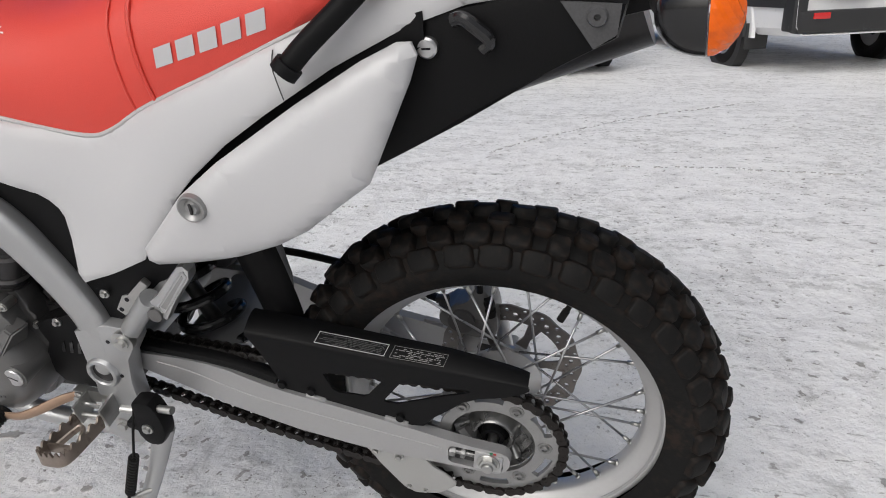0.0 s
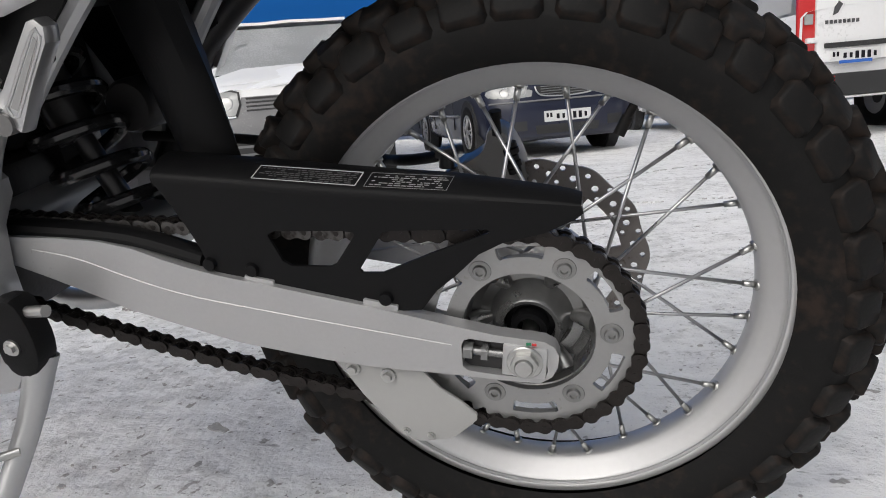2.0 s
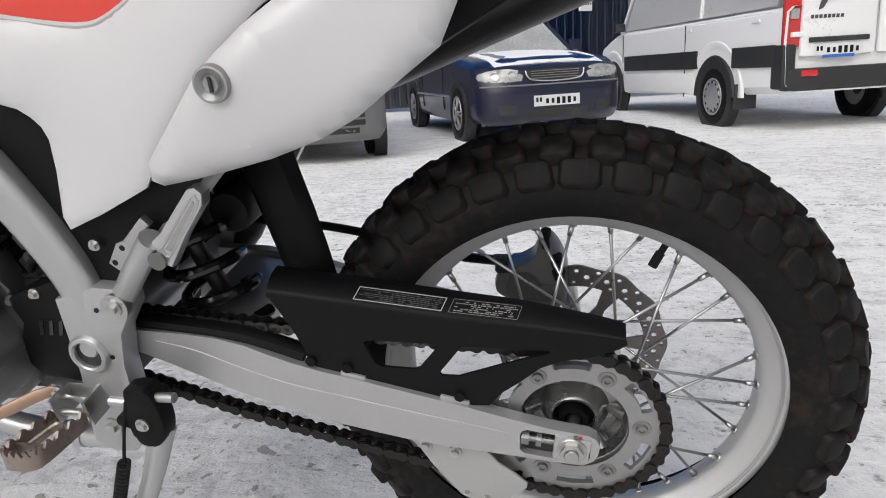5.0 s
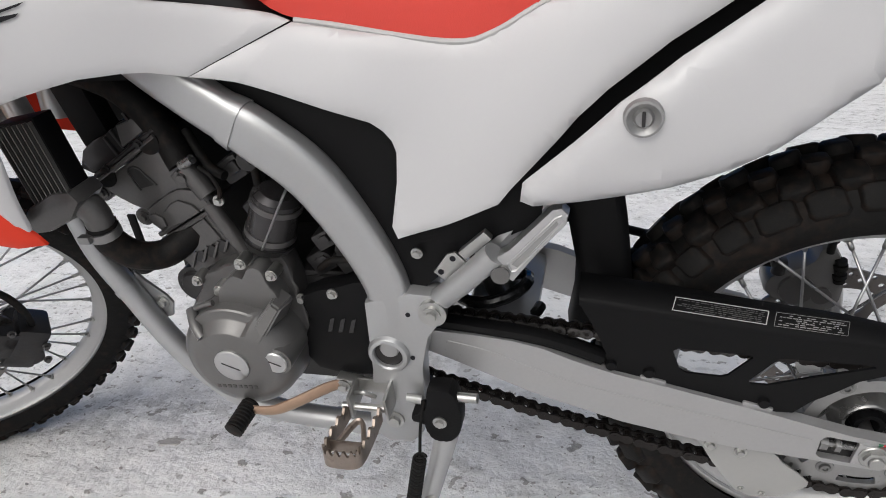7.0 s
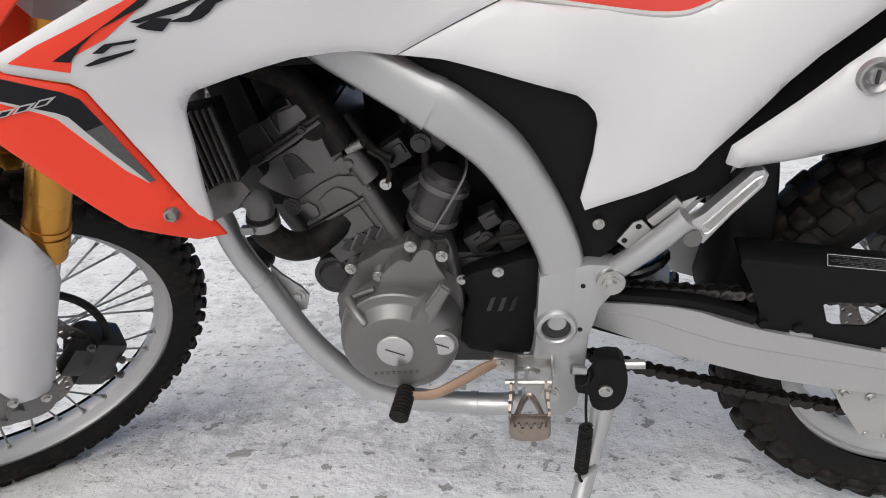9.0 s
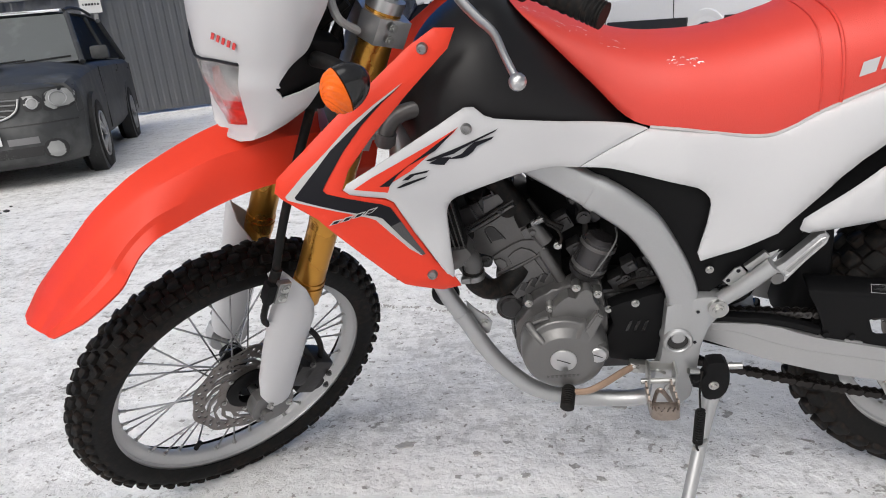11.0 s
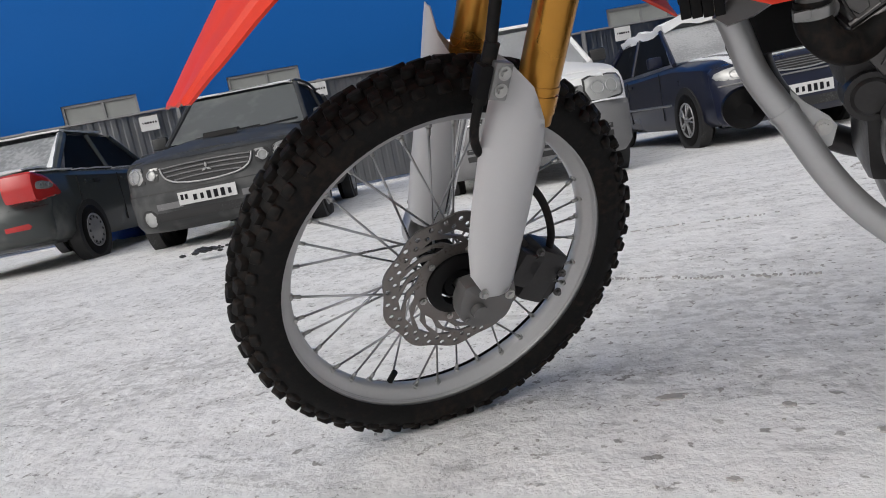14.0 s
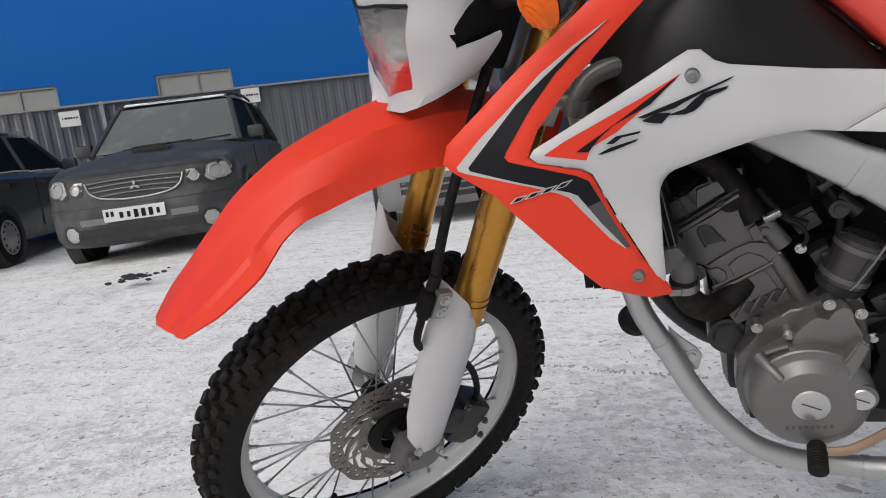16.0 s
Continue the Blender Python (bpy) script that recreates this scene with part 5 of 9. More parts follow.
    grid(bm, [[Vector(p) for p in row] for row in (((-0.700, -0.13, 0.448), (-0.728, -0.13, 0.470), (-0.683, -0.13, 0.523), (-0.667, -0.13, 0.508)), ((-0.7000, -0.181, 0.468), (-0.7165, -0.177, 0.479), (-0.6845, -0.159, 0.517), (-0.6735, -0.159, 0.507)))], True, True)
    bmesh.ops.bevel(bm, geom=bm.edges[:], offset=0.0025, segments=2, affect="EDGES")
    part("wedge", bm, COVER_GREY, gear)
    # rim of the cover that runs round above the flywheel
    bm = bmesh.new()
    tube(bm, [(-0.7940, -0.152, 0.4975), (-0.781, -0.152, 0.503), (-0.7675, -0.1515, 0.507)], 0.0040, n=8)
    tube(bm, [(-0.764, -0.148, 0.5005), (-0.745, -0.149, 0.503), (-0.724, -0.149, 0.4995), (-0.712, -0.149, 0.491)], 0.0030, n=8)
    part("cover_rim", bm, COVER_GREY, cover)
    bm = bmesh.new()
    tube(bm, [(-0.8035, -0.148, 0.4910), (-0.7910, -0.166, 0.4810), (-0.7785, -0.1765, 0.4705)], [0.0075, 0.0070, 0.0060], n=12)
    part("drain_spout", bm, COVER_GREY, cover, "cast spout on the cover's shoulder")
    for x, z, r, y in ((-0.7455, 0.4350, 0.0230, -0.1812), (-0.6865, 0.4415, 0.0155, -0.1770)):
        bm = bmesh.new()
        if r < 0.02:
            lathe(bm, [(0, y + 0.05), (0.0215, y + 0.05), (0.0195, y + 0.001), (0, y)], (x, 0, z), n=28, closed=False)
            part("cap_boss", bm, COVER_GREY, cover)
            bm = bmesh.new()
        lathe(bm, [(0, y - 0.0035), (r * 0.9, y - 0.0035), (r, y - 0.002), (r, y + 0.003), (0, y + 0.003)], (x, 0, z), n=32, closed=False)
        cap = part("inspection_cap", bm, ALU, eng, "bright alloy inspection cap")
        bm = bmesh.new()
        box(bm, (x, y - 0.0038, z), (r * 1.1, 0.0008, 0.0014), 0, Matrix.Rotation(radians(22), 3, "Y"))
        part("cap_slot", bm, ENGINE_DARK, cap)
    bm = bmesh.new()
    box(bm, (0, 0, 0), (0.0042, 0.0008, 0.0048), 0)
    mark = part("cast_mark", bm, ENGINE, cover, "small cast mark", pose(-0.774, -0.1814, 0.398), smooth=False)
    for k in range(1, 8):
        share("cast_mark", mark.data, cover, pose(-0.774 + 0.0075 * k, -0.1814, 0.398 + 0.0004 * k))
    bolts("engine_bolt", eng, [(-0.801, -0.124, 0.519), (-0.764, -0.137, 0.515), (-0.718, -0.146, 0.562), (-0.682, -0.145, 0.547)], 0.0046, 0.006, STEEL, boss=0.0075)
    bolts("engine_bolt", eng, [(-0.617, -0.128, 0.514), (-0.745, -0.11, 0.628), (-0.662, -0.122, 0.500)], 0.0052, 0.007, STEEL)
    # starter motor
    bm = bmesh.new()
    a, b = Vector((-0.672, -0.102, 0.632)), Vector((-0.696, -0.102, 0.575))
    cyl(bm, a, b, 0.030, n=28)
    starter = part("starter_motor", bm, HEAD_COVER, eng, "black starter motor")
    part("end_cap", cyl(bmesh.new(), a.lerp(b, -0.1), a, 0.022, 0.029, n=28), HEAD_COVER, starter)
    part("end_ring", cyl(bmesh.new(), b, b.lerp(a, -0.18), 0.033, 0.028, n=28), ENGINE_DARK, starter)
    part("nose", cyl(bmesh.new(), b.lerp(a, -0.18), b.lerp(a, -0.55), 0.020, n=24), ENGINE_DARK, starter)
    bm = bmesh.new()
    tube(bm, [(-0.648, -0.106, 0.655), (-0.652, -0.133, 0.640), (-0.690, -0.133, 0.578), (-0.700, -0.115, 0.570)], 0.0016, n=6)
    part("through_bolt", bm, HUB_CAST, eng)
    for q in (0.10, 0.78):
        part("starter_band", cyl(bmesh.new(), a.lerp(b, q), a.lerp(b, q + 0.12), 0.0316, n=28), ENGINE, starter, "grey clamp ring")
    # black sprocket cover with its raised mark
    bm = bmesh.new()
    poly = [(-0.662, 0.505), (-0.61, 0.523), (-0.572, 0.532), (-0.564, 0.50), (-0.568, 0.40), (-0.60, 0.385), (-0.66, 0.392), (-0.672, 0.43), (-0.655, 0.47)]
    prism(bm, round_poly(poly, 2), -0.095, -0.128, 0.006)
    part("sprocket_cover", bm, BLACK, eng, "matt black front sprocket cover")
    bm = bmesh.new()
    for x in (-0.628, -0.614, -0.600):
        prism(bm, [(x - 0.006, 0.455), (x + 0.001, 0.475), (x + 0.007, 0.478), (x + 0.004, 0.468), (x, 0.456)], -0.127, -0.1295)
    part("raised_mark", bm, BLACK_GLOSS, eng)
    # carburettor-side clutter: throttle body, clutch cable holder, hoses
    bm = bmesh.new()
    cyl(bm, (-0.73, -0.03, 0.70), (-0.64, -0.02, 0.72), 0.032)
    box(bm, (-0.665, -0.06, 0.715), (0.05, 0.03, 0.045), 0.006, Matrix.Rotation(radians(20), 3, "Y"))
    cyl(bm, (-0.70, -0.085, 0.69), (-0.675, -0.085, 0.665), 0.012)
    cyl(bm, (-0.72, -0.09, 0.70), (-0.70, -0.09, 0.715), 0.008)
    part("throttle_body", bm, ENGINE_DARK, eng)
    # intake trunk, fan, and added black filler blocks that close the view through the frame
    bm = bmesh.new()
    tube(bm, [(-0.93, -0.06, 0.775), (-0.887, -0.072, 0.768), (-0.852, -0.075, 0.750), (-0.827, -0.076, 0.718), (-0.809, -0.080, 0.690), (-0.794, -0.088, 0.664)], 0.0185, n=18)
    part("water_hose", bm, RUBBER, eng, "thick black rubber hose")
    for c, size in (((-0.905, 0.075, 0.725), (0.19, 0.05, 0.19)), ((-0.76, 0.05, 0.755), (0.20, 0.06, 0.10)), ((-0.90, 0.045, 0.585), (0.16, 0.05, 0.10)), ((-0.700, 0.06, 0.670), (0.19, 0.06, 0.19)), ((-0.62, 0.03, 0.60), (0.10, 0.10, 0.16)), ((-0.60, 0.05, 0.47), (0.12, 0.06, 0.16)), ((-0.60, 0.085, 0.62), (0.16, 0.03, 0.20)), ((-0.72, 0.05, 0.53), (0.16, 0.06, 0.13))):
        part("gap_filler", box(bmesh.new(), c, size, 0.018), BLACK, eng, "black filler block behind the engine")
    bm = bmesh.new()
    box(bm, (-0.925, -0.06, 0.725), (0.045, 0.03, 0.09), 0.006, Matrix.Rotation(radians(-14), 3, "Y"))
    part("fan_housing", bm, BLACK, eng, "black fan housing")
    for x, y, z, s in ((-0.735, -0.07, 0.655, 0.03), (-0.715, -0.075, 0.605, 0.024), (-0.60, -0.09, 0.545, 0.03), (-0.625, -0.095, 0.575, 0.022), (-0.59, -0.085, 0.585, 0.02), (-0.64, -0.08, 0.535, 0.03)):
        bm = bmesh.new()
        box(bm, (x, y, z), (s * 1.1, 0.03, s), 0.004, tilt)
        box(bm, (x + 0.004, y - 0.012, z + 0.004), (s * 0.6, 0.016, s * 0.5), 0.003, tilt)
        part("casting_lug", bm, ENGINE_DARK, eng)
    for x, z, r in ((-0.70, 0.675, 0.012), (-0.655, 0.69, 0.014), (-0.602, 0.56, 0.012), (-0.63, 0.548, 0.009)):
        part("casting_boss", cyl(cyl(bmesh.new(), (x, -0.105, z), (x, -0.07, z), r, n=16), (x, -0.108, z), (x, -0.104, z), r * 0.6, n=6), ENGINE_DARK, eng)
    bm = bmesh.new()
    tube(bm, [(-0.64, -0.10, 0.53), (-0.615, -0.115, 0.552), (-0.575, -0.12, 0.563), (-0.54, -0.12, 0.60)], 0.0045)
    tube(bm, [(-0.80, -0.06, 0.79), (-0.74, -0.085, 0.74), (-0.70, -0.095, 0.68), (-0.70, -0.095, 0.62)], 0.005)
    tube(bm, [(-0.60, -0.095, 0.53), (-0.59, -0.10, 0.60), (-0.64, -0.09, 0.68), (-0.72, -0.07, 0.76)], 0.004)
    tube(bm, [(-0.79, -0.07, 0.70), (-0.76, -0.09, 0.665), (-0.735, -0.1, 0.655)], 0.006)
    tube(bm, [(-0.90, -0.02, 0.80), (-0.83, -0.05, 0.80), (-0.77, -0.06, 0.74)], 0.016)
    part("hose", bm, RUBBER, eng)
    bm = bmesh.new()
    cyl(bm, (-0.786, -0.104, 0.669), (-0.767, -0.106, 0.679), 0.0058)
    part("water_fitting", bm, HUB_CAST, eng, "bright hose fitting")
    bm = bmesh.new()
    cyl(bm, (-0.786, -0.096, 0.664), (-0.764, -0.100, 0.630), 0.0125)
    cyl(bm, (-0.786, -0.105, 0.657), (-0.786, -0.112, 0.655), 0.006, n=8)
    part("thermostat", bm, ENGINE, eng)
    bm = bmesh.new()
    tube(bm, [(-0.762, -0.105, 0.668), (-0.745, -0.112, 0.66), (-0.738, -0.114, 0.645), (-0.742, -0.112, 0.632)], 0.0028, n=8)
    part("earth_wire", bm, RUBBER, eng)
    # oil filter side at the front, exhaust header on the right
    bm = bmesh.new()
    cyl(bm, (-0.835, -0.085, 0.485), (-0.835, -0.03, 0.485), 0.028)
    lathe(bm, [(0.0, -0.09), (0.018, -0.09), (0.022, -0.086), (0.022, -0.08), (0, -0.08)], (-0.835, 0, 0.485), n=20, closed=False)
    part("oil_filter", bm, ENGINE_DARK, eng)
    for at, size, r in (((-0.83, 0, 0.52), (0.06, 0.14, 0.07), 0.012), ((-0.812, 0.01, 0.44), (0.06, 0.13, 0.15), 0.025), ((-0.75, 0.01, 0.345), (0.14, 0.13, 0.06), 0.025)):
        part("crankcase_front", box(bmesh.new(), at, size, r), ENGINE_DARK, eng)
    bm = bmesh.new()
    tube(bm, [(-0.87, 0.03, 0.66), (-0.94, 0.05, 0.60), (-0.93, 0.08, 0.48), (-0.84, 0.10, 0.38), (-0.7, 0.13, 0.36), (-0.5, 0.14, 0.45), (-0.4, 0.15, 0.60), (-0.2, 0.17, 0.74)], 0.019)
    cyl(bm, (-0.28, 0.18, 0.70), (0.18, 0.17, 0.86), 0.05)
    part("exhaust", bm, ENGINE_DARK, bike, "dark exhaust on the far flank")
    # radiator
    bm = bmesh.new()
    lean = Matrix.Rotation(radians(-9), 3, "Y")
    mid = Vector((-0.930, 0, 0.697))
    box(bm, mid + Vector((0, -0.145, 0)), (0.060, 0.03, 0.10), 0.002, lean)
    rad = part("radiator", bm, BLACK, bike, "black finned radiator behind the shroud")
    bm = bmesh.new()
    box(bm, (0, 0, 0), (0.0012, 0.006, 0.094), 0)
    fin = part("fin", bm, COVER_GREY, rad, m=Matrix.Translation(mid + Vector((0, -0.163, 0)) + lean @ Vector((-0.027, 0, 0))) @ lean.to_4x4())
    for k in range(1, 8):
        share("fin", fin.data, rad, Matrix.Translation(mid + Vector((0, -0.163, 0)) + lean @ Vector((-0.027 + 0.0077 * k, 0, 0))) @ lean.to_4x4())
    bm = bmesh.new()
    prism(bm, [(-0.985, 0.618), (-0.963, 0.641), (-0.918, 0.664), (-0.893, 0.666), (-0.884, 0.652), (-0.905, 0.628), (-0.945, 0.610), (-0.972, 0.606)], -0.170, -0.120, 0.009)
    tube(bm, [(-0.925, -0.146, 0.640), (-0.903, -0.146, 0.640), (-0.890, -0.146, 0.628), (-0.890, -0.145, 0.608)], [0.020, 0.018, 0.0165, 0.0165], n=16)
    part("radiator_tank", bm, ENGINE, rad, "grey alloy radiator tank with its outlet")
    bm = bmesh.new()
    tube(bm, [(-0.890, -0.144, 0.612), (-0.890, -0.14, 0.585), (-0.872, -0.128, 0.558), (-0.845, -0.105, 0.548), (-0.81, -0.08, 0.57)], 0.0185)
    part("radiator_hose", bm, RUBBER, rad)
    bm = bmesh.new()
    tube(bm, [(-0.890, -0.1445, 0.606), (-0.890, -0.143, 0.595)], 0.0198, steps=1, n=20)
    box(bm, (-0.902, -0.163, 0.600), (0.016, 0.010, 0.010), 0.002)
    part("hose_clamp", bm, HUB_CAST, rad)
    bm = bmesh.new()
    tube(bm, [(-0.925, -0.125, 0.890), (-0.955, -0.135, 0.896), (-0.982, -0.142, 0.888), (-0.998, -0.145, 0.868), (-1.006, -0.145, 0.845)], 0.013, n=16)
    cyl(bm, (-0.999, -0.145, 0.866), (-1.004, -0.145, 0.850), 0.0165, n=20)
    cyl(bm, (-1.026, -0.145, 0.868), (-0.99, -0.145, 0.858), 0.009, n=14)
    part("filler_neck", bm, COVER_GREY, rad)
    bm = bmesh.new()
    lathe(bm, [(0.0, -0.020), (0.010, -0.020), (0.018, -0.014), (0.026, -0.008), (0.028, 0.0), (0.026, 0.006), (0.016, 0.016), (0.0, 0.018)], (-0.966, -0.022, 0.484), n=32, closed=False)
    box(bm, (-0.955, -0.022, 0.530), (0.012, 0.004, 0.05), 0.001)
    part("horn", bm, BLACK, bike, "dark round horn")
    bm = bmesh.new()
    for k in range(4):
        box(bm, (-1.008 + 0.0108 * k, -0.186, 0.652 - 0.003 * k), (0.0102, 0.018, 0.050 - 0.003 * k), 0.0012)
    box(bm, (-0.992, -0.180, 0.658), (0.046, 0.014, 0.034), 0.003)
    part("shroud_mount", bm, BLACK, bike, "black ribbed rubber shroud mount")


# -- foot controls and stand --
def controls():
    bm = bmesh.new()
    tube(bm, [(-0.618, -0.145, 0.387), (-0.640, -0.158, 0.386), (-0.68, -0.178, 0.374), (-0.708, -0.185, 0.366), (-0.740, -0.188, 0.368)], [0.007, 0.0085, 0.0085, 0.008, 0.007], n=10, wide=0.55)
    lev = part("shift_lever", bm, SHIFT_TAN, bike, "worn bronze-coloured gear lever")
    bm = bmesh.new()
    box(bm, (-0.612, -0.142, 0.385), (0.034, 0.016, 0.020), 0.003, Matrix.Rotation(radians(10), 3, "Y"))
    bolt(bm, -0.618, -0.15, 0.386, 0.007, 0.007)
    part("lever_clamp", bm, STEEL, lev)
    bm = bmesh.new()
    tube(bm, [Vector((-0.738, -0.178, 0.369)).lerp(Vector((-0.744, -0.222, 0.362)), k / 36) for k in range(37)], [0.0105] + [0.0126 if (k // 2) % 2 else 0.0108 for k in range(35)] + [0.009], n=18, steps=1)
    part("lever_rubber", bm, RUBBER, lev)
    # serrated footpeg: a ring of steel with toothed rims round an open middle
    bm = bmesh.new()
    ring = [(-0.021, -0.180), (-0.0225, -0.215), (-0.0225, -0.250), (-0.017, -0.262), (0.0, -0.2645), (0.017, -0.262), (0.0225, -0.250), (0.0225, -0.215), (0.021, -0.180)]
    path = spline([(x, y, 0) for x, y in ring], 8)
    rows = []
    for i, p in enumerate(path):
        d = (path[min(i + 1, len(path) - 1)] - path[max(i - 1, 0)]).normalized()
        n = Vector((d.y, -d.x, 0)) * 0.0017
        z = 0.384 if (i // 2) % 2 else 0.3775
        rows.append([Vector((p.x - n.x - 0.583, p.y - n.y, 0.360)), Vector((p.x + n.x - 0.583, p.y + n.y, 0.360)), Vector((p.x + n.x - 0.583, p.y + n.y, z)), Vector((p.x - n.x - 0.583, p.y - n.y, z))])
    grid(bm, rows, True, True)
    peg = part("footpeg", bm, COPPER_DIRT, bike, "serrated steel footpeg, worn and dirty", m=pose(-0.583, -0.17, 0.36, -6, 0, 0) @ pose(0.583, 0.17, -0.36), smooth=False)
    bm = bmesh.new()
    box(bm, (-0.583, -0.240, 0.369), (0.045, 0.003, 0.016), 0.0006)
    part("cross_bar", bm, COPPER_DIRT, peg)
    bm = bmesh.new()
    tube(bm, [(-0.601, -0.236, 0.364), (-0.590, -0.205, 0.370), (-0.583, -0.198, 0.372), (-0.576, -0.205, 0.370), (-0.565, -0.236, 0.364)], 0.0032, n=8, wide=1.8, side=(0, 0, 1))
    part("web", bm, COPPER_DIRT, peg)
    bm = bmesh.new()
    for x0, x1 in ((-0.6005, -0.5965), (-0.5545, -0.5505)):
        box(bm, ((x0 + x1) / 2, -0.168, 0.384), (0.004, 0.036, 0.036), 0.001, Matrix.Rotation(radians(12), 3, "X"))
    box(bm, (-0.5755, -0.154, 0.394), (0.048, 0.004, 0.020), 0.001)
    cyl(bm, (-0.612, -0.176, 0.376), (-0.554, -0.176, 0.376), 0.005, n=12)
    tube(bm, [(-0.596, -0.170, 0.392), (-0.583, -0.176, 0.398), (-0.570, -0.170, 0.388)], 0.003, n=8)
    bolt(bm, -0.555, -0.15, 0.34, 0.009, 0.009)
    part("peg_bracket", bm, STEEL, peg)
    # side stand: pivot, cover, leg that reaches the snow, foot and spring
    foot = Vector((-0.571, -0.325, 0.068))
    bm = bmesh.new()
    tube(bm, [(-0.483, -0.155, 0.345), (-0.500, -0.184, 0.28), (-0.5335, -0.250, 0.18), foot], [0.017, 0.0125, 0.0115, 0.0125], n=18)
    stand = part("side_stand", bm, FRAME, bike, "silver side stand resting on the snow")
    bm = bmesh.new()
    turn = Matrix.Rotation(radians(-LEAN_BIKE), 3, "X")
    box(bm, foot + Vector((-0.005, -0.003, -0.004)), (0.07, 0.045, 0.008), 0.003, turn)
    part("stand_foot", bm, STEEL, stand)
    bm = bmesh.new()
    poly = [(-0.500, 0.413), (-0.473, 0.415), (-0.4640, 0.400), (-0.4608, 0.3725), (-0.465, 0.3484), (-0.4758, 0.3338), (-0.4914, 0.3302), (-0.5039, 0.3374), (-0.5089, 0.3571), (-0.5225, 0.3610), (-0.5235, 0.3715), (-0.5090, 0.378), (-0.5022, 0.3935)]
    prism(bm, round_poly(poly, 2), -0.150, -0.177, 0.004)
    part("stand_switch_cover", bm, BLACK, stand, "black plastic switch cover")
    for p, q in (((-0.468, -0.166, 0.399), (-0.441, -0.168, 0.401)), ((-0.512, -0.165, 0.388), (-0.53, -0.168, 0.392))):
        part("stand_pivot", cyl(bmesh.new(), p, q, 0.006), STEEL, stand)
    bolts("stand_bolt", stand, [(-0.488, -0.177, 0.366)], 0.0065, 0.006)
    bm = bmesh.new()
    a, b = Vector((-0.5125, -0.1985, 0.3254)), Vector((-0.5198, -0.2238, 0.2760))
    path = []
    for k in range(13 * 12 + 1):
        t = k / (13 * 12)
        path.append(a.lerp(b, t) + Vector((0.0075 * math.cos(2 * math.pi * 13 * t), 0.004 * math.sin(2 * math.pi * 13 * t), 0.0062 * math.sin(2 * math.pi * 13 * t) * 0.5)))
    tube(bm, path, 0.0022, n=6, steps=1)
    tube(bm, [a, (-0.512, -0.182, 0.36), (-0.507, -0.170, 0.392)], 0.002, n=6)
    tube(bm, [b, (-0.522, -0.228, 0.268), (-0.519, -0.230, 0.262)], 0.0022, n=6)
    part("return_spring", bm, RUBBER, stand, "black return spring")
    part("spring_peg", cyl(bmesh.new(), (-0.526, -0.228, 0.264), (-0.500, -0.205, 0.262), 0.0045, n=12), STEEL, stand)


rear_wheel()
front_wheel()
swingarm()
chain_guard()
chain()
shock_and_mudguard()
frame_parts()
engine()
controls()


# -- bodywork --
SIDE = Surface([(-0.604, 0.835, -0.127), (-0.624, 0.85, -0.122), (-0.43, 0.815, -0.128), (-0.507, 0.70, -0.146), (-0.519, 0.612, -0.148), (-0.46, 0.63, -0.155), (-0.39, 0.66, -0.165), (-0.3, 0.75, -0.17), (-0.18, 0.905, -0.125), (-0.2, 0.85, -0.15), (-0.05, 0.94, -0.115), (0.1, 0.95, -0.095), (-0.7, 0.79, -0.155),
                (-0.55, 0.77, -0.15), (-0.856, 0.904, -0.196), (-0.868, 0.888, -0.213), (-0.94, 0.665, -0.240), (-0.905, 0.622, -0.218), (-1.038, 0.833, -0.275), (-1.142, 0.835, -0.28), (-0.8, 0.83, -0.195), (-0.92, 0.75, -0.225), (-0.918, 1.0, -0.188), (-0.86, 1.03, -0.17), (-1.0, 0.93, -0.235)])
COVER = Surface([(-0.379, 0.674, -0.185), (-0.274, 0.763, -0.205), (-0.2, 0.85, -0.179), (-0.2, 0.72, -0.19), (-0.085, 0.78, -0.165), (-0.03, 0.92, -0.135), (-0.3, 0.69, -0.195)])
WHITE_SHROUD = [(-0.602, 0.831), (-0.621, 0.838), (-0.73, 0.862), (-0.828, 0.888), (-0.842, 0.895), (-0.856, 0.909), (-0.869, 0.911), (-0.885, 0.905), (-0.965, 0.870), (-1.040, 0.838), (-1.045, 0.831), (-1.037, 0.823), (-0.990, 0.807), (-0.980, 0.798), (-0.958, 0.738), (-0.932, 0.680), (-0.914, 0.632),
                (-0.9105, 0.6512), (-0.9109, 0.6819), (-0.9104, 0.7237), (-0.9103, 0.7511), (-0.9088, 0.7623), (-0.9050, 0.7716), (-0.8989, 0.7790), (-0.8912, 0.7831), (-0.8812, 0.7853), (-0.8565, 0.7914), (-0.8259, 0.7973), (-0.8015, 0.8012), (-0.7642, 0.8009), (-0.7426, 0.7984), (-0.708, 0.789)]
RED_SHROUD = [(-1.146, 0.836), (-1.139, 0.856), (-1.050, 0.925), (-0.982, 0.972), (-0.938, 1.003), (-0.901, 1.022), (-0.872, 1.018), (-0.884, 0.993), (-0.944, 0.944), (-0.996, 0.898), (-1.034, 0.858), (-1.047, 0.831), (-1.037, 0.822), (-0.992, 0.805), (-0.981, 0.796), (-0.960, 0.737), (-0.934, 0.679), (-0.910, 0.640), (-0.904, 0.623),
              (-0.93, 0.625), (-0.985, 0.655), (-1.007, 0.682), (-1.054, 0.745), (-1.09, 0.792), (-1.137, 0.826)]
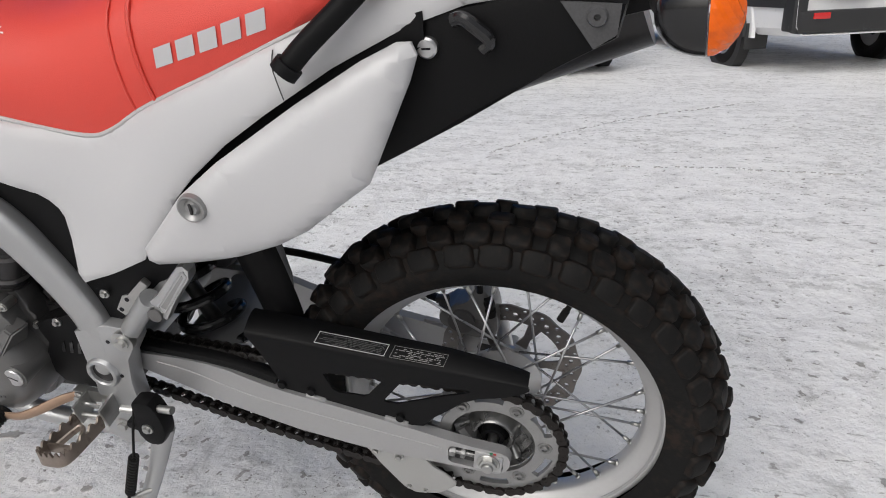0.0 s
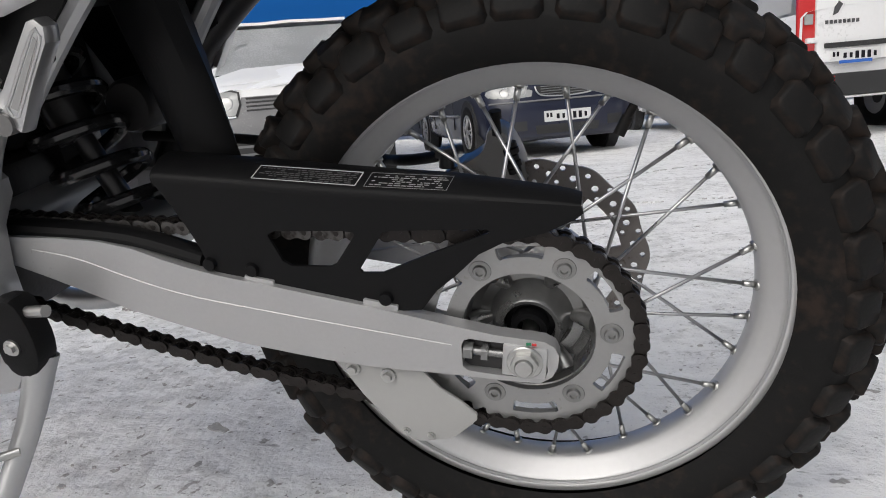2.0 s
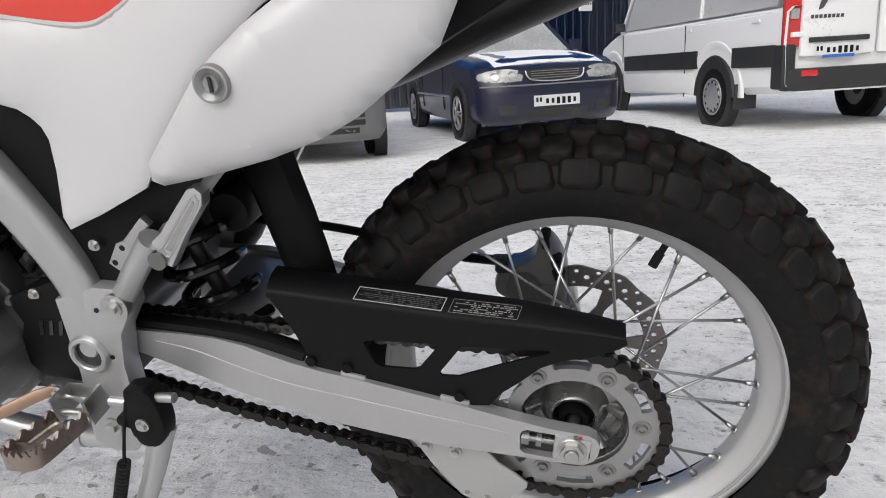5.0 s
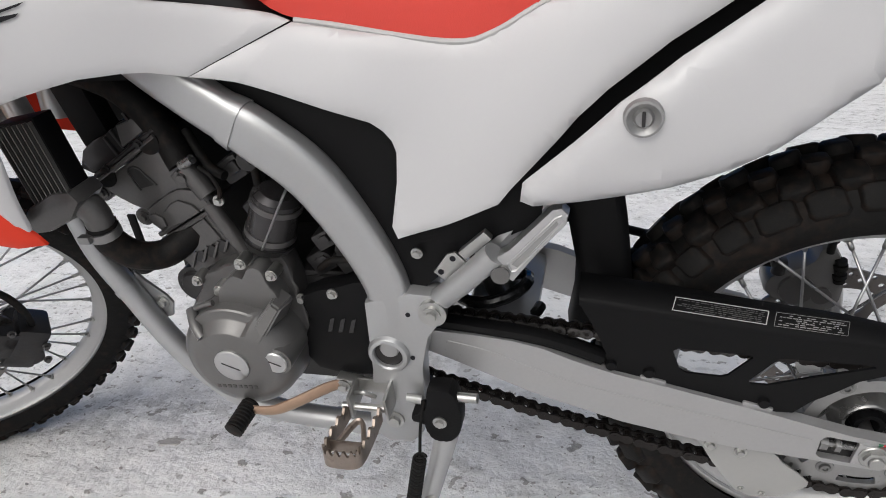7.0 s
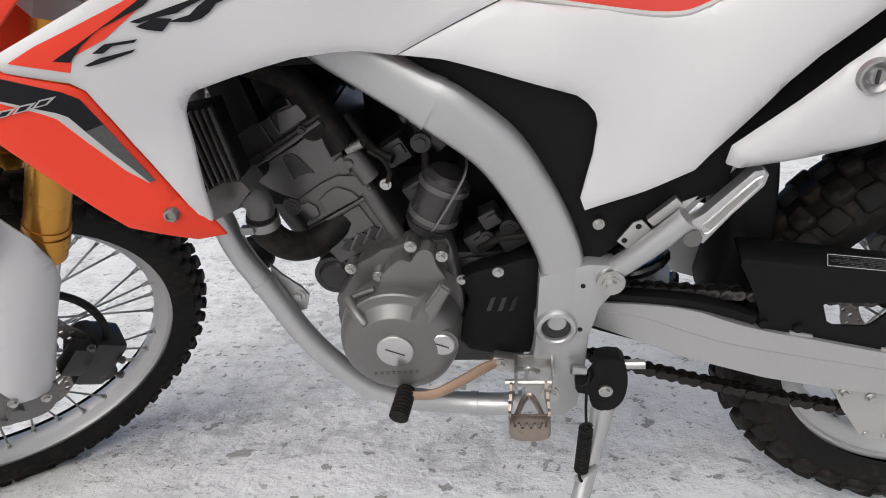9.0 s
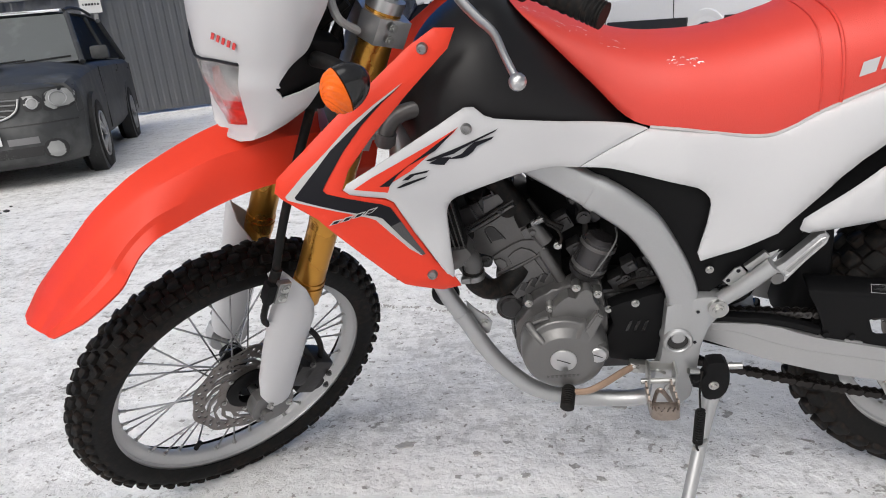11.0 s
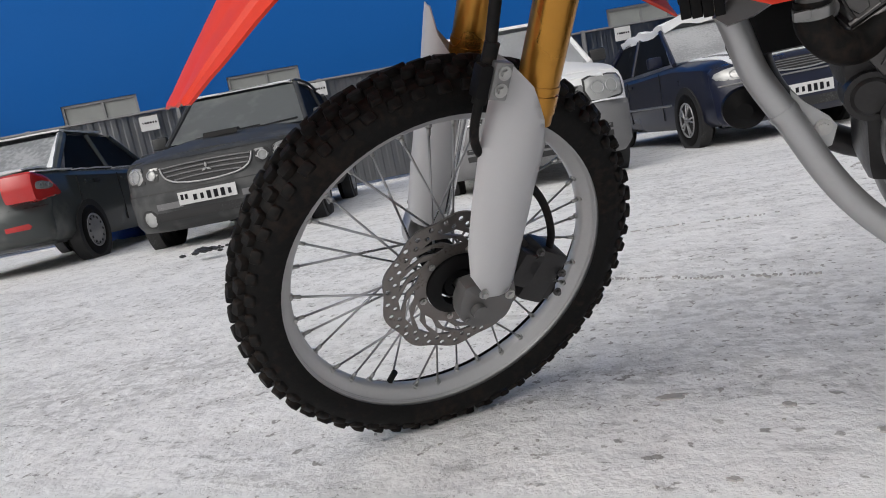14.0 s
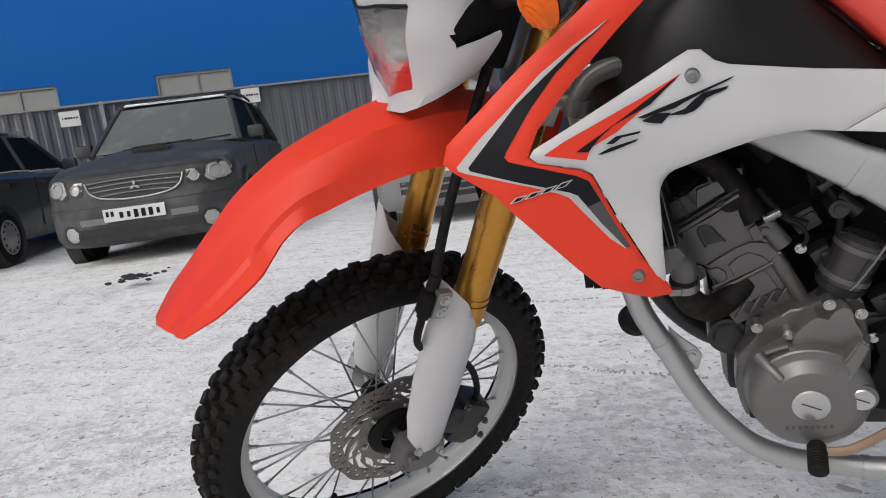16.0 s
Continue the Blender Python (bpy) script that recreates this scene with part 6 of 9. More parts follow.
SIDE_PANEL = [(-0.600, 0.830), (-0.706, 0.789), (-0.663, 0.780), (-0.600, 0.760), (-0.550, 0.744), (-0.528, 0.736), (-0.517, 0.727), (-0.509, 0.716), (-0.506, 0.703), (-0.510, 0.670), (-0.522, 0.618), (-0.517, 0.604), (-0.468, 0.623), (-0.405, 0.651), (-0.392, 0.668), (-0.346, 0.720), (-0.327, 0.743), (-0.302, 0.767), (-0.252, 0.806), (-0.199, 0.839), (-0.124, 0.881), (-0.046, 0.916), (0.01, 0.932), (0.13, 0.944),
              (0.13, 0.966), (0.0, 0.963), (-0.087, 0.944), (-0.183, 0.905), (-0.338, 0.845), (-0.41, 0.812), (-0.442, 0.806), (-0.55, 0.822)]
SIDE_COVER = [(-0.380, 0.666), (-0.377, 0.685), (-0.328, 0.7315), (-0.292, 0.7675), (-0.246, 0.8015), (-0.157, 0.8545), (-0.090, 0.8905), (-0.054, 0.9055), (-0.040, 0.905), (-0.035, 0.893), (-0.043, 0.870), (-0.080, 0.792), (-0.092, 0.768), (-0.122, 0.748), (-0.164, 0.718), (-0.198, 0.702), (-0.247, 0.687), (-0.327, 0.669), (-0.368, 0.661)]


def creased(x, z):
    """The side panel's sheet with a tilted band along the gap to the side cover."""
    d = edge_distance(GAP_LINE, x, z)
    return SIDE(x, z) + 0.17 * max(0.0, 0.050 - d)


GAP_LINE = [(-0.405, 0.651), (-0.346, 0.720), (-0.302, 0.767), (-0.199, 0.839), (-0.046, 0.916), (0.13, 0.944), (0.13, 0.93), (-0.046, 0.90), (-0.199, 0.82), (-0.302, 0.75), (-0.346, 0.70)]


def bodywork():
    for side in (1, -1):
        a = part("tank_shroud", panel(bmesh.new(), WHITE_SHROUD, SIDE, 0.004, 0.009, 0.004, 0.010, side=side), WHITE, bike, "glossy white tank shroud", auto=50)
        b = part("radiator_shroud", panel(bmesh.new(), RED_SHROUD, SIDE, 0.004, 0.009, 0.004, 0.010, side=side), RED, bike, "glossy red radiator shroud with a black stripe", auto=50)
        part("side_panel", panel(bmesh.new(), SIDE_PANEL, creased, 0.004, 0.012, 0.003, 0.006, side=side), WHITE, bike, "white plastic side panel", auto=50)
        c = part("side_cover", panel(bmesh.new(), SIDE_COVER, COVER, 0.005, 0.014, 0.012, 0.020, side=side), WHITE, bike, "white plastic side cover with a key lock", auto=50)
        if side < 0:
            continue
        decals = [("stripe_edge", LABEL_GREY, b, 0.0008, [(-0.9490, 0.9599), (-0.9902, 0.9382), (-1.0251, 0.9173), (-1.0631, 0.8861), (-1.0969, 0.8604), (-1.1292, 0.8312), (-1.1272, 0.8264), (-1.1156, 0.8219), (-1.0836, 0.8117), (-1.0468, 0.7985), (-1.0175, 0.7846), (-1.0073, 0.7774), (-0.9906, 0.7501), (-0.9689, 0.7169), (-0.9526, 0.7001), (-0.9522, 0.7042), (-0.9775, 0.7446), (-0.9941, 0.7742), (-0.9987, 0.7816), (-1.0108, 0.7886), (-1.0342, 0.7989), (-1.0704, 0.8127), (-1.1082, 0.8256), (-1.1105, 0.8291), (-1.0785, 0.8611), (-1.0503, 0.8888), (-1.0189, 0.9115), (-0.9832, 0.9357)]),
                  ("stripe", INK, b, 0.0014, [(-0.9492, 0.9582), (-0.9855, 0.9373), (-1.0212, 0.9131), (-1.0540, 0.8894), (-1.0823, 0.8616), (-1.1151, 0.8296), (-1.1137, 0.8256), (-1.0707, 0.8101), (-1.0346, 0.7963), (-1.0053, 0.7832), (-0.9979, 0.7779), (-0.9893, 0.7618), (-0.9740, 0.7656), (-0.9846, 0.7926), (-0.9970, 0.8017), (-1.0318, 0.8171), (-1.0679, 0.8304), (-1.0724, 0.8361), (-1.0682, 0.8437), (-1.0371, 0.8848), (-1.0077, 0.9159), (-0.9781, 0.9394)]),
                  ("stripe_tail", GREY_PRINT, b, 0.0014, [(-0.9893, 0.7618), (-0.9757, 0.7371), (-0.9524, 0.7014), (-0.9473, 0.7015), (-0.9611, 0.7318), (-0.9740, 0.7656)]),
                  ("red_wedge", RED, a, 0.0008, [(-1.0288, 0.8314), (-1.0045, 0.8428), (-0.9733, 0.8537), (-0.9238, 0.8720), (-0.8781, 0.8904), (-0.8844, 0.8847), (-0.9250, 0.8577), (-0.9504, 0.8409), (-0.9787, 0.8297), (-0.9843, 0.8167), (-1.0065, 0.8242)]),
                  ("mark", INK, a, 0.0022, [(-0.9939, 0.8286), (-0.9684, 0.8415), (-0.9369, 0.8582), (-0.8811, 0.8892), (-0.9125, 0.8645), (-0.9248, 0.8601), (-0.9527, 0.8495), (-0.9688, 0.8384), (-0.9809, 0.8257)]),
                  ("mark", INK, a, 0.0022, [(-0.9623, 0.8307), (-0.9508, 0.8372), (-0.9236, 0.8380), (-0.9269, 0.8354), (-0.9450, 0.8347), (-0.9539, 0.8295)]),
                  ("mark", INK, a, 0.0022, [(-0.9717, 0.8211), (-0.9579, 0.8258), (-0.9273, 0.8297), (-0.9306, 0.8271), (-0.9547, 0.8218), (-0.9670, 0.8200)]),
                  ("mark", INK, a, 0.0022, [(-0.9266, 0.8531), (-0.8950, 0.8606), (-0.8590, 0.8688), (-0.8226, 0.8765), (-0.8289, 0.8732), (-0.8616, 0.8652), (-0.8791, 0.8592), (-0.8865, 0.8558), (-0.9014, 0.8544), (-0.9196, 0.8511)]),
                  ("mark", INK, a, 0.0022, [(-0.9222, 0.8485), (-0.9062, 0.8541), (-0.8909, 0.8517), (-0.9017, 0.8419), (-0.9141, 0.8450)]),
                  ("mark", INK, a, 0.0022, [(-0.8958, 0.8496), (-0.8766, 0.8532), (-0.8679, 0.8599), (-0.8574, 0.8660), (-0.8292, 0.8674), (-0.8324, 0.8646), (-0.8536, 0.8598), (-0.8600, 0.8533), (-0.8674, 0.8487), (-0.8770, 0.8470)])]
        # four slanted bars with a dark core, lettering too small to read
        for k in range(4):
            for name, mat, lift, q in (("mark", LABEL_GREY, 0.0022, 1.0), ("mark_core", INK, 0.0028, 0.62)):
                cx, cz = -1.0624 + 0.0169 * k, 0.7864 + 0.0027 * k
                decals.append((name, mat, b, lift, [(cx + q * x, cz + q * z) for x, z in ((-0.0111, -0.0042), (0.0021, -0.0024), (0.0113, 0.0040), (-0.0023, 0.0027))]))
        for name, mat, host, lift, poly in decals:
            part(name, panel(bmesh.new(), poly, SIDE, 0.0006, 0.007, lift=lift), mat, host, smooth=True)
        bm = bmesh.new()
        lathe(bm, [(0, -0.004), (0.0035, -0.004), (0.0040, -0.0062), (0.0066, -0.0055), (0.0082, -0.002), (0.0082, 0.002), (0, 0.002)], n=20, closed=False)
        spots = [(-0.867, 0.886, a), (-0.942, 0.663, b), (-0.918, 0.999, b)]
        first = part("shroud_bolt", bm, HUB_CAST, a, m=pose(-0.867, SIDE(-0.867, 0.886), 0.886))
        for x, z, host in spots[1:]:
            share("shroud_bolt", first.data, host, pose(x, SIDE(x, z), z))
        bm = bmesh.new()
        x, z = -0.273, 0.760
        y = COVER(x, z)
        lathe(bm, [(0, y - 0.001), (0.0065, y - 0.002), (0.0085, y + 0.001), (0.012, y - 0.002), (0.0135, y - 0.0035), (0.0155, y - 0.003), (0.0165, y + 0.003), (0, y + 0.006)], (x, 0, z), n=32, closed=False)
        part("cover_lock", bm, SPROCKET, c, "grey round key lock")
        bm = bmesh.new()
        box(bm, (x, y - 0.0005, z), (0.003, 0.006, 0.013), 0.0008)
        part("keyhole", bm, ENGINE_DARK, c)
        # fine seam between side panel and tail
        bm = bmesh.new()
        tube(bm, [(px, SIDE(px, pz) - 0.0003, pz) for px, pz in ((-0.183, 0.901), (-0.184, 0.886), (-0.179, 0.872), (-0.172, 0.856))], 0.0007, n=5)
        part("panel_seam", bm, ENGINE_DARK, c)
    # tank
    rows = []
    for x, lo, hi, w in ((-0.985, 0.86, 0.93, 0.09), (-0.95, 0.83, 0.985, 0.142), (-0.90, 0.82, 1.025, 0.166), (-0.83, 0.82, 1.045, 0.166), (-0.77, 0.82, 0.995, 0.145), (-0.70, 0.81, 0.915, 0.122), (-0.64, 0.80, 0.85, 0.108), (-0.59, 0.79, 0.82, 0.10)):
        half = [(w, lo), (w * 1.0, lo + 0.35 * (hi - lo)), (w * 0.92, lo + 0.62 * (hi - lo)), (w * 0.72, lo + 0.86 * (hi - lo)), (w * 0.4, lo + 0.97 * (hi - lo)), (0, hi)]
        rows.append([Vector((x, -y, z)) for y, z in half] + [Vector((x, y, z)) for y, z in half[-2::-1]])
    smooth_rows = []
    cols = [spline([r[k] for r in rows], 4) for k in range(len(rows[0]))]
    for k in range(len(cols[0])):
        smooth_rows.append([c[k] for c in cols])
    part("fuel_tank", grid(bmesh.new(), smooth_rows, True, True), TANK, bike, "satin black fuel tank", auto=60)
    # seat: vinyl cover, grey band for the shade along its foot, cross seam
    top = [(-0.800, 1.027), (-0.78, 1.012), (-0.70, 0.972), (-0.62, 0.944), (-0.553, 0.935), (-0.48, 0.937), (-0.40, 0.956), (-0.36, 0.967), (-0.234, 0.984), (-0.05, 1.002), (0.06, 1.006)]
    low = [(-0.792, 1.018), (-0.762, 0.985), (-0.686, 0.905), (-0.622, 0.842), (-0.545, 0.826), (-0.448, 0.809), (-0.405, 0.815), (-0.35, 0.843), (-0.235, 0.887), (-0.06, 0.955), (0.06, 0.975)]
    hw = [0.055, 0.075, 0.098, 0.116, 0.125, 0.128, 0.129, 0.128, 0.124, 0.108, 0.09]
    sec = [(1.0, 0.0), (1.03, 0.18), (1.02, 0.45), (0.95, 0.70), (0.80, 0.88), (0.55, 0.97), (0.25, 1.0)]
    rows = []
    for (tx, tz), (lx, lz), w in zip(top, low, hw):
        half = [Vector((lx + (tx - lx) * k, -w * s, lz + (tz - lz) * k)) for s, k in sec]
        rows.append(half + [Vector((tx, 0, tz + 0.001))] + [Vector((p.x, -p.y, p.z)) for p in half[::-1]])
    cols = [spline([r[k] for r in rows], 6) for k in range(len(rows[0]))]
    srows = [[c[k] for c in cols] for k in range(len(cols[0]))]
    seat = part("seat", grid(bmesh.new(), srows, True, True), SEAT_RED, bike, "red vinyl seat with scuffs and a white print", auto=70)
    # grey tube: the shadow on the white panel's edge put into colour
    bm = bmesh.new()
    tube(bm, [r[0] + Vector((0, 0.001, -0.002)) for r in srows[20:-6:3]], 0.0035, n=8, steps=2)
    part("seat_edge_shade", bm, LABEL_GREY, seat, "grey band for the shade under the seat's edge")
    for k in (41, 43):
        bm = bmesh.new()
        tube(bm, [p + Vector((0, 0, 0.0005)) for p in srows[k]], 0.0028 if k == 43 else 0.0016, n=6, steps=2)
        part("seat_seam", bm, SEAT_RED, seat)
    # printed brand as plain white blocks on the seat's flank
    for i in range(5):
        x0, x1 = -0.318 + 0.0275 * i, -0.318 + 0.0275 * i + 0.0215
        bm = bmesh.new()
        for ax, bx, k0, k1 in ((x0, x1, 0.0, 1.0),):
            pts = []
            for x, k in ((ax, k0), (bx, k0), (bx + 0.003 * k1, k1), (ax + 0.003 * k1, k1)):
                z = 0.885 + 0.27 * (x + 0.318) + 0.020 * k
                w = float(np.interp(x, [p[0] for p in low], hw))
                pts.append(bm.verts.new((x, -w * 1.034 - 0.0008, z)))
            bm.faces.new(pts)
        part("seat_print", bm, WHITE, seat, smooth=False)
    rng = random.Random(4)
    bm = bmesh.new()
    for k in range(70):
        if k < 46:
            u, v = rng.uniform(5, 17), rng.uniform(4.3, 5.8)
        else:
            u, v = rng.uniform(22, 26), rng.uniform(3.6, 4.4)
        a, b = int(u), int(v)
        def on(du, dv):
            s, t = u - a + du, v - b + dv
            p, q = srows[a][b].lerp(srows[a + 1][b], s), srows[a][b + 1].lerp(srows[a + 1][b + 1], s)
            return p.lerp(q, t)
        w, h = rng.uniform(0.08, 0.40) * rng.choice((1, 1, 2)), rng.uniform(0.02, 0.07)
        quad = [on(0, 0), on(w, rng.uniform(-0.05, 0.05)), on(w * 0.9, h), on(w * 0.1, h * rng.uniform(0.4, 1))]
        nrm = (quad[1] - quad[0]).cross(quad[3] - quad[0]).normalized()
        if nrm.z < 0:
            nrm = -nrm
        bm.faces.new([bm.verts.new(p + nrm * 0.0012) for p in quad])
    part("snow_dust", bm, SNOW, seat, "thin dusting of snow", kind="stuff", smooth=False)
    # tail: black rear mudguard, lock, hook, lamp bracket and indicators
    poly = [(-0.36, 0.66), (-0.30, 0.665), (-0.20, 0.715), (-0.108, 0.757), (-0.066, 0.779), (0.0, 0.817), (0.09, 0.867), (0.15, 0.897), (0.158, 0.93), (0.10, 0.944), (-0.04, 0.925), (-0.2, 0.83), (-0.34, 0.72)]
    rear = part("rear_mudguard", prism(bmesh.new(), poly, -0.105, 0.105, 0.01), BLACK, bike, "matt black rear mudguard")
    bm = bmesh.new()
    tube(bm, [(0.0, -0.112, 0.921), (0.010, -0.116, 0.923), (0.022, -0.116, 0.914), (0.033, -0.114, 0.902), (0.026, -0.114, 0.893)], 0.007, n=10)
    part("helmet_holder", bm, BLACK_GLOSS, rear)
    bm = bmesh.new()
    lathe(bm, [(0, -0.1135), (0.0085, -0.1135), (0.0105, -0.1115), (0.0105, -0.105), (0, -0.105)], (-0.029, 0, 0.895), n=24, closed=False)
    part("helmet_lock", bm, ALU, rear, "bright round helmet lock")
    bm = bmesh.new()
    box(bm, (-0.029, -0.1137, 0.895), (0.009, 0.001, 0.002), 0)
    part("key_slot", bm, INK, rear)
    bm = bmesh.new()
    tube(bm, [(-0.158, -0.158, 0.890), (-0.135, -0.150, 0.912), (-0.095, -0.135, 0.945), (-0.05, -0.12, 0.985)], 0.0115, n=14)
    tube(bm, [(-0.160, -0.160, 0.888), (-0.152, -0.157, 0.896)], 0.0145, n=16, steps=1)
    part("grab_bar", bm, BLACK, bike, "black grab bar with a round end")
    bm = bmesh.new()
    prism(bm, [(0.098, 0.934), (0.152, 0.930), (0.149, 0.903), (0.128, 0.890), (0.118, 0.905)], -0.1085, -0.1055, 0.0006)
    lathe(bm, [(0.003, -0.113), (0.008, -0.113), (0.010, -0.109), (0.003, -0.107)], (0.131, 0, 0.920), n=18)
    part("mudguard_tab", bm, GREY_PRINT, rear)
    bm = bmesh.new()
    box(bm, (0.19, 0, 0.925), (0.11, 0.10, 0.03), 0.010, Matrix.Rotation(radians(-12), 3, "Y"))
    part("plate_bracket", bm, BLACK, rear)
    for s in (-1, 1):
        indicator("rear_indicator", Vector((0.213, s * 0.205, 0.945)), Vector((1, s * 0.12, 0.05)), Vector((0.19, s * 0.06, 0.93)), None)


def indicator(name, c, ahead, root, m):
    """A turn signal: black shell, amber lens, rubber stalk."""
    ahead = ahead.normalized()
    base = ahead.to_track_quat("Z", "Y").to_matrix().to_4x4()
    def dome(z0, z1, r0, cells=0.0):
        bm = bmesh.new()
        rows = []
        for k in range(9):
            t = k / 8 * math.pi / 2
            rows.append([Vector((r0 * 0.86 * math.cos(t) * math.cos(a), r0 * 1.2 * math.cos(t) * math.sin(a), z0 + (z1 - z0) * math.sin(t))) for a in (2 * math.pi * j / 24 for j in range(24))])
        rows[-1] = [Vector((p.x * 0.02, p.y * 0.02, z1)) for p in rows[-2]]
        if cells:   # small prisms pressed into the lens
            rows = [row if k in (0, 8) else [p * (1 - cells * ((k + j) % 2)) for j, p in enumerate(row)] for k, row in enumerate(rows)]
        return grid(bm, rows, True, True)
    at = Matrix.Translation(c) @ base
    ob = part(name, dome(0.0, -0.038, 0.0262), BLACK_GLOSS, bike, "turn signal with an amber lens", (m or Matrix()) @ at)
    part("lens", dome(0.0015, 0.026, 0.0262, 0.05), AMBER, ob, "ribbed amber lens", smooth=False)
    bm = bmesh.new()
    inv = at.inverted()
    a, b = inv @ c, inv @ root
    tube(bm, [a + Vector((0, 0, -0.02)), a.lerp(b, 0.5) + Vector((0, 0, -0.018)), b], [0.012, 0.010, 0.013], n=12)
    part("stalk", bm, RUBBER, ob)


# -- front end: places are (ahead of the steering axis, to the right, up along it) --
def front_end():
    F = STEERED @ FORK_FRAME
    for s in (-1, 1):
        leg = lambda a: 0.036 + 0.044 * (a - 0.65)
        bm = bmesh.new()
        cyl(bm, (leg(0.668), s * 0.103, 0.668), (leg(1.20), s * 0.103, 1.20), 0.0275, n=32)
        cyl(bm, (leg(0.80), s * 0.103, 0.80), (leg(0.815), s * 0.103, 0.815), 0.0275, 0.029, n=32)
        cyl(bm, (leg(0.815), s * 0.103, 0.815), (leg(1.10), s * 0.103, 1.10), 0.029, n=32)
        cyl(bm, (leg(0.648), s * 0.103, 0.648), (leg(0.672), s * 0.103, 0.672), 0.0295, n=32)
        cyl(bm, (leg(0.676), s * 0.103, 0.676), (leg(0.684), s * 0.103, 0.684), 0.0292, n=32)
        cyl(bm, (leg(0.632), s * 0.103, 0.632), (leg(0.650), s * 0.103, 0.650), 0.028, n=32)
        part("fork_tube", bm, GOLD, bike, "gold anodised upside-down fork tube", F)
        bm = bmesh.new()
        cyl(bm, (0.030, s * 0.103, 0.33), (leg(0.65), s * 0.103, 0.65), 0.0215, n=28)
        part("fork_slider", bm, CHROME, bike, "bright fork slider", F)
        bm = bmesh.new()
        rows = []
        poly = [(0.086, 0.372), (0.080, 0.384), (0.02, 0.395), (-0.002, 0.372), (-0.002, 0.335), (0.012, 0.314), (0.05, 0.306), (0.078, 0.320), (0.088, 0.345)]
        prism(bm, round_poly(poly, 3), s * 0.125, s * 0.094, 0.006)
        cyl(bm, (0.057, s * 0.137, 0.342), (0.057, s * 0.12, 0.342), 0.012, n=20)
        cyl(bm, (0.07, s * 0.130, 0.322), (0.07, s * 0.12, 0.322), 0.005, n=10)
        part("axle_clamp", bm, COVER_GREY if s < 0 else ALU, bike, "cast fork end", F)
        shape = [(0.118, 0.722), (0.100, 0.713), (0.066, 0.688), (0.036, 0.645), (0.020, 0.606), (0.018, 0.545), (0.010, 0.46), (0.003, 0.385), (0.010, 0.369), (0.058, 0.373), (0.086, 0.405), (0.097, 0.45), (0.104, 0.52), (0.109, 0.60), (0.110, 0.665), (0.126, 0.700)]
        curve = lambda f, a: -0.143 + 0.016 * ((f - 0.055) / 0.045) ** 2
        bm = panel(bmesh.new(), shape, curve, 0.003, 0.016, 0.004, 0.008, side=1 if s < 0 else -1)
        if s > 0:
            # the far guard wraps round the front of its leg
            bm.free()
            bm = bmesh.new()
            rows = []
            for a, f, lo, hi in ((0.375, 0.030, -70, 95), (0.41, 0.036, -80, 110), (0.47, 0.042, -85, 120), (0.55, 0.048, -85, 120), (0.62, 0.052, -80, 120), (0.655, 0.056, -70, 110), (0.69, 0.060, -35, 60), (0.725, 0.064, -10, 25)):
                rows.append([Vector((f + 0.052 * math.cos(t), 0.100 + 0.043 * math.sin(t), a)) for t in (radians(lo + (hi - lo) * k / 12) for k in range(13))])
            grid(bm, rows)
            bmesh.ops.recalc_face_normals(bm, faces=bm.faces)
            bmesh.ops.solidify(bm, geom=bm.faces[:], thickness=0.003)
        guard = part("fork_guard", bm, WHITE, bike, "white plastic fork guard", F, auto=60)
        bolts("guard_bolt", guard, [(0.066, s * 0.143, 0.383), (0.022, s * 0.143, 0.379)], 0.0058, 0.007, STEEL, s)
    # cable clamp, brake hose
    bm = bmesh.new()
    box(bm, (0.118, -0.140, 0.694), (0.024, 0.014, 0.046), 0.003)
    clamp = part("hose_clamp", bm, HUB_CAST, bike, "small alloy hose clamp with two bolts", F)
    part("clamp_block", box(bmesh.new(), (0.137, -0.132, 0.690), (0.018, 0.022, 0.040), 0.003), BLACK, clamp, "black rubber block")
    bolts("clamp_bolt", clamp, [(0.117, -0.146, 0.684), (0.117, -0.146, 0.705)], 0.0065, 0.007)
    bm = bmesh.new()
    tube(bm, [(0.075, -0.05, 1.22), (0.11, -0.07, 1.10), (0.128, -0.095, 0.95), (0.132, -0.110, 0.82), (0.130, -0.126, 0.72)], 0.0075, n=12)
    tube(bm, [(0.130, -0.126, 0.735), (0.131, -0.126, 0.66)], 0.0095, n=12, steps=1)
    tube(bm, [(0.131, -0.126, 0.67), (0.126, -0.122, 0.62), (0.105, -0.112, 0.588), (0.06, -0.10, 0.56), (0.0, -0.085, 0.53), (-0.045, -0.078, 0.49), (-0.075, -0.075, 0.44), (-0.085, -0.07, 0.40)], 0.0062, n=12)
    part("brake_hose", bm, RUBBER, bike, "black front brake hose", F)
    bm = bmesh.new()
    tube(bm, [(0.04, 0.06, 0.90), (0.06, -0.055, 0.85), (0.035, -0.06, 0.80), (0.03, -0.075, 0.70)], 0.004, n=8)
    part("sensor_wire", bm, RUBBER, bike, "", F)
    # caliper behind the left leg
    bm = bmesh.new()
    box(bm, (-0.075, -0.060, 0.362), (0.055, 0.062, 0.095), 0.010, Matrix.Rotation(radians(-18), 3, "Y"))
    box(bm, (-0.045, -0.075, 0.375), (0.05, 0.03, 0.06), 0.008, Matrix.Rotation(radians(-18), 3, "Y"))
    cyl(bm, (-0.085, -0.09, 0.34), (-0.085, -0.02, 0.34), 0.019, n=20)
    cyl(bm, (-0.062, -0.09, 0.385), (-0.062, -0.02, 0.385), 0.019, n=20)
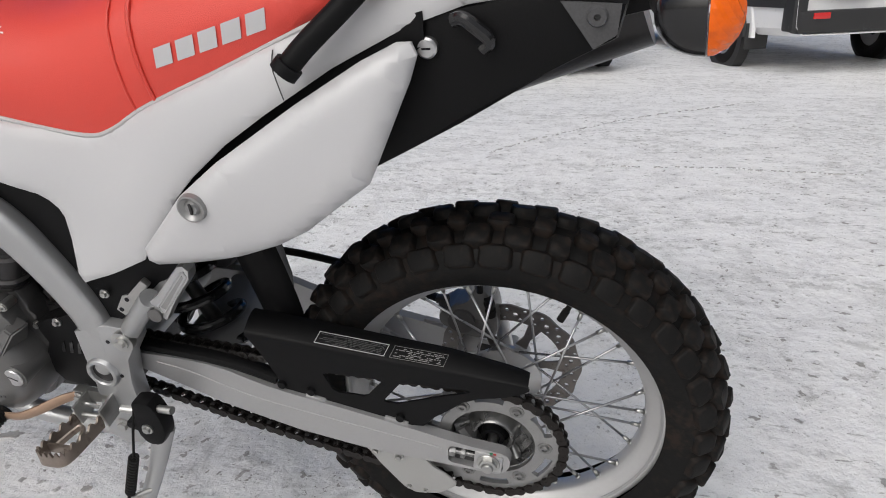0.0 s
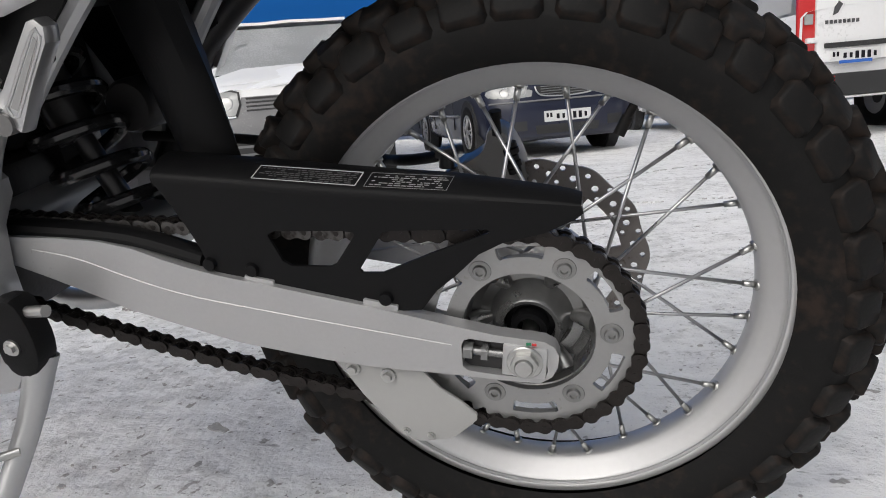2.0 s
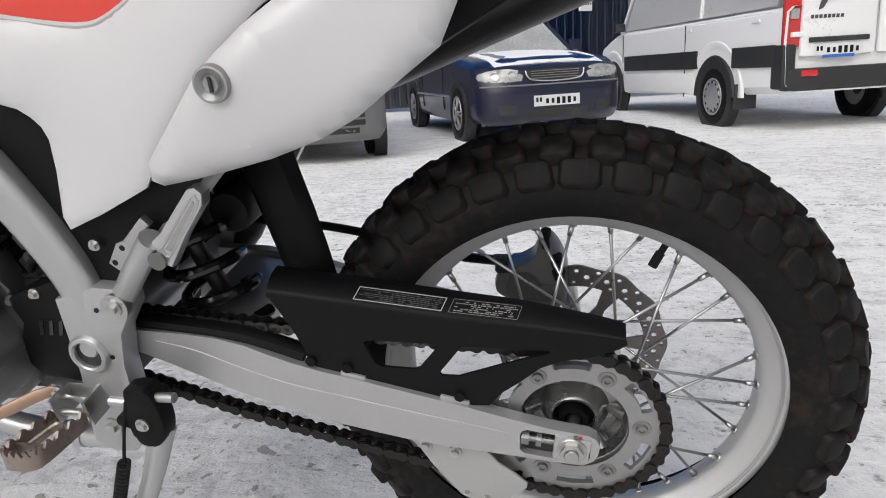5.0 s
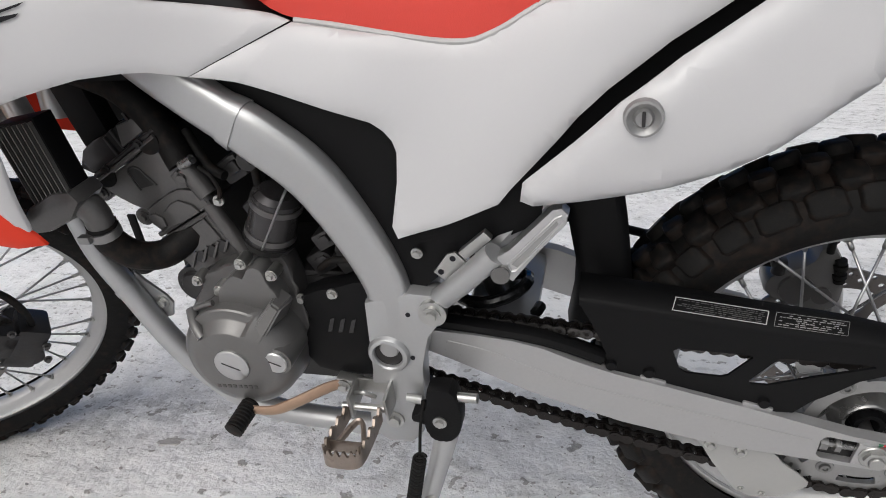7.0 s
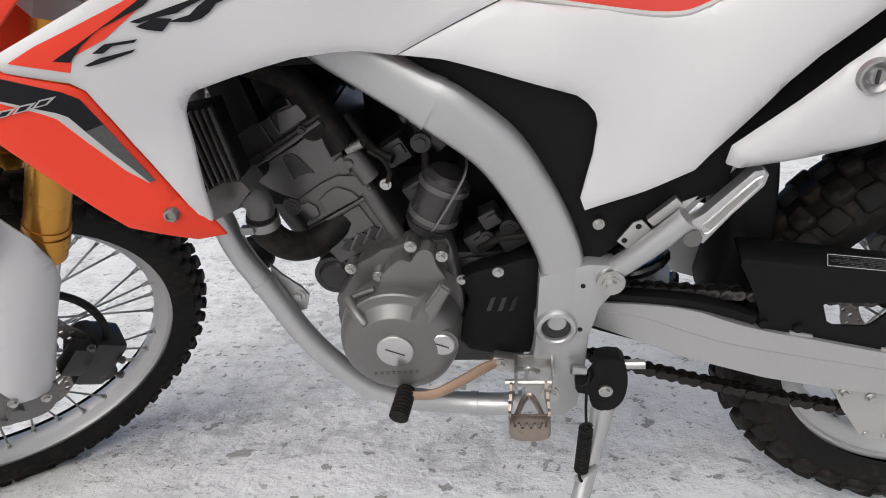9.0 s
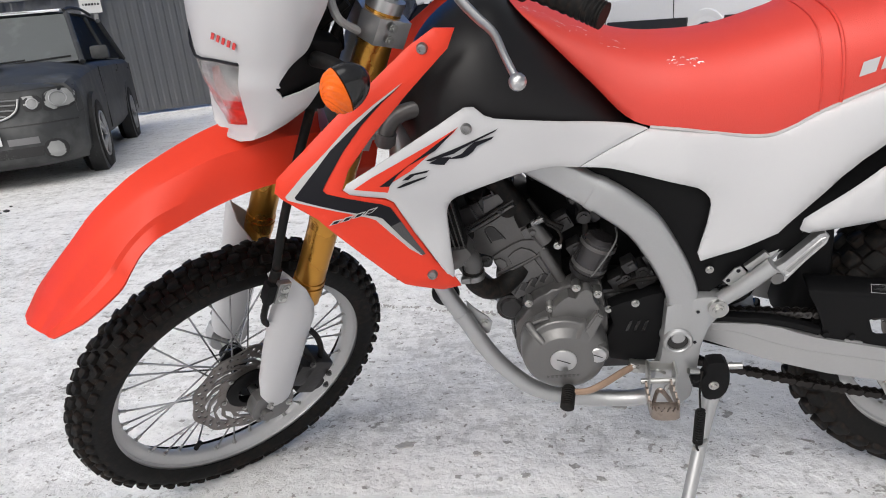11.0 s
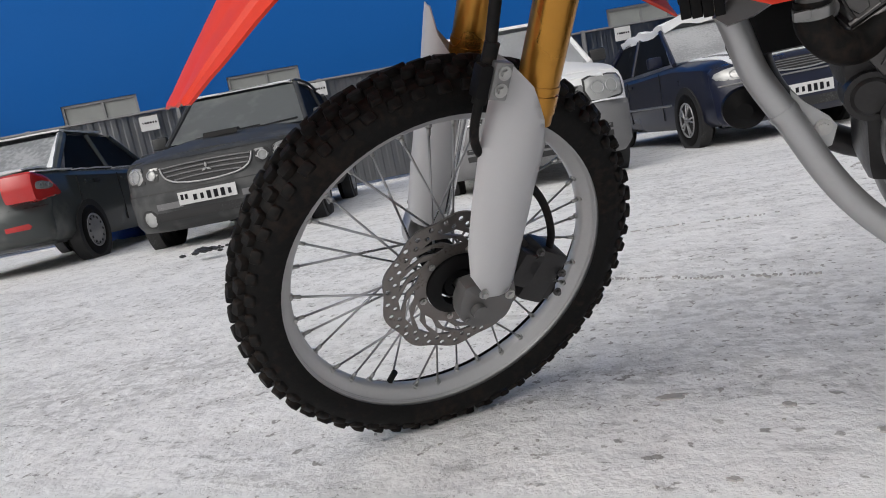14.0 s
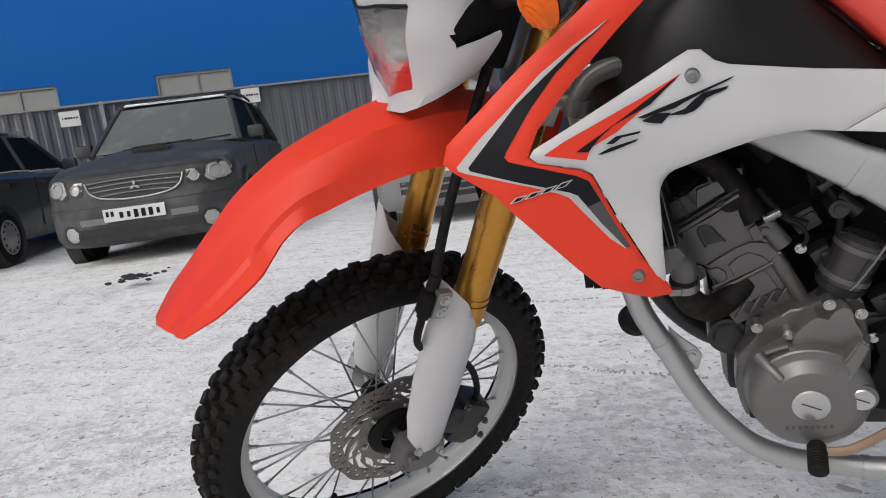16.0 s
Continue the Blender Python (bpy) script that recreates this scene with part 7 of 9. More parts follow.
    cal = part("front_caliper", bm, ENGINE_DARK, bike, "dark grey front brake caliper", F)
    bolts("caliper_bolt", cal, [(-0.052, -0.092, 0.415), (-0.108, -0.092, 0.335), (-0.105, -0.092, 0.372)], 0.0052, 0.008, ENGINE)
    bm = bmesh.new()
    cyl(bm, (0.057, -0.125, 0.342), (0.057, 0.13, 0.342), 0.0085, n=16)
    part("front_axle", bm, STEEL, bike, "", F)
    # triple clamps
    bm = bmesh.new()
    for a0, a1 in ((0.975, 1.005), (1.150, 1.190)):
        prism_rows = [[Vector((f, s, a)) for f, s in ((0.085, -0.135), (0.095, -0.10), (0.08, -0.06), (0.05, 0.0), (0.08, 0.06), (0.095, 0.10), (0.085, 0.135), (0.03, 0.138), (0.015, 0.08), (-0.03, 0.03), (-0.03, -0.03), (0.015, -0.08), (0.03, -0.138))] for a in (a0, a1)]
        grid(bm, prism_rows, True, True)
    clampy = part("triple_clamp", bm, ALU, bike, "alloy triple clamp", F)
    lf = 0.036 + 0.044 * 0.55
    for s in (-1, 1):
        bm = bmesh.new()
        cyl(bm, (lf, s * 0.103, 1.195), (lf, s * 0.103, 1.212), 0.0285, n=28)
        cyl(bm, (lf, s * 0.103, 1.212), (lf, s * 0.103, 1.22), 0.018, n=6)
        part("fork_cap", bm, ALU, clampy)
        bolts("clamp_bolt", clampy, [(0.062, s * 0.140, 1.162), (0.062, s * 0.140, 1.180)], 0.005, 0.006, STEEL, s)
    # handlebar, left grip, clutch lever
    bm = bmesh.new()
    bar = [(-0.057, -0.376, 1.317), (-0.035, -0.30, 1.312), (0.0, -0.20, 1.30), (0.03, -0.12, 1.265), (0.035, 0.0, 1.26), (0.03, 0.12, 1.265), (0.0, 0.20, 1.30), (-0.035, 0.30, 1.312), (-0.057, 0.376, 1.317)]
    tube(bm, bar, 0.011, n=14)
    handle = part("handlebar", bm, BLACK, bike, "black steel handlebar turned to the left", F)
    for s in (-1, 1):
        bm = bmesh.new()
        path = spline([(-0.058, s * 0.378, 1.317), (-0.046, s * 0.34, 1.315), (-0.024, s * 0.262, 1.309)], 24)
        tube(bm, path, [0.024 if k > len(path) - 5 else 0.0178 if k % 4 < 2 else 0.0162 for k in range(len(path))], n=18, steps=1)
        part("grip", bm, RUBBER, handle, "black ribbed rubber grip")
    bm = bmesh.new()
    tube(bm, [(0.055, -0.215, 1.288), (0.075, -0.25, 1.275), (0.078, -0.30, 1.266), (0.080, -0.34, 1.262), (0.090, -0.38, 1.25), (0.094, -0.412, 1.238)], [0.009, 0.0085, 0.0075, 0.0065, 0.006, 0.006], n=12, wide=0.75)
    bmesh.ops.create_uvsphere(bm, u_segments=18, v_segments=12, radius=0.0105, matrix=Matrix.Translation((0.094, -0.416, 1.236)))
    part("clutch_lever", bm, ALU, handle, "polished alloy clutch lever with a ball end")
    bm = bmesh.new()
    box(bm, (0.035, -0.205, 1.29), (0.05, 0.035, 0.026), 0.005)
    tube(bm, [(0.06, -0.20, 1.29), (0.11, -0.15, 1.28), (0.12, -0.08, 1.20), (0.06, -0.03, 1.1)], 0.006, n=10)
    part("lever_perch", bm, BLACK, handle)
    bm = bmesh.new()
    tube(bm, [(0.10, -0.11, 1.16), (0.14, -0.115, 1.175), (0.145, -0.09, 1.20), (0.11, -0.08, 1.205)], 0.006, n=10, wide=1.4)
    part("cable_guide", bm, GUIDE, clampy, "milky plastic cable guide")
    # front mudguard
    # each section: the near lip, its crease, the crown, the far lip
    spine = [[(0.462, -0.106, 0.640), (0.472, -0.070, 0.624), (0.479, -0.030, 0.606), (0.467, 0.012, 0.601)],
             [(0.446, -0.128, 0.675), (0.456, -0.062, 0.655), (0.458, 0.000, 0.640), (0.446, 0.034, 0.620)],
             [(0.433, -0.140, 0.698), (0.443, -0.058, 0.684), (0.443, 0.004, 0.672), (0.426, 0.044, 0.645)],
             [(0.412, -0.148, 0.732), (0.424, -0.054, 0.716), (0.428, 0.006, 0.705), (0.406, 0.046, 0.675)],
             [(0.391, -0.146, 0.759), (0.406, -0.052, 0.752), (0.410, 0.005, 0.745), (0.384, 0.046, 0.710)],
             [(0.373, -0.126, 0.771), (0.386, -0.050, 0.790), (0.393, 0.004, 0.781), (0.364, 0.046, 0.742)],
             [(0.360, -0.116, 0.788), (0.362, -0.050, 0.822), (0.368, 0.004, 0.817), (0.340, 0.048, 0.772)],
             [(0.338, -0.108, 0.808), (0.324, -0.050, 0.861), (0.328, 0.008, 0.858), (0.300, 0.054, 0.810)],
             [(0.304, -0.098, 0.820), (0.258, -0.052, 0.905), (0.250, 0.020, 0.908), (0.230, 0.066, 0.850)],
             [(0.248, -0.090, 0.847), (0.205, -0.054, 0.929), (0.190, 0.020, 0.940), (0.170, 0.070, 0.875)],
             [(0.184, -0.090, 0.877), (0.130, -0.058, 0.955), (0.120, 0.010, 0.962), (0.100, 0.075, 0.890)],
             [(0.100, -0.088, 0.895), (0.000, -0.055, 0.968), (0.000, 0.000, 0.970), (0.000, 0.075, 0.900)],
             [(-0.050, -0.075, 0.905), (-0.060, -0.050, 0.968), (-0.060, 0.000, 0.969), (-0.055, 0.065, 0.905)]]
    rows = []
    for low, crease, crown, far in spine:
        low, crease, crown, far = Vector(low), Vector(crease), Vector(crown), Vector(far)
        rows.append([low, low.lerp(crease, 0.30) + Vector((0.001, 0, -0.001)), low.lerp(crease, 0.38) + Vector((0.003, 0, 0.003)), low.lerp(crease, 0.70) + Vector((0.002, 0, 0.002)), low.lerp(crease, 0.94), crease, crease.lerp(crown, 0.15) + Vector((0.001, 0, 0.001)),
                     crease.lerp(crown, 0.5) + Vector((0.002, 0, 0.002)), crown, crown.lerp(far, 0.12), crown.lerp(far, 0.4) + Vector((0.002, 0.004, 0)), crown.lerp(far, 0.7) + Vector((0.001, 0.003, 0)), far])
    cols = [spline([r[k] for r in rows], 5) for k in range(13)]
    bm = grid(bmesh.new(), [[c[k] for c in cols] for k in range(len(cols[0]))])
    bmesh.ops.recalc_face_normals(bm, faces=bm.faces)
    bmesh.ops.solidify(bm, geom=bm.faces[:], thickness=0.0035)
    part("front_mudguard", bm, RED, bike, "long glossy red front mudguard", F, auto=22)
    # tail of the mudguard behind the fork, folded along its middle and drawn to a point
    cols = [spline(c, 5) for c in ([(-0.02, -0.050, 0.850), (-0.076, -0.045, 0.813), (-0.120, -0.042, 0.797), (-0.190, -0.025, 0.783), (-0.250, -0.004, 0.768)],
                                   [(-0.03, 0, 0.900), (-0.10, 0, 0.866), (-0.16, 0, 0.827), (-0.210, 0, 0.794), (-0.254, 0, 0.768)],
                                   [(-0.02, 0.050, 0.850), (-0.076, 0.045, 0.813), (-0.120, 0.042, 0.797), (-0.190, 0.025, 0.783), (-0.250, 0.004, 0.768)])]
    bm = grid(bmesh.new(), [[c[k] for c in cols] for k in range(len(cols[0]))])
    bmesh.ops.recalc_face_normals(bm, faces=bm.faces)
    bmesh.ops.solidify(bm, geom=bm.faces[:], thickness=0.003)
    part("mudguard_tail", bm, RED, bike, "pointed red tail of the front mudguard", F, auto=25)
    # headlight cowl
    prof = [[(0.208, 0, 0.926), (0.209, 0.055, 0.943), (0.193, 0.098, 0.980), (0.150, 0.108, 1.026)],
            [(0.203, 0, 0.943), (0.213, 0.072, 0.981), (0.190, 0.112, 1.012), (0.149, 0.122, 1.052)],
            [(0.234, 0, 0.985), (0.229, 0.077, 1.013), (0.1955, 0.117, 1.0500), (0.148, 0.125, 1.081)],
            [(0.258, 0, 1.022), (0.245, 0.080, 1.047), (0.2095, 0.116, 1.064), (0.2030, 0.1185, 1.0665)],
            [(0.274, 0, 1.052), (0.252, 0.083, 1.080), (0.2130, 0.119, 1.088), (0.2025, 0.121, 1.0905)],
            [(0.280, 0, 1.070), (0.258, 0.084, 1.092), (0.210, 0.123, 1.103), (0.1935, 0.122, 1.1085)],
            [(0.286, 0, 1.088), (0.263, 0.085, 1.104), (0.212, 0.124, 1.118), (0.1790, 0.122, 1.1270)],
            [(0.300, 0, 1.135), (0.272, 0.086, 1.140), (0.215, 0.127, 1.150), (0.1740, 0.123, 1.160)],
            [(0.305, 0, 1.190), (0.276, 0.086, 1.195), (0.218, 0.127, 1.198), (0.168, 0.123, 1.202)],
            [(0.296, 0, 1.280), (0.266, 0.080, 1.280), (0.216, 0.118, 1.280), (0.174, 0.116, 1.280)],
            [(0.270, 0, 1.340), (0.248, 0.062, 1.340), (0.214, 0.092, 1.340), (0.182, 0.090, 1.340)]]
    rows = []
    for c, e, m, r in prof:
        c, e, m, r = (Vector((f, -s, a)) for f, s, a in (c, e, m, r))
        half = [r, r.lerp(m, 0.5) + Vector((0.0, -min(0.003, 0.06 * (r - m).length), 0)), m, m.lerp(e, 0.5) + Vector((0.004, -0.006, 0)), e, e.lerp(c, 0.5) + Vector((0.006, 0, 0)), c]
        rows.append(half + [Vector((p.x, -p.y, p.z)) for p in half[-2::-1]])
    cols = [spline([r[k] for r in rows], 4) for k in range(13)]
    srows = [[c[k] for c in cols] for k in range(len(cols[0]))]
    bm = bmesh.new()
    vs = [[bm.verts.new(p) for p in row] for row in srows]
    for i, (ra, rb) in enumerate(zip(vs, vs[1:])):
        for j in range(12):
            if 4 <= j <= 7 and 4 <= i <= 15:   # the lamp's opening
                continue
            if j in (0, 1, 10, 11) and 8 <= i <= 11:   # the notches for the turn signals
                continue
            bm.faces.new((ra[j], ra[j + 1], rb[j + 1], rb[j]))
    bmesh.ops.recalc_face_normals(bm, faces=bm.faces)
    bmesh.ops.solidify(bm, geom=bm.faces[:], thickness=0.003)
    cowl = part("headlight_cowl", bm, WHITE, bike, "white headlight cowl", F, auto=40)
    bm = grid(bmesh.new(), [[p + Vector((0.001, 0, 0)) for p in row[4:9]] for row in srows[4:17]])
    bmesh.ops.solidify(bm, geom=bm.faces[:], thickness=0.002)
    lens = part("headlight_lens", bm, LENS, cowl, "clear headlight lens")
    lens.visible_shadow = False
    bm = grid(bmesh.new(), [[Vector((p.x - 0.030, p.y * 0.80, p.z)) for p in row[4:9]] for row in srows[8:17]])
    part("headlight_reflector", bm, HEADLAMP, cowl)
    bm = grid(bmesh.new(), [[Vector((p.x - (0.010 if 0 < k < 5 else 0.03), p.y * 0.88, p.z)) for p in row[4:9]] for k, row in enumerate(srows[3:10])])
    part("reflector_base", bm, RED_LENS, cowl, "reddish lower part of the lamp")
    bm = bmesh.new()
    tube(bm, [p + Vector((0.002, 0, 0)) for p in srows[16][4:9]], 0.0022, n=8, steps=2)
    part("lens_trim", bm, INK, cowl, "dark trim above the lens")
    # added black boxes that make the cowl's notches look dark inside
    for s in (-1, 1):
        bm = bmesh.new()
        box(bm, (0.158, s * 0.088, 1.085), (0.090, 0.05, 0.11), 0.012)
        part("notch_filler", bm, BLACK, cowl, "black filler box behind the cowl's notch")
    bm = bmesh.new()
    box(bm, (0, 0, 0), (0.0042, 0.0014, 0.0090), 0)
    letter = None
    for i in range(5):
        r0, r1 = srows[24], srows[28]
        p = r0[5].lerp(r1[5], 0.2).lerp(r0[4].lerp(r1[4], 0.1), 0.15 + 0.2 * i)
        m = Matrix.Translation(p + Vector((0.002, -0.004, 0))) @ Matrix.Rotation(radians(52), 4, "Z")
        if letter is None:
            letter = part("cowl_print", bm, RED_LENS, cowl, "faded red print", m, smooth=False)
        else:
            share("cowl_print", letter.data, cowl, m)
    for s in (-1, 1):
        indicator("front_indicator", FORK_FRAME @ Vector((0.228, s * 0.285, 1.150)), FORK_FRAME.to_3x3() @ Vector((1, s * 0.0, -0.75)), FORK_FRAME @ Vector((0.15, s * 0.08, 1.10)), STEERED)
    bm = bmesh.new()
    tube(bm, [(0.12, -0.03, 1.1), (0.13, -0.06, 1.14), (0.11, -0.08, 1.19)], 0.009, n=10)
    tube(bm, [(0.10, 0.03, 1.0), (0.12, -0.02, 1.08), (0.10, -0.05, 1.2), (0.05, -0.06, 1.25)], 0.007, n=10)
    box(bm, (0.13, 0, 1.10), (0.05, 0.12, 0.16), 0.015)
    part("wiring", bm, RUBBER, bike, "", F)


bodywork()
front_end()


# ---- the fence and the blue hall behind the parked cars ----
FENCE_AT = Matrix.Translation((-6.883, 10.867, 0)) @ Matrix.Rotation(radians(32.35), 4, "Z")


def fence():
    f = thing("fence", FENCE_AT, "grey profiled sheet-metal fence with posts and small signs", "fence", kind="structure")
    bm = bmesh.new()
    period, n = 0.20, 13
    outline = [(0.0, 0.0), (0.07, 0.0), (0.10, -0.012), (0.17, -0.012)]
    pts = [(k * period + x, y) for k in range(n) for x, y in outline] + [(n * period, 0.0)]
    grid(bm, [[Vector((x, y, z)) for x, y in pts] for z in (0.0, 2.02)])
    bmesh.ops.solidify(bm, geom=bm.faces[:], thickness=0.004)
    first = part("sheet", bm, FENCE, f, m=pose(-18.2, 0, 0.06), smooth=False)
    for k in range(1, 19):
        share("sheet", first.data, f, pose(-18.2 + 2.6 * k, 0.0, 0.06 + 0.012 * math.sin(k * 2.3)))
    bm = bmesh.new()
    box(bm, (0, 0, 1.06), (0.07, 0.05, 2.12), 0.004)
    post = part("post", bm, POST, f, m=pose(-18.2, -0.05, 0), smooth=False)
    for k in range(1, 20):
        share("post", post.data, f, pose(-18.2 + 2.6 * k + 1.1, -0.05, 0))
    bm = bmesh.new()
    box(bm, (5, -0.035, 2.09), (48, 0.09, 0.035), 0.004)
    part("top_rail", bm, POST, f, smooth=False)
    bm = bmesh.new()
    box(bm, (0, 0, 0), (0.33, 0.008, 0.26), 0.002)
    sign = part("sign", bm, PLATE_WHITE, f, "small white sign with dark print", pose(-4.64, -0.085, 1.88), smooth=False)
    bm = bmesh.new()
    for k, w in enumerate((0.02, 0.045, 0.045, 0.045, 0.03, 0.035)):
        box(bm, (-0.11 + 0.046 * k, -0.006, 0.01), (w * 0.8, 0.003, 0.035), 0)
    print_bars = part("print", bm, INK, sign, smooth=False)
    for x in (-1.55, 4.5, 7.75):
        s = share("sign", sign.data, f, pose(x, -0.085, 1.93))
        share("print", print_bars.data, s, Matrix())


def hall():
    h = thing("hall", FENCE_AT @ pose(0, 1.2, 0), "large hall with plain blue cladding and low windows", "building")
    bm = bmesh.new()
    wins = (-9.0, -5.79, -2.58, 5.5, 9.0)
    # wall built round the window openings, from z 1.69 to 2.62
    box(bm, (6, 0.15, 0.845), (64, 0.3, 1.69), 0)
    box(bm, (6, 0.15, 6.81), (64, 0.3, 8.38), 0)
    edges = [-26.0] + [e for w in wins for e in (w - 0.72, w + 0.72)] + [38.0]
    for a, b in zip(edges[::2], edges[1::2]):
        box(bm, ((a + b) / 2, 0.15, 2.155), (b - a, 0.3, 0.93), 0)
    part("wall", bm, BLUE_WALL, h, "plain blue cladding", smooth=False)
    for w in wins:
        bm = bmesh.new()
        for x, z, sx, sz in ((0, 0.44, 1.44, 0.05), (0, -0.44, 1.44, 0.05), (-0.695, 0, 0.05, 0.93), (0.695, 0, 0.05, 0.93), (0.06, 0, 0.045, 0.88)):
            box(bm, (x, 0, z), (sx, 0.06, sz), 0.004)
        win = part("window", bm, POST, h, "two-light window in a grey frame", pose(w, 0.05, 2.155), smooth=False)
        for a, b in ((-0.67, 0.0375), (0.0825, 0.67)):
            bm = bmesh.new()
            box(bm, ((a + b) / 2, 0.01, 0), (b - a, 0.012, 0.83), 0)
            part("pane", bm, PANE, win, smooth=False)
    bm = bmesh.new()
    box(bm, (6, 10, 11.1), (65, 21, 0.25), 0.02)
    part("roof", bm, POST, h, smooth=False)


# ---- parked vehicles: x runs ahead from the front axle, y to the vehicle's left, z up ----
def car_wheel(r, kind):
    """Tyre with a rim of the kind asked for, the outer face toward -y."""
    bm = bmesh.new()
    lathe(bm, [(r * 0.58, -0.085), (r * 0.66, -0.10), (r * 0.90, -0.10), (r * 0.97, -0.085), (r, -0.05), (r, 0.08), (r * 0.9, 0.1), (r * 0.62, 0.09)], n=32)
    tyre = bm
    rim = bmesh.new()
    if kind == "alloy":
        lathe(rim, [(r * 0.63, -0.098), (r * 0.62, -0.105), (r * 0.585, -0.106), (r * 0.560, -0.094), (r * 0.560, -0.05), (r * 0.63, -0.05)], n=36)
        for k in range(10):
            t = 2 * math.pi * (k // 2) / 5 + (0.17 if k % 2 else -0.17)
            u, v = t * 1.0, 2 * math.pi * (k // 2) / 5
            a = Vector((r * 0.10 * math.cos(v), -0.106, r * 0.10 * math.sin(v)))
            b = Vector((r * 0.575 * math.cos(u), -0.098, r * 0.575 * math.sin(u)))
            tube(rim, [a, b], [r * 0.045, r * 0.030], n=8, steps=1)
        cyl(rim, (0, -0.114, 0), (0, -0.09, 0), r * 0.13, n=16)
    else:
        lathe(rim, [(r * 0.63, -0.098), (r * 0.62, -0.105), (r * 0.585, -0.106), (r * 0.55, -0.090), (0.0, -0.097), (0.0, 0.02), (r * 0.62, 0.05)], n=32, closed=False)
        lathe(rim, [(0.0, -0.112), (r * 0.18, -0.114), (r * 0.26, -0.101), (r * 0.42, -0.105), (r * 0.54, -0.100), (0.0, -0.09)], n=28, closed=False)
    holes = bmesh.new()
    if kind == "alloy":
        cyl(holes, (0, -0.072, 0), (0, 0.02, 0), r * 0.60, n=28)
    else:
        cyl(holes, (r * 0.48, -0.106, 0), (r * 0.48, -0.095, 0), r * 0.05, n=8)
    return tyre, rim, holes


def snow_patch(outline_rows, thick=0.02):
    bm = grid(bmesh.new(), outline_rows)
    for v in bm.verts:
        v.co.z += thick * (0.7 + 0.6 * noise.noise(v.co * 4))
    bmesh.ops.recalc_face_normals(bm, faces=bm.faces)
    bmesh.ops.solidify(bm, geom=bm.faces[:], thickness=thick)
    return bm


def vehicle(name, m, label, category, paint, body, roof, base=2.6, wheel=0.31, kind="steel", glass=CAR_GLASS, screen=FROST, trim=None, gaps=None, arch=1.17):
    """body: stations (x, half width, sill, shoulder, top); roof: (screen foot x, roof front x, roof rear x, rear glass foot x, foot z, roof z, foot half, roof half)."""
    car = thing(name, m, label, category)
    rows = []
    for x, w, lo, sh, top in body:
        half = [(w * 0.90, lo), (w * 0.985, lo + 0.08), (w, lo + 0.5 * (sh - lo)), (w * 0.985, sh - 0.05), (w * 0.93, sh), (w * 0.55, top - 0.012), (0, top)]
        rows.append([Vector((x, -y, z)) for y, z in half] + [Vector((x, y, z)) for y, z in half[-2::-1]])
    cols = [spline([r[k] for r in rows], 4) for k in range(len(rows[0]))]
    srows = [[c[k] for c in cols] for k in range(len(cols[0]))]
    part("body", grid(bmesh.new(), srows, True, True), paint, car, auto=40)
    sf, rf, rr, rg, fz, rz, fw, rw = roof
    # roof skin
    rws = []
    for t in range(7):
        x = rf + (rr - rf) * t / 6
        e = 0.03 * (1 - (2 * t / 6 - 1) ** 2)
        rws.append([Vector((x, rw * s, rz - 0.045 * abs(s) ** 3 + e)) for s in (-1.03, -0.8, -0.4, 0, 0.4, 0.8, 1.03)])
    bm = grid(bmesh.new(), rws)
    bmesh.ops.solidify(bm, geom=bm.faces[:], thickness=0.05)
    part("roof", bm, paint, car, auto=60)
    # panes
    zt = rz - 0.05
    def pane(nm, corners, mat):
        a, b, c, d = (Vector(p) for p in corners)
        bm = grid(bmesh.new(), [[a.lerp(b, s / 6).lerp(d.lerp(c, s / 6), t / 4) for s in range(7)] for t in range(5)])
        bmesh.ops.solidify(bm, geom=bm.faces[:], thickness=0.012)
        return part(nm, bm, mat, car)
    pane("windscreen", ((sf, -fw, fz), (sf, fw, fz), (rf, rw, zt), (rf, -rw, zt)), screen)
    pane("rear_window", ((rg, -fw, fz), (rg, fw, fz), (rr, rw, zt), (rr, -rw, zt)), screen)
    mid = (rf + rr) / 2 - 0.02
    for s in (-1, 1):
        pane("side_window", ((sf - 0.1, s * fw, fz), (mid + 0.03, s * fw, fz), (mid + 0.03, s * rw, zt), (rf - 0.04, s * rw, zt)), glass)
        pane("side_window", ((mid - 0.03, s * fw, fz), (rg + 0.22, s * fw, fz), (rr + 0.04, s * rw, zt), (mid - 0.03, s * rw, zt)), glass)
        for ends, r in ((((sf + 0.03, s * fw, fz - 0.02), (rf, s * rw * 1.02, zt)), 0.028), (((mid, s * (fw + 0.006), fz), (mid, s * rw * 1.02, zt)), 0.03), (((rg, s * fw, fz - 0.02), (rr, s * rw * 1.02, zt)), 0.045)):
            part("pillar", tube(bmesh.new(), ends, r, n=8, steps=1), paint, car)
        bm = bmesh.new()
        box(bm, (sf - 0.22, s * (fw + 0.14), fz + 0.06), (0.10, 0.17, 0.13), 0.03)
        part("mirror", bm, trim or paint, car)
        w = body[len(body) // 2][1]
        z = body[len(body) // 2][3]
        for x in (mid, rg + 0.3):
            bm = bmesh.new()
            box(bm, (x + 0.14, s * (w + 0.004), z - 0.10), (0.15, 0.02, 0.03), 0.006)
            part("door_handle", bm, paint, car)
        for x in (sf - 0.25, mid, rg + 0.22) if gaps is None else gaps:
            bm = bmesh.new()
            box(bm, (x, s * (w * 0.997), (z + 0.30) / 2), (0.006, 0.012, z - 0.36), 0)
            part("door_gap", bm, CAR_BLACK, car, smooth=False)
    meshes = [me for me in car_wheel(wheel, kind)]
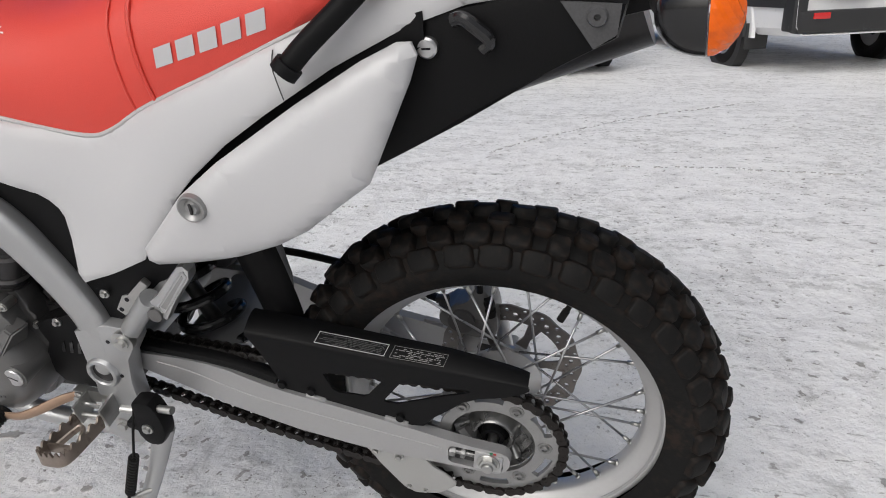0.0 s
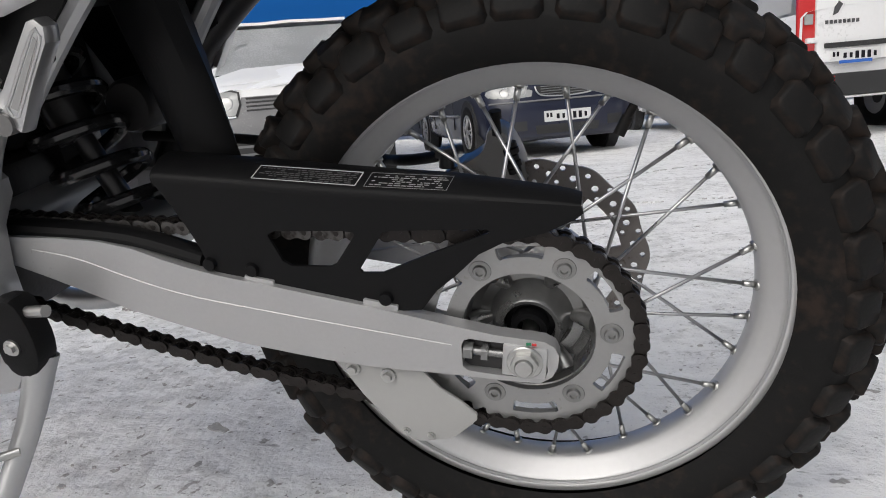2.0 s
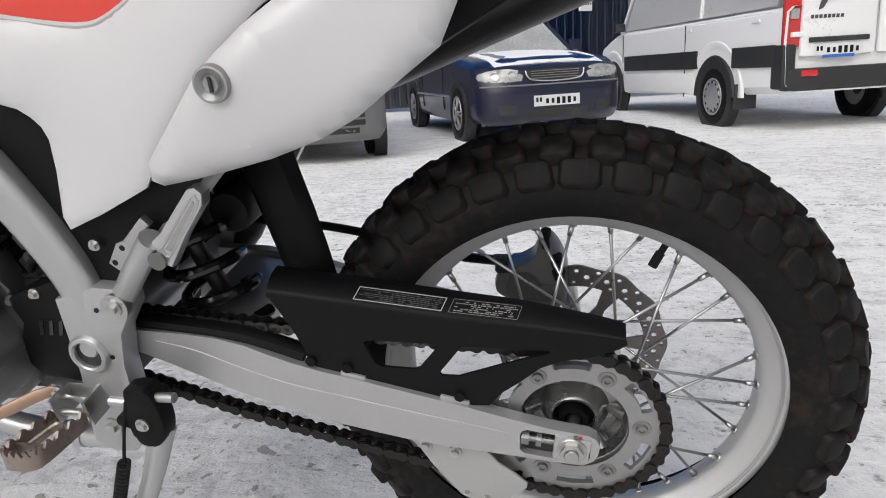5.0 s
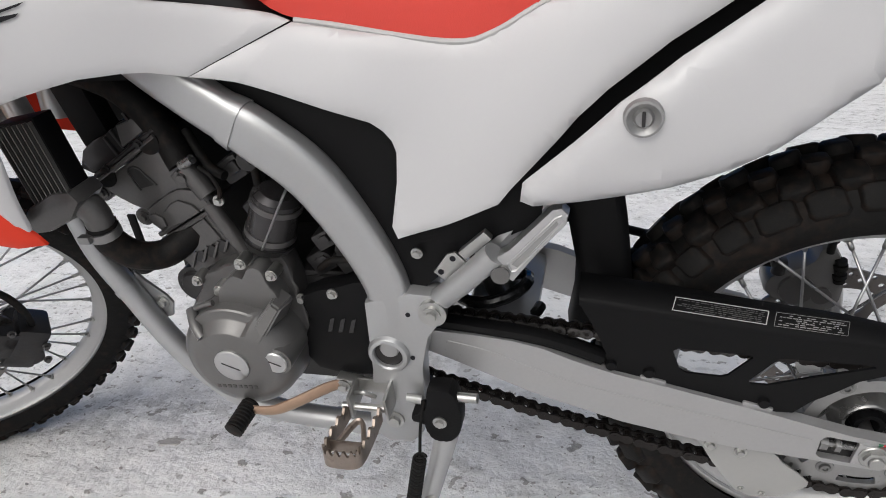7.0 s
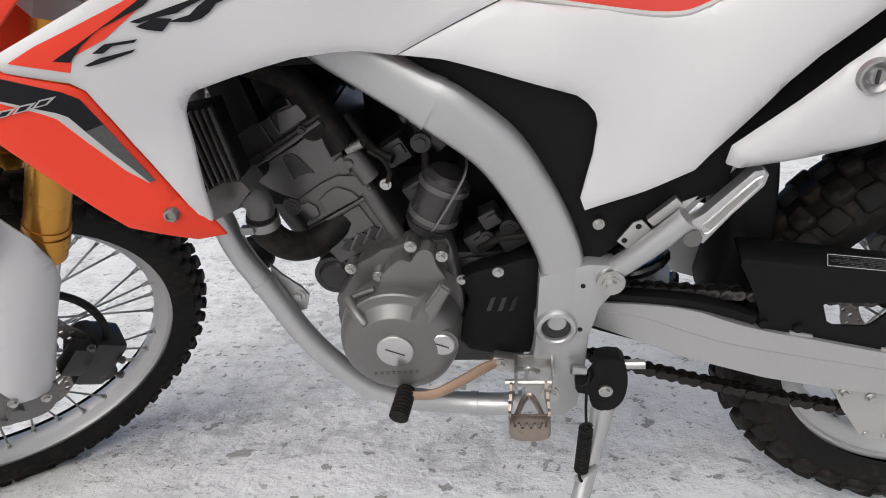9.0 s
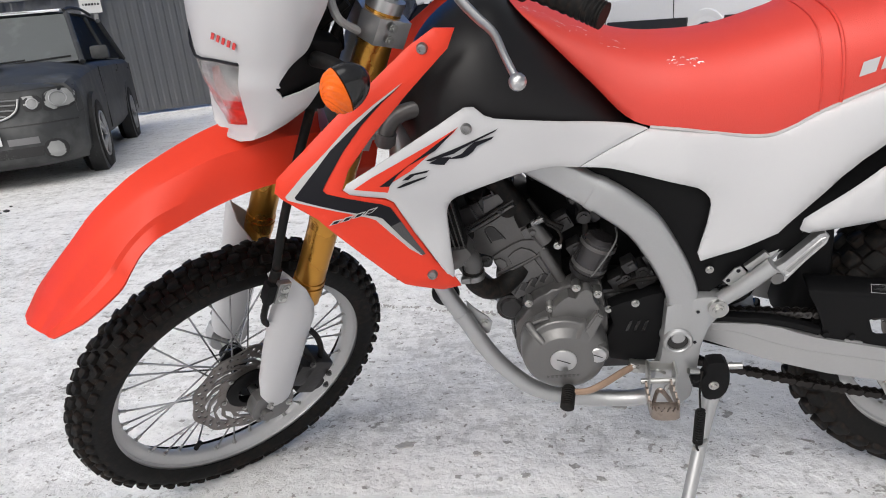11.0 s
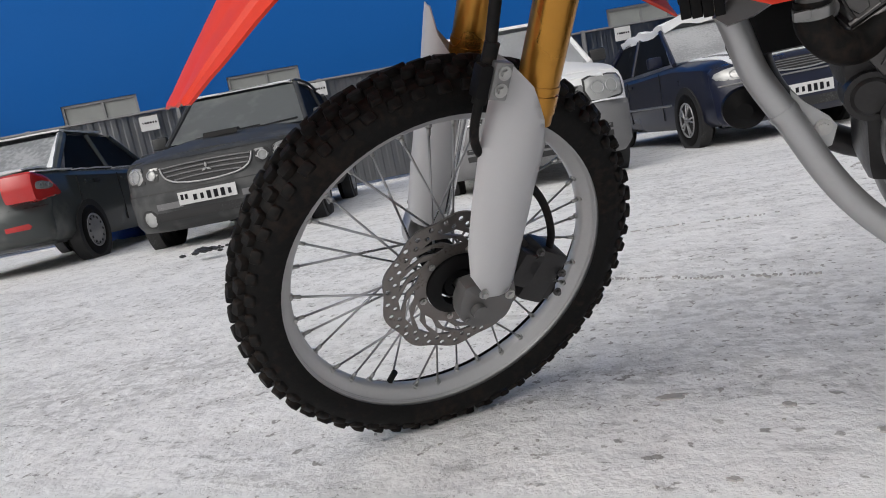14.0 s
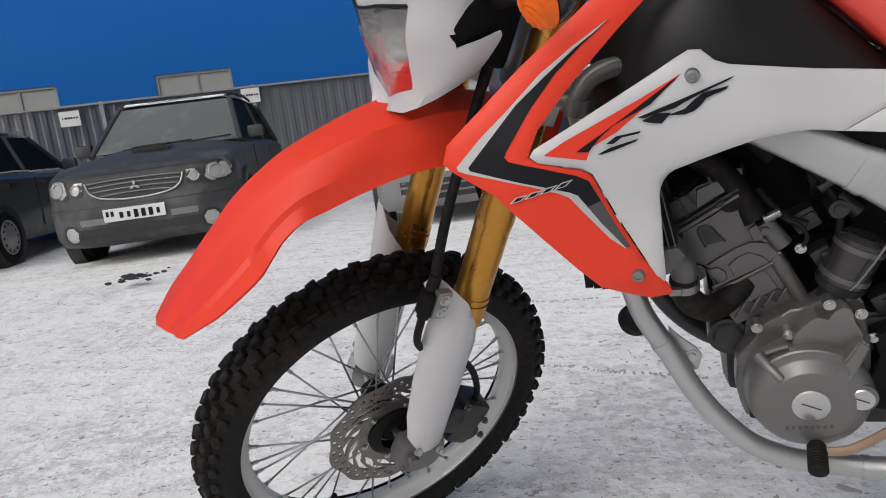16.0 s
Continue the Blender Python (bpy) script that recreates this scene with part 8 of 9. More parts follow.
    for x in (0.0, -base):
        w = max(b[1] for b in body)
        for s in (-1, 1):
            bm = bmesh.new()
            lathe(bm, [(0.0, s * (w + 0.004)), (wheel * arch, s * (w + 0.004)), (wheel * arch, s * (w - 0.12)), (0, s * (w - 0.12))], (x, 0, wheel), n=32, closed=False)
            part("wheel_arch", bm, CAR_BLACK, car)
    datas = []
    for bm, mat in zip(meshes, (RUBBER, HUB_STEEL, CAR_BLACK)):
        me = bpy.data.meshes.new("wheel")
        bmesh.ops.recalc_face_normals(bm, faces=bm.faces)
        for f in bm.faces:
            f.smooth = True
        bm.to_mesh(me)
        bm.free()
        me.materials.append(mat)
        datas.append(me)
    for x in (0.0, -base):
        w = max(b[1] for b in body)
        for s in (-1, 1):
            wh = share("wheel", datas[0], car, pose(x, s * (w - 0.088), wheel, 0, 0, 0 if s < 0 else 180))
            share("rim", datas[1], wh, Matrix())
            many = 1 if kind == "alloy" else 12
            for k in range(many):
                share("rim_well" if kind == "alloy" else "rim_hole", datas[2], wh, Matrix.Rotation(-2 * math.pi * k / many, 4, "Y"))
    return car


def number_plate(car, x, y, z, yaw, tilt=0.0):
    bm = bmesh.new()
    box(bm, (0, 0, 0), (0.008, 0.52, 0.112), 0.002)
    p = part("number_plate", bm, PLATE_WHITE, car, "white plate with dark bars", pose(x, y, z, 0, tilt, yaw), smooth=False)
    for k, (w, h) in enumerate(((0.035, 0.05), (0.045, 0.07), (0.045, 0.07), (0.045, 0.07), (0.035, 0.05), (0.04, 0.05))):
        part("plate_bar", box(bmesh.new(), (0.0055, 0.20 - 0.062 * k, -0.005), (0.003, w * 0.8, h), 0), INK, p, smooth=False)
    for k in range(2):
        part("plate_bar", box(bmesh.new(), (0.0055, -0.185 - 0.04 * k, 0.012), (0.003, 0.024, 0.045), 0), INK, p, smooth=False)


def fascia(heights, reach, flat, wide, drop):
    """A front sheet as depth over (lateral, height): heights is a profile of (z, x), and the sheet falls back by drop from flat out to wide."""
    zs, xs = [h[0] for h in heights], [h[1] for h in heights]
    return lambda y, z: -(float(np.interp(z, zs, xs)) - drop * max(0.0, (abs(y) - flat) / (wide - flat)) ** 2.3) * reach


def on_face(car, name, poly, sheet, mat, label="", lift=0.0, thick=0.02, cell=0.07, roll=0.0, edge=0.03, turn=90, soft=0):
    """A piece with the outline poly of (lateral, height) that lies on a front sheet (turn 90) or a rear one (turn -90)."""
    return part(name, panel(bmesh.new(), round_poly(poly, soft) if soft else poly, sheet, thick, cell, roll, edge, lift), mat, car, label, pose(0, 0, 0, 0, 0, turn), auto=40)


def oval(cy, cz, ry, rz, n=18):
    return [(cy + ry * math.cos(2 * math.pi * k / n), cz + rz * math.sin(2 * math.pi * k / n)) for k in range(n)]


def both(s, pts):
    return [(s * y, z) for y, z in (pts if s > 0 else pts[::-1])]


def cars():
    # dark off-roader, nose towards the yard
    head = lambda x, y, z, fx, fy: Matrix.Translation((x, y, z)) @ Matrix.Rotation(math.atan2(fy, fx), 4, "Z")
    body = [(0.60, 0.80, 0.24, 0.85, 0.885), (0.45, 0.82, 0.20, 0.885, 0.935), (0.30, 0.83, 0.22, 0.91, 0.97), (-0.1, 0.84, 0.24, 0.95, 1.02), (-0.55, 0.85, 0.26, 0.98, 1.06), (-1.5, 0.86, 0.26, 1.00, 1.06), (-2.6, 0.86, 0.28, 1.00, 1.06), (-3.4, 0.86, 0.32, 1.0, 1.05), (-3.75, 0.80, 0.40, 0.95, 1.0)]
    # the screen's pale grey is frost plus the sky's reflection put into the colour
    suv = vehicle("off_roader", head(-5.686, 4.355, 0.0, 0.4305, -0.9026), "dirty dark grey off-road car with a frosted windscreen", "car", PAINT_DARK, body, (-0.48, -1.15, -3.2, -3.70, 1.03, 1.56, 0.76, 0.60), 2.63, wheel=0.34, kind="alloy", screen=material("frost_and_sky_screen", (0.23, 0.245, 0.25), 0.42, vary=0.12, grain=5, stain=1.5, bump=0.0, dirt=(0.33, 0.345, 0.35), dirt_at=0.58))
    face = fascia(((0.18, 0.70), (0.24, 0.80), (0.30, 0.845), (0.45, 0.86), (0.55, 0.855), (0.60, 0.822), (0.66, 0.815), (0.78, 0.79), (0.83, 0.74), (0.86, 0.66), (0.90, 0.55)), 1, 0.40, 0.83, 0.26)
    skin = [(-0.82, 0.30), (-0.78, 0.21), (-0.4, 0.195), (0.4, 0.195), (0.78, 0.21), (0.82, 0.30), (0.835, 0.62), (0.83, 0.78), (0.80, 0.855), (0.4, 0.885), (0.0, 0.89), (-0.4, 0.885), (-0.80, 0.855), (-0.83, 0.78), (-0.835, 0.62)]
    on_face(suv, "nose", skin, face, PAINT_DARK, "dark grey nose and bumper", roll=0.02, edge=0.05)
    shape = [(-0.415, 0.765), (-0.385, 0.68), (-0.30, 0.625), (-0.15, 0.600), (0.0, 0.594), (0.15, 0.600), (0.30, 0.625), (0.385, 0.68), (0.415, 0.765), (0.2, 0.792), (0.0, 0.797), (-0.2, 0.792)]
    g = on_face(suv, "grille", shape, face, CAR_BLACK, "black grille in a bright curved frame", 0.004, 0.006)
    bm = bmesh.new()
    tube(bm, [(y, face(y, z) - 0.012, z) for y, z in shape[:9]], 0.008, n=8, steps=4)
    part("grille_frame", bm, HUB_STEEL, g)
    for z, w in ((0.640, 0.30), (0.680, 0.365), (0.720, 0.385), (0.757, 0.40)):
        part("grille_slat", tube(bmesh.new(), [(y, face(y, z) - 0.010, z + 0.012 * (1 - (y / w) ** 2)) for y in (-w, -w / 2, 0, w / 2, w)], 0.007, n=6), CAR_GREY, g)
    bm = bmesh.new()
    for k in range(3):
        t = radians(90 + 120 * k)
        prism(bm, [(0, 0), (0.024 * math.cos(t - 0.5), 0.024 * math.sin(t - 0.5)), (0.048 * math.cos(t), 0.048 * math.sin(t)), (0.024 * math.cos(t + 0.5), 0.024 * math.sin(t + 0.5))], -0.005, 0.005)
    part("badge", bm, ALU, suv, "small bright badge", pose(0.832, 0, 0.70, 0, 0, 90))
    for s in (-1, 1):
        for name, pts, c in (("headlamp", [(0.455, 0.665), (0.550, 0.665), (0.572, 0.72), (0.545, 0.772), (0.445, 0.778), (0.435, 0.755)], (0.505, 0.718, 0.040)), ("corner_lamp", [(0.590, 0.662), (0.680, 0.652), (0.775, 0.672), (0.805, 0.735), (0.790, 0.790), (0.72, 0.812), (0.625, 0.802), (0.595, 0.760)], (0.685, 0.735, 0.058))):
            lens = on_face(suv, name, both(s, pts), face, HEADLAMP, "clear headlamp glass", 0.006, 0.010, soft=3, roll=0.006, edge=0.02)
            on_face(suv, "lamp_surround", both(s, [(0.5 * (p[0] + q[0]) + 1.10 * (0.5 * (p[0] - q[0])), 0.5 * (p[1] + q[1]) + 1.10 * (0.5 * (p[1] - q[1]))) for p in pts for q in [(2 * c[0] - p[0], 2 * c[1] - p[1])]]), face, CAR_BLACK, "", 0.002, 0.006, soft=3)
            bm = bmesh.new()
            tube(bm, [(s * c[0] + c[2] * math.cos(t), face(s * c[0] + c[2] * math.cos(t), c[1] + c[2] * math.sin(t)) - 0.007, c[1] + c[2] * math.sin(t)) for t in (2 * math.pi * k / 20 for k in range(21))], 0.005, n=6, steps=1)
            part("bowl_rim", bm, HUB_STEEL, lens)
        on_face(suv, "fog_lamp", oval(s * 0.60, 0.335, 0.072, 0.072), face, HEADLAMP, "round fog lamp", 0.012, 0.02, roll=0.01)
        on_face(suv, "fog_bezel", oval(s * 0.60, 0.335, 0.090, 0.088), face, CAR_BLACK, "", 0.004, 0.01)
        on_face(suv, "bumper_grille", both(s, [(0.27, 0.40), (0.50, 0.40), (0.50, 0.455), (0.27, 0.455)]), face, CAR_GREY, "grey slotted bumper insert", 0.004, 0.01)
    on_face(suv, "bumper_inlet", [(-0.50, 0.295), (0.50, 0.295), (0.52, 0.375), (-0.52, 0.375)], face, CAR_BLACK, "", 0.003, 0.01)
    on_face(suv, "bumper_crease", [(-0.80, 0.548), (0.80, 0.548), (0.80, 0.560), (-0.80, 0.560)], face, CAR_BLACK, "", 0.002, 0.008)
    on_face(suv, "bonnet_gap", [(-0.80, 0.822), (0.0, 0.826), (0.80, 0.822), (0.80, 0.829), (0.0, 0.833), (-0.80, 0.829)], face, CAR_BLACK, "", 0.002, 0.008)
    number_plate(suv, 0.872, -0.03, 0.470, 0)
    bm = bmesh.new()
    grid(bm, [[Vector((0.16, s * 0.17, 0.995)) for s in (-1, 0, 1)], [Vector((0.15, s * 0.165, 1.045)) for s in (-1, 0, 1)], [Vector((0.0, s * 0.15, 1.060)) for s in (-1, 0, 1)], [Vector((-0.15, s * 0.13, 1.045)) for s in (-1, 0, 1)]])
    bmesh.ops.solidify(bm, geom=bm.faces[:], thickness=0.02)
    part("bonnet_scoop", bm, CAR_BLACK, suv)
    for s in (-1, 1):
        bm = bmesh.new()
        tube(bm, [(-1.30, s * 0.57, 1.555), (-1.6, s * 0.575, 1.595), (-2.3, s * 0.58, 1.615), (-3.0, s * 0.57, 1.59)], 0.017, n=8)
        part("roof_rail", bm, CAR_BLACK, suv)
    part("snow", snow_patch([[Vector((x, 0.55 * s, 1.562 - (0.02 if x > -1.2 else 0))) for s in (-1, -0.5, 0, 0.5, 1)] for x in (-1.15, -1.22, -1.3)], 0.012), SNOW, suv, "thin snow along the roof edge")
    for y0, y1 in ((-0.45, 0.25), (0.1, 0.66)):
        bm = bmesh.new()
        tube(bm, [(-0.485, y0, 1.048), (-0.510, (y0 + y1) / 2, 1.066), (-0.525, y1, 1.078)], 0.008, n=6)
        part("wiper", bm, CAR_BLACK, suv)

    # grey saloon seen from behind
    body = [(0.78, 0.60, 0.30, 0.62, 0.66), (0.70, 0.76, 0.24, 0.72, 0.76), (0.3, 0.82, 0.2, 0.82, 0.88), (-0.5, 0.84, 0.2, 0.90, 0.95), (-1.4, 0.84, 0.2, 0.92, 0.96), (-2.4, 0.84, 0.22, 0.94, 0.98), (-2.9, 0.82, 0.26, 0.96, 1.01), (-3.14, 0.805, 0.28, 0.955, 1.00)]
    lada = vehicle("saloon", head(-9.27, 5.91, 0.03, -0.43, 0.9), "dirty grey-green saloon, snow on its rear window", "car", PAINT_LADA, body, (-0.45, -1.05, -2.15, -2.80, 0.95, 1.42, 0.74, 0.58), 2.49, wheel=0.29, kind="steel", glass=CAR_GLASS, screen=material("snowed_rear_window", (0.42, 0.44, 0.46), 0.5, vary=0.15, grain=20, stain=4, bump=0.1, dirt=(0.68, 0.69, 0.71), dirt_at=0.50))
    tail = fascia(((0.26, -3.20), (0.31, -3.34), (0.42, -3.40), (0.56, -3.41), (0.61, -3.385), (0.66, -3.345), (0.80, -3.35), (0.92, -3.33), (0.98, -3.26), (1.01, -3.12)), -1, 0.45, 0.83, -0.22)
    on_face(lada, "tail", [(-0.80, 0.36), (-0.74, 0.275), (0.74, 0.275), (0.80, 0.36), (0.82, 0.60), (0.815, 0.90), (0.77, 0.975), (0.0, 1.0), (-0.77, 0.975), (-0.815, 0.90), (-0.82, 0.60)], tail, PAINT_LADA, "grey-green tail and bumper", roll=0.02, edge=0.05, turn=-90)
    on_face(lada, "bumper_gap", [(-0.80, 0.628), (0.80, 0.628), (0.80, 0.640), (-0.80, 0.640)], tail, CAR_BLACK, "", 0.002, 0.008, turn=-90)
    for s in (-1, 1):
        bm = bmesh.new()
        prism(bm, round_poly([(-3.40, 0.69), (-3.40, 0.94), (-3.28, 0.945), (-3.12, 0.905), (-2.99, 0.81), (-2.92, 0.735), (-2.97, 0.712), (-3.15, 0.700)], 3), s * 0.52, s * 0.832, 0.035)
        tl = part("tail_lamp", bm, RED_LENS, lada, "red tail lamp with a clear middle")
        part("clear_lens", prism(bmesh.new(), round_poly([(-3.36, 0.79), (-3.35, 0.85), (-3.24, 0.865), (-3.12, 0.845), (-3.06, 0.815), (-3.14, 0.785)], 3), s * 0.80, s * 0.837, 0.006), HEADLAMP, tl, "clear oval lens")
        for x in (-3.28, -3.20, -3.13):
            bm = bmesh.new()
            lathe(bm, [(0.012, s * 0.836), (0.022, s * 0.836), (0.024, s * 0.841), (0.012, s * 0.840)], (x, 0, 0.826), n=18)
            part("bulb_ring", bm, ALU, tl)
        on_face(lada, "reflector", both(s, [(0.46, 0.43), (0.66, 0.43), (0.68, 0.455), (0.66, 0.485), (0.46, 0.475)]), tail, RED_LENS, "red reflector", 0.004, 0.01, turn=-90)
    part("snow", snow_patch([[Vector((x, 0.66 * s, z)) for s in (-1, -0.5, 0, 0.5, 1)] for x, z in ((-2.75, 1.0), (-2.9, 1.015), (-3.1, 1.012), (-3.22, 0.99))], 0.02), SNOW, lada, "snow on the boot lid")
    part("snow", snow_patch([[Vector((x, 0.55 * s, 1.43)) for s in (-1, -0.5, 0, 0.5, 1)] for x in (-1.1, -1.5, -2.1)], 0.02), SNOW, lada)
    for s in (-1, 1):
        for x0, x1, z, y in ((-0.75, -1.50, 0.955, 0.755), (-1.58, -2.45, 0.962, 0.755), (-2.55, -3.25, 0.965, 0.775)):
            part("snow", snow_patch([[Vector((x0 + (x1 - x0) * k / 6, s * (y + dy), z + 0.004 * math.sin(3 * k))) for k in range(7)] for dy in (-0.03, 0.0, 0.03)], 0.014), SNOW, lada, "thin snow along the window sill")
        part("snow", snow_patch([[Vector((-2.76 + 0.62 * k, s * (0.70 - 0.11 * k + dy), 0.99 + 0.40 * k)) for k in (0, 0.25, 0.5, 0.75, 1.0)] for dy in (-0.05, 0.0, 0.02)], 0.02), SNOW, lada, "snow on the rear pillar")
        for x in (-0.42, -1.42):
            part("handle_recess", box(bmesh.new(), (x - 0.75, s * 0.846, 0.82), (0.14, 0.012, 0.05), 0.01), CAR_BLACK, lada)
    bm = bmesh.new()
    rows = []
    for i in range(9):
        rows.append([Vector((-10.4 + 1.1 * i / 8, 6.2 + 0.10 * j + 0.1 * i / 8, 0.02 + 0.26 * math.sin(math.pi * i / 8) ** 0.6 * math.sin(math.pi * j / 7) ** 0.6 + 0.07 * noise.noise((i * 0.9, j * 0.8, 2)))) for j in range(8)])
    tagged(part("tarpaulin", grid(bm, rows), BLUE_TARP), "crumpled blue tarpaulin lying in the snow between cars", "tarpaulin")

    # silver-white small van, nose towards the yard
    body = [(0.58, 0.86, 0.28, 0.94, 0.985), (0.45, 0.875, 0.25, 0.98, 1.03), (0.0, 0.895, 0.24, 1.05, 1.12), (-0.35, 0.90, 0.24, 1.08, 1.18), (-1.3, 0.90, 0.24, 1.10, 1.16), (-2.4, 0.90, 0.26, 1.10, 1.16), (-3.2, 0.89, 0.30, 1.10, 1.16), (-3.5, 0.84, 0.36, 1.05, 1.1)]
    mini = vehicle("small_van", head(-3.0, 5.62, -0.07, 0.41, -0.91), "white small van with grey bumpers and snow on its bonnet", "van", PAINT_VAN, body, (-0.25, -1.0, -3.35, -3.5, 1.11, 1.68, 0.79, 0.66), 2.68, wheel=0.32, kind="steel", trim=CAR_BLACK)
    face = fascia(((0.18, 0.70), (0.24, 0.81), (0.31, 0.85), (0.45, 0.865), (0.60, 0.86), (0.665, 0.835), (0.70, 0.828), (0.84, 0.80), (0.90, 0.755), (0.95, 0.66), (0.985, 0.55)), 1, 0.42, 0.88, 0.24)
    on_face(mini, "nose", [(-0.86, 0.60), (0.86, 0.60), (0.875, 0.80), (0.86, 0.92), (0.80, 0.955), (0.0, 0.98), (-0.80, 0.955), (-0.86, 0.92), (-0.875, 0.80)], face, PAINT_VAN, "white nose", roll=0.01)
    on_face(mini, "bumper", [(-0.87, 0.30), (-0.80, 0.20), (0.80, 0.20), (0.87, 0.30), (0.88, 0.66), (0.5, 0.672), (0.44, 0.84), (-0.44, 0.84), (-0.5, 0.672), (-0.88, 0.66)], face, CAR_GREY, "grey plastic bumper and grille panel", 0.008, 0.02, roll=0.008)
    for k in range(4):
        z = 0.715 + 0.034 * k
        on_face(mini, "grille_slot", [(-0.40, z), (0.40, z), (0.405, z + 0.016), (-0.405, z + 0.016)], face, CAR_BLACK, "", 0.010, 0.012)
    for z, h, w in ((0.285, 0.05, 0.60), (0.355, 0.05, 0.66), (0.425, 0.045, 0.66)):
        on_face(mini, "bumper_slot", [(-w, z), (w, z), (w, z + h), (-w, z + h)], face, CAR_BLACK, "", 0.010, 0.012)
    bm = bmesh.new()
    lathe(bm, [(0.048, -0.012), (0.060, -0.012), (0.062, 0.0), (0.048, 0.0)], n=28)
    box(bm, (0, -0.006, 0), (0.092, 0.008, 0.016), 0.003)
    part("badge", bm, ALU, mini, "round bright badge", pose(0.838, 0, 0.775, 0, 0, 90))
    for s in (-1, 1):
        lens = on_face(mini, "headlamp", both(s, [(0.50, 0.69), (0.74, 0.70), (0.815, 0.72), (0.825, 0.80), (0.80, 0.885), (0.62, 0.892), (0.47, 0.875)]), face, HEADLAMP, "clear headlamp with two round reflectors", 0.026, 0.022, soft=2, roll=0.006, edge=0.02)
        on_face(mini, "lamp_surround", both(s, [(0.485, 0.675), (0.75, 0.685), (0.832, 0.71), (0.84, 0.80), (0.81, 0.90), (0.61, 0.906), (0.455, 0.888)]), face, CAR_BLACK, "", 0.009, 0.01, soft=2)
        for y in (0.575, 0.715):
            bm = bmesh.new()
            tube(bm, [(s * y + 0.058 * math.cos(t), face(s * y + 0.058 * math.cos(t), 0.795 + 0.058 * math.sin(t)) - 0.025, 0.795 + 0.058 * math.sin(t)) for t in (2 * math.pi * k / 20 for k in range(21))], 0.005, n=6, steps=1)
            part("bowl_rim", bm, HUB_STEEL, lens)
        part("snow", snow_patch([[Vector((x - 0.9 * max(0, y - 0.48) ** 2, s * y, 0.672)) for y in (0.5, 0.58, 0.66, 0.74, 0.80)] for x in (0.80, 0.825, 0.85)], 0.014), SNOW, mini, "ridge of snow under the lamp")
    number_plate(mini, 0.872, 0, 0.58, 0)
    part("snow", snow_patch([[Vector((x, 0.66 * s, z - 0.05 * abs(s))) for s in (-1, -0.5, 0, 0.5, 1)] for x, z in ((0.74, 0.935), (0.45, 1.025), (0.1, 1.10), (-0.22, 1.155))], 0.015), SNOW, mini, "snow on the bonnet")
    part("snow", snow_patch([[Vector((x, 0.62 * s, 1.685)) for s in (-1, -0.5, 0, 0.5, 1)] for x in (-1.0, -1.8, -2.6, -3.3)], 0.03), SNOW, mini)

    # dark blue saloon with snow on bonnet and roof
    body = [(0.62, 0.82, 0.24, 0.80, 0.855), (0.45, 0.84, 0.2, 0.85, 0.905), (0.0, 0.855, 0.2, 0.89, 0.96), (-0.55, 0.86, 0.2, 0.92, 0.99), (-1.5, 0.86, 0.2, 0.92, 0.97), (-2.4, 0.86, 0.22, 0.92, 0.96), (-3.0, 0.84, 0.24, 0.92, 0.98), (-3.5, 0.80, 0.28, 0.88, 0.95), (-3.62, 0.72, 0.36, 0.8, 0.85)]
    blue = vehicle("estate_car", head(-0.82, 7.46, -0.08, 0.4417, -0.8971), "dark blue car with alloy wheels and snow on top", "car", PAINT_BLUE, body, (-0.45, -1.1, -2.7, -3.45, 0.97, 1.46, 0.76, 0.60), 2.65, wheel=0.31, kind="alloy", screen=material("snowy_screen", (0.55, 0.56, 0.58), 0.6, vary=0.12, grain=40, stain=2, bump=0.2, dirt=(0.72, 0.73, 0.75), dirt_at=0.5))
    face = fascia(((0.16, 0.72), (0.22, 0.85), (0.30, 0.89), (0.50, 0.90), (0.59, 0.895), (0.635, 0.875), (0.74, 0.85), (0.78, 0.80), (0.81, 0.73), (0.85, 0.58)), 1, 0.40, 0.85, 0.24)
    on_face(blue, "nose", [(-0.82, 0.28), (-0.76, 0.185), (0.76, 0.185), (0.82, 0.28), (0.845, 0.60), (0.83, 0.76), (0.76, 0.815), (0.0, 0.848), (-0.76, 0.815), (-0.83, 0.76), (-0.845, 0.60)], face, PAINT_BLUE, "dark blue nose and bumper", roll=0.015)
    shape = [(-0.33, 0.745), (-0.31, 0.68), (-0.24, 0.645), (0.0, 0.630), (0.24, 0.645), (0.31, 0.68), (0.33, 0.745), (0.0, 0.757)]
    g = on_face(blue, "grille", shape, face, CAR_BLACK, "black grille with a bright lower edge", 0.004, 0.008)
    part("grille_frame", tube(bmesh.new(), [(y, face(y, z) - 0.010, z) for y, z in shape[:7]], 0.009, n=8, steps=4), ALU, g)
    for z in (0.665, 0.690, 0.715, 0.738):
        part("grille_slat", tube(bmesh.new(), [(y, face(y, z) - 0.008, z) for y in (-0.27, 0.0, 0.27)], 0.005, n=6), CAR_GREY, g)
    for poly in ([(-0.34, 0.255), (0.34, 0.255), (0.36, 0.345), (-0.36, 0.345)], [(0.45, 0.30), (0.62, 0.30), (0.64, 0.40), (0.45, 0.40)], [(-0.45, 0.40), (-0.64, 0.40), (-0.62, 0.30), (-0.45, 0.30)]):
        on_face(blue, "bumper_inlet", poly, face, CAR_BLACK, "", 0.003, 0.01)
    part("bright_strip", tube(bmesh.new(), [(face(y, 0.60) * -1 + 0.008, y, 0.600) for y in (-0.80, -0.6, -0.3, 0, 0.3, 0.6, 0.80)], 0.009, n=8), CAR_GREY, blue, "grey bumper strip")
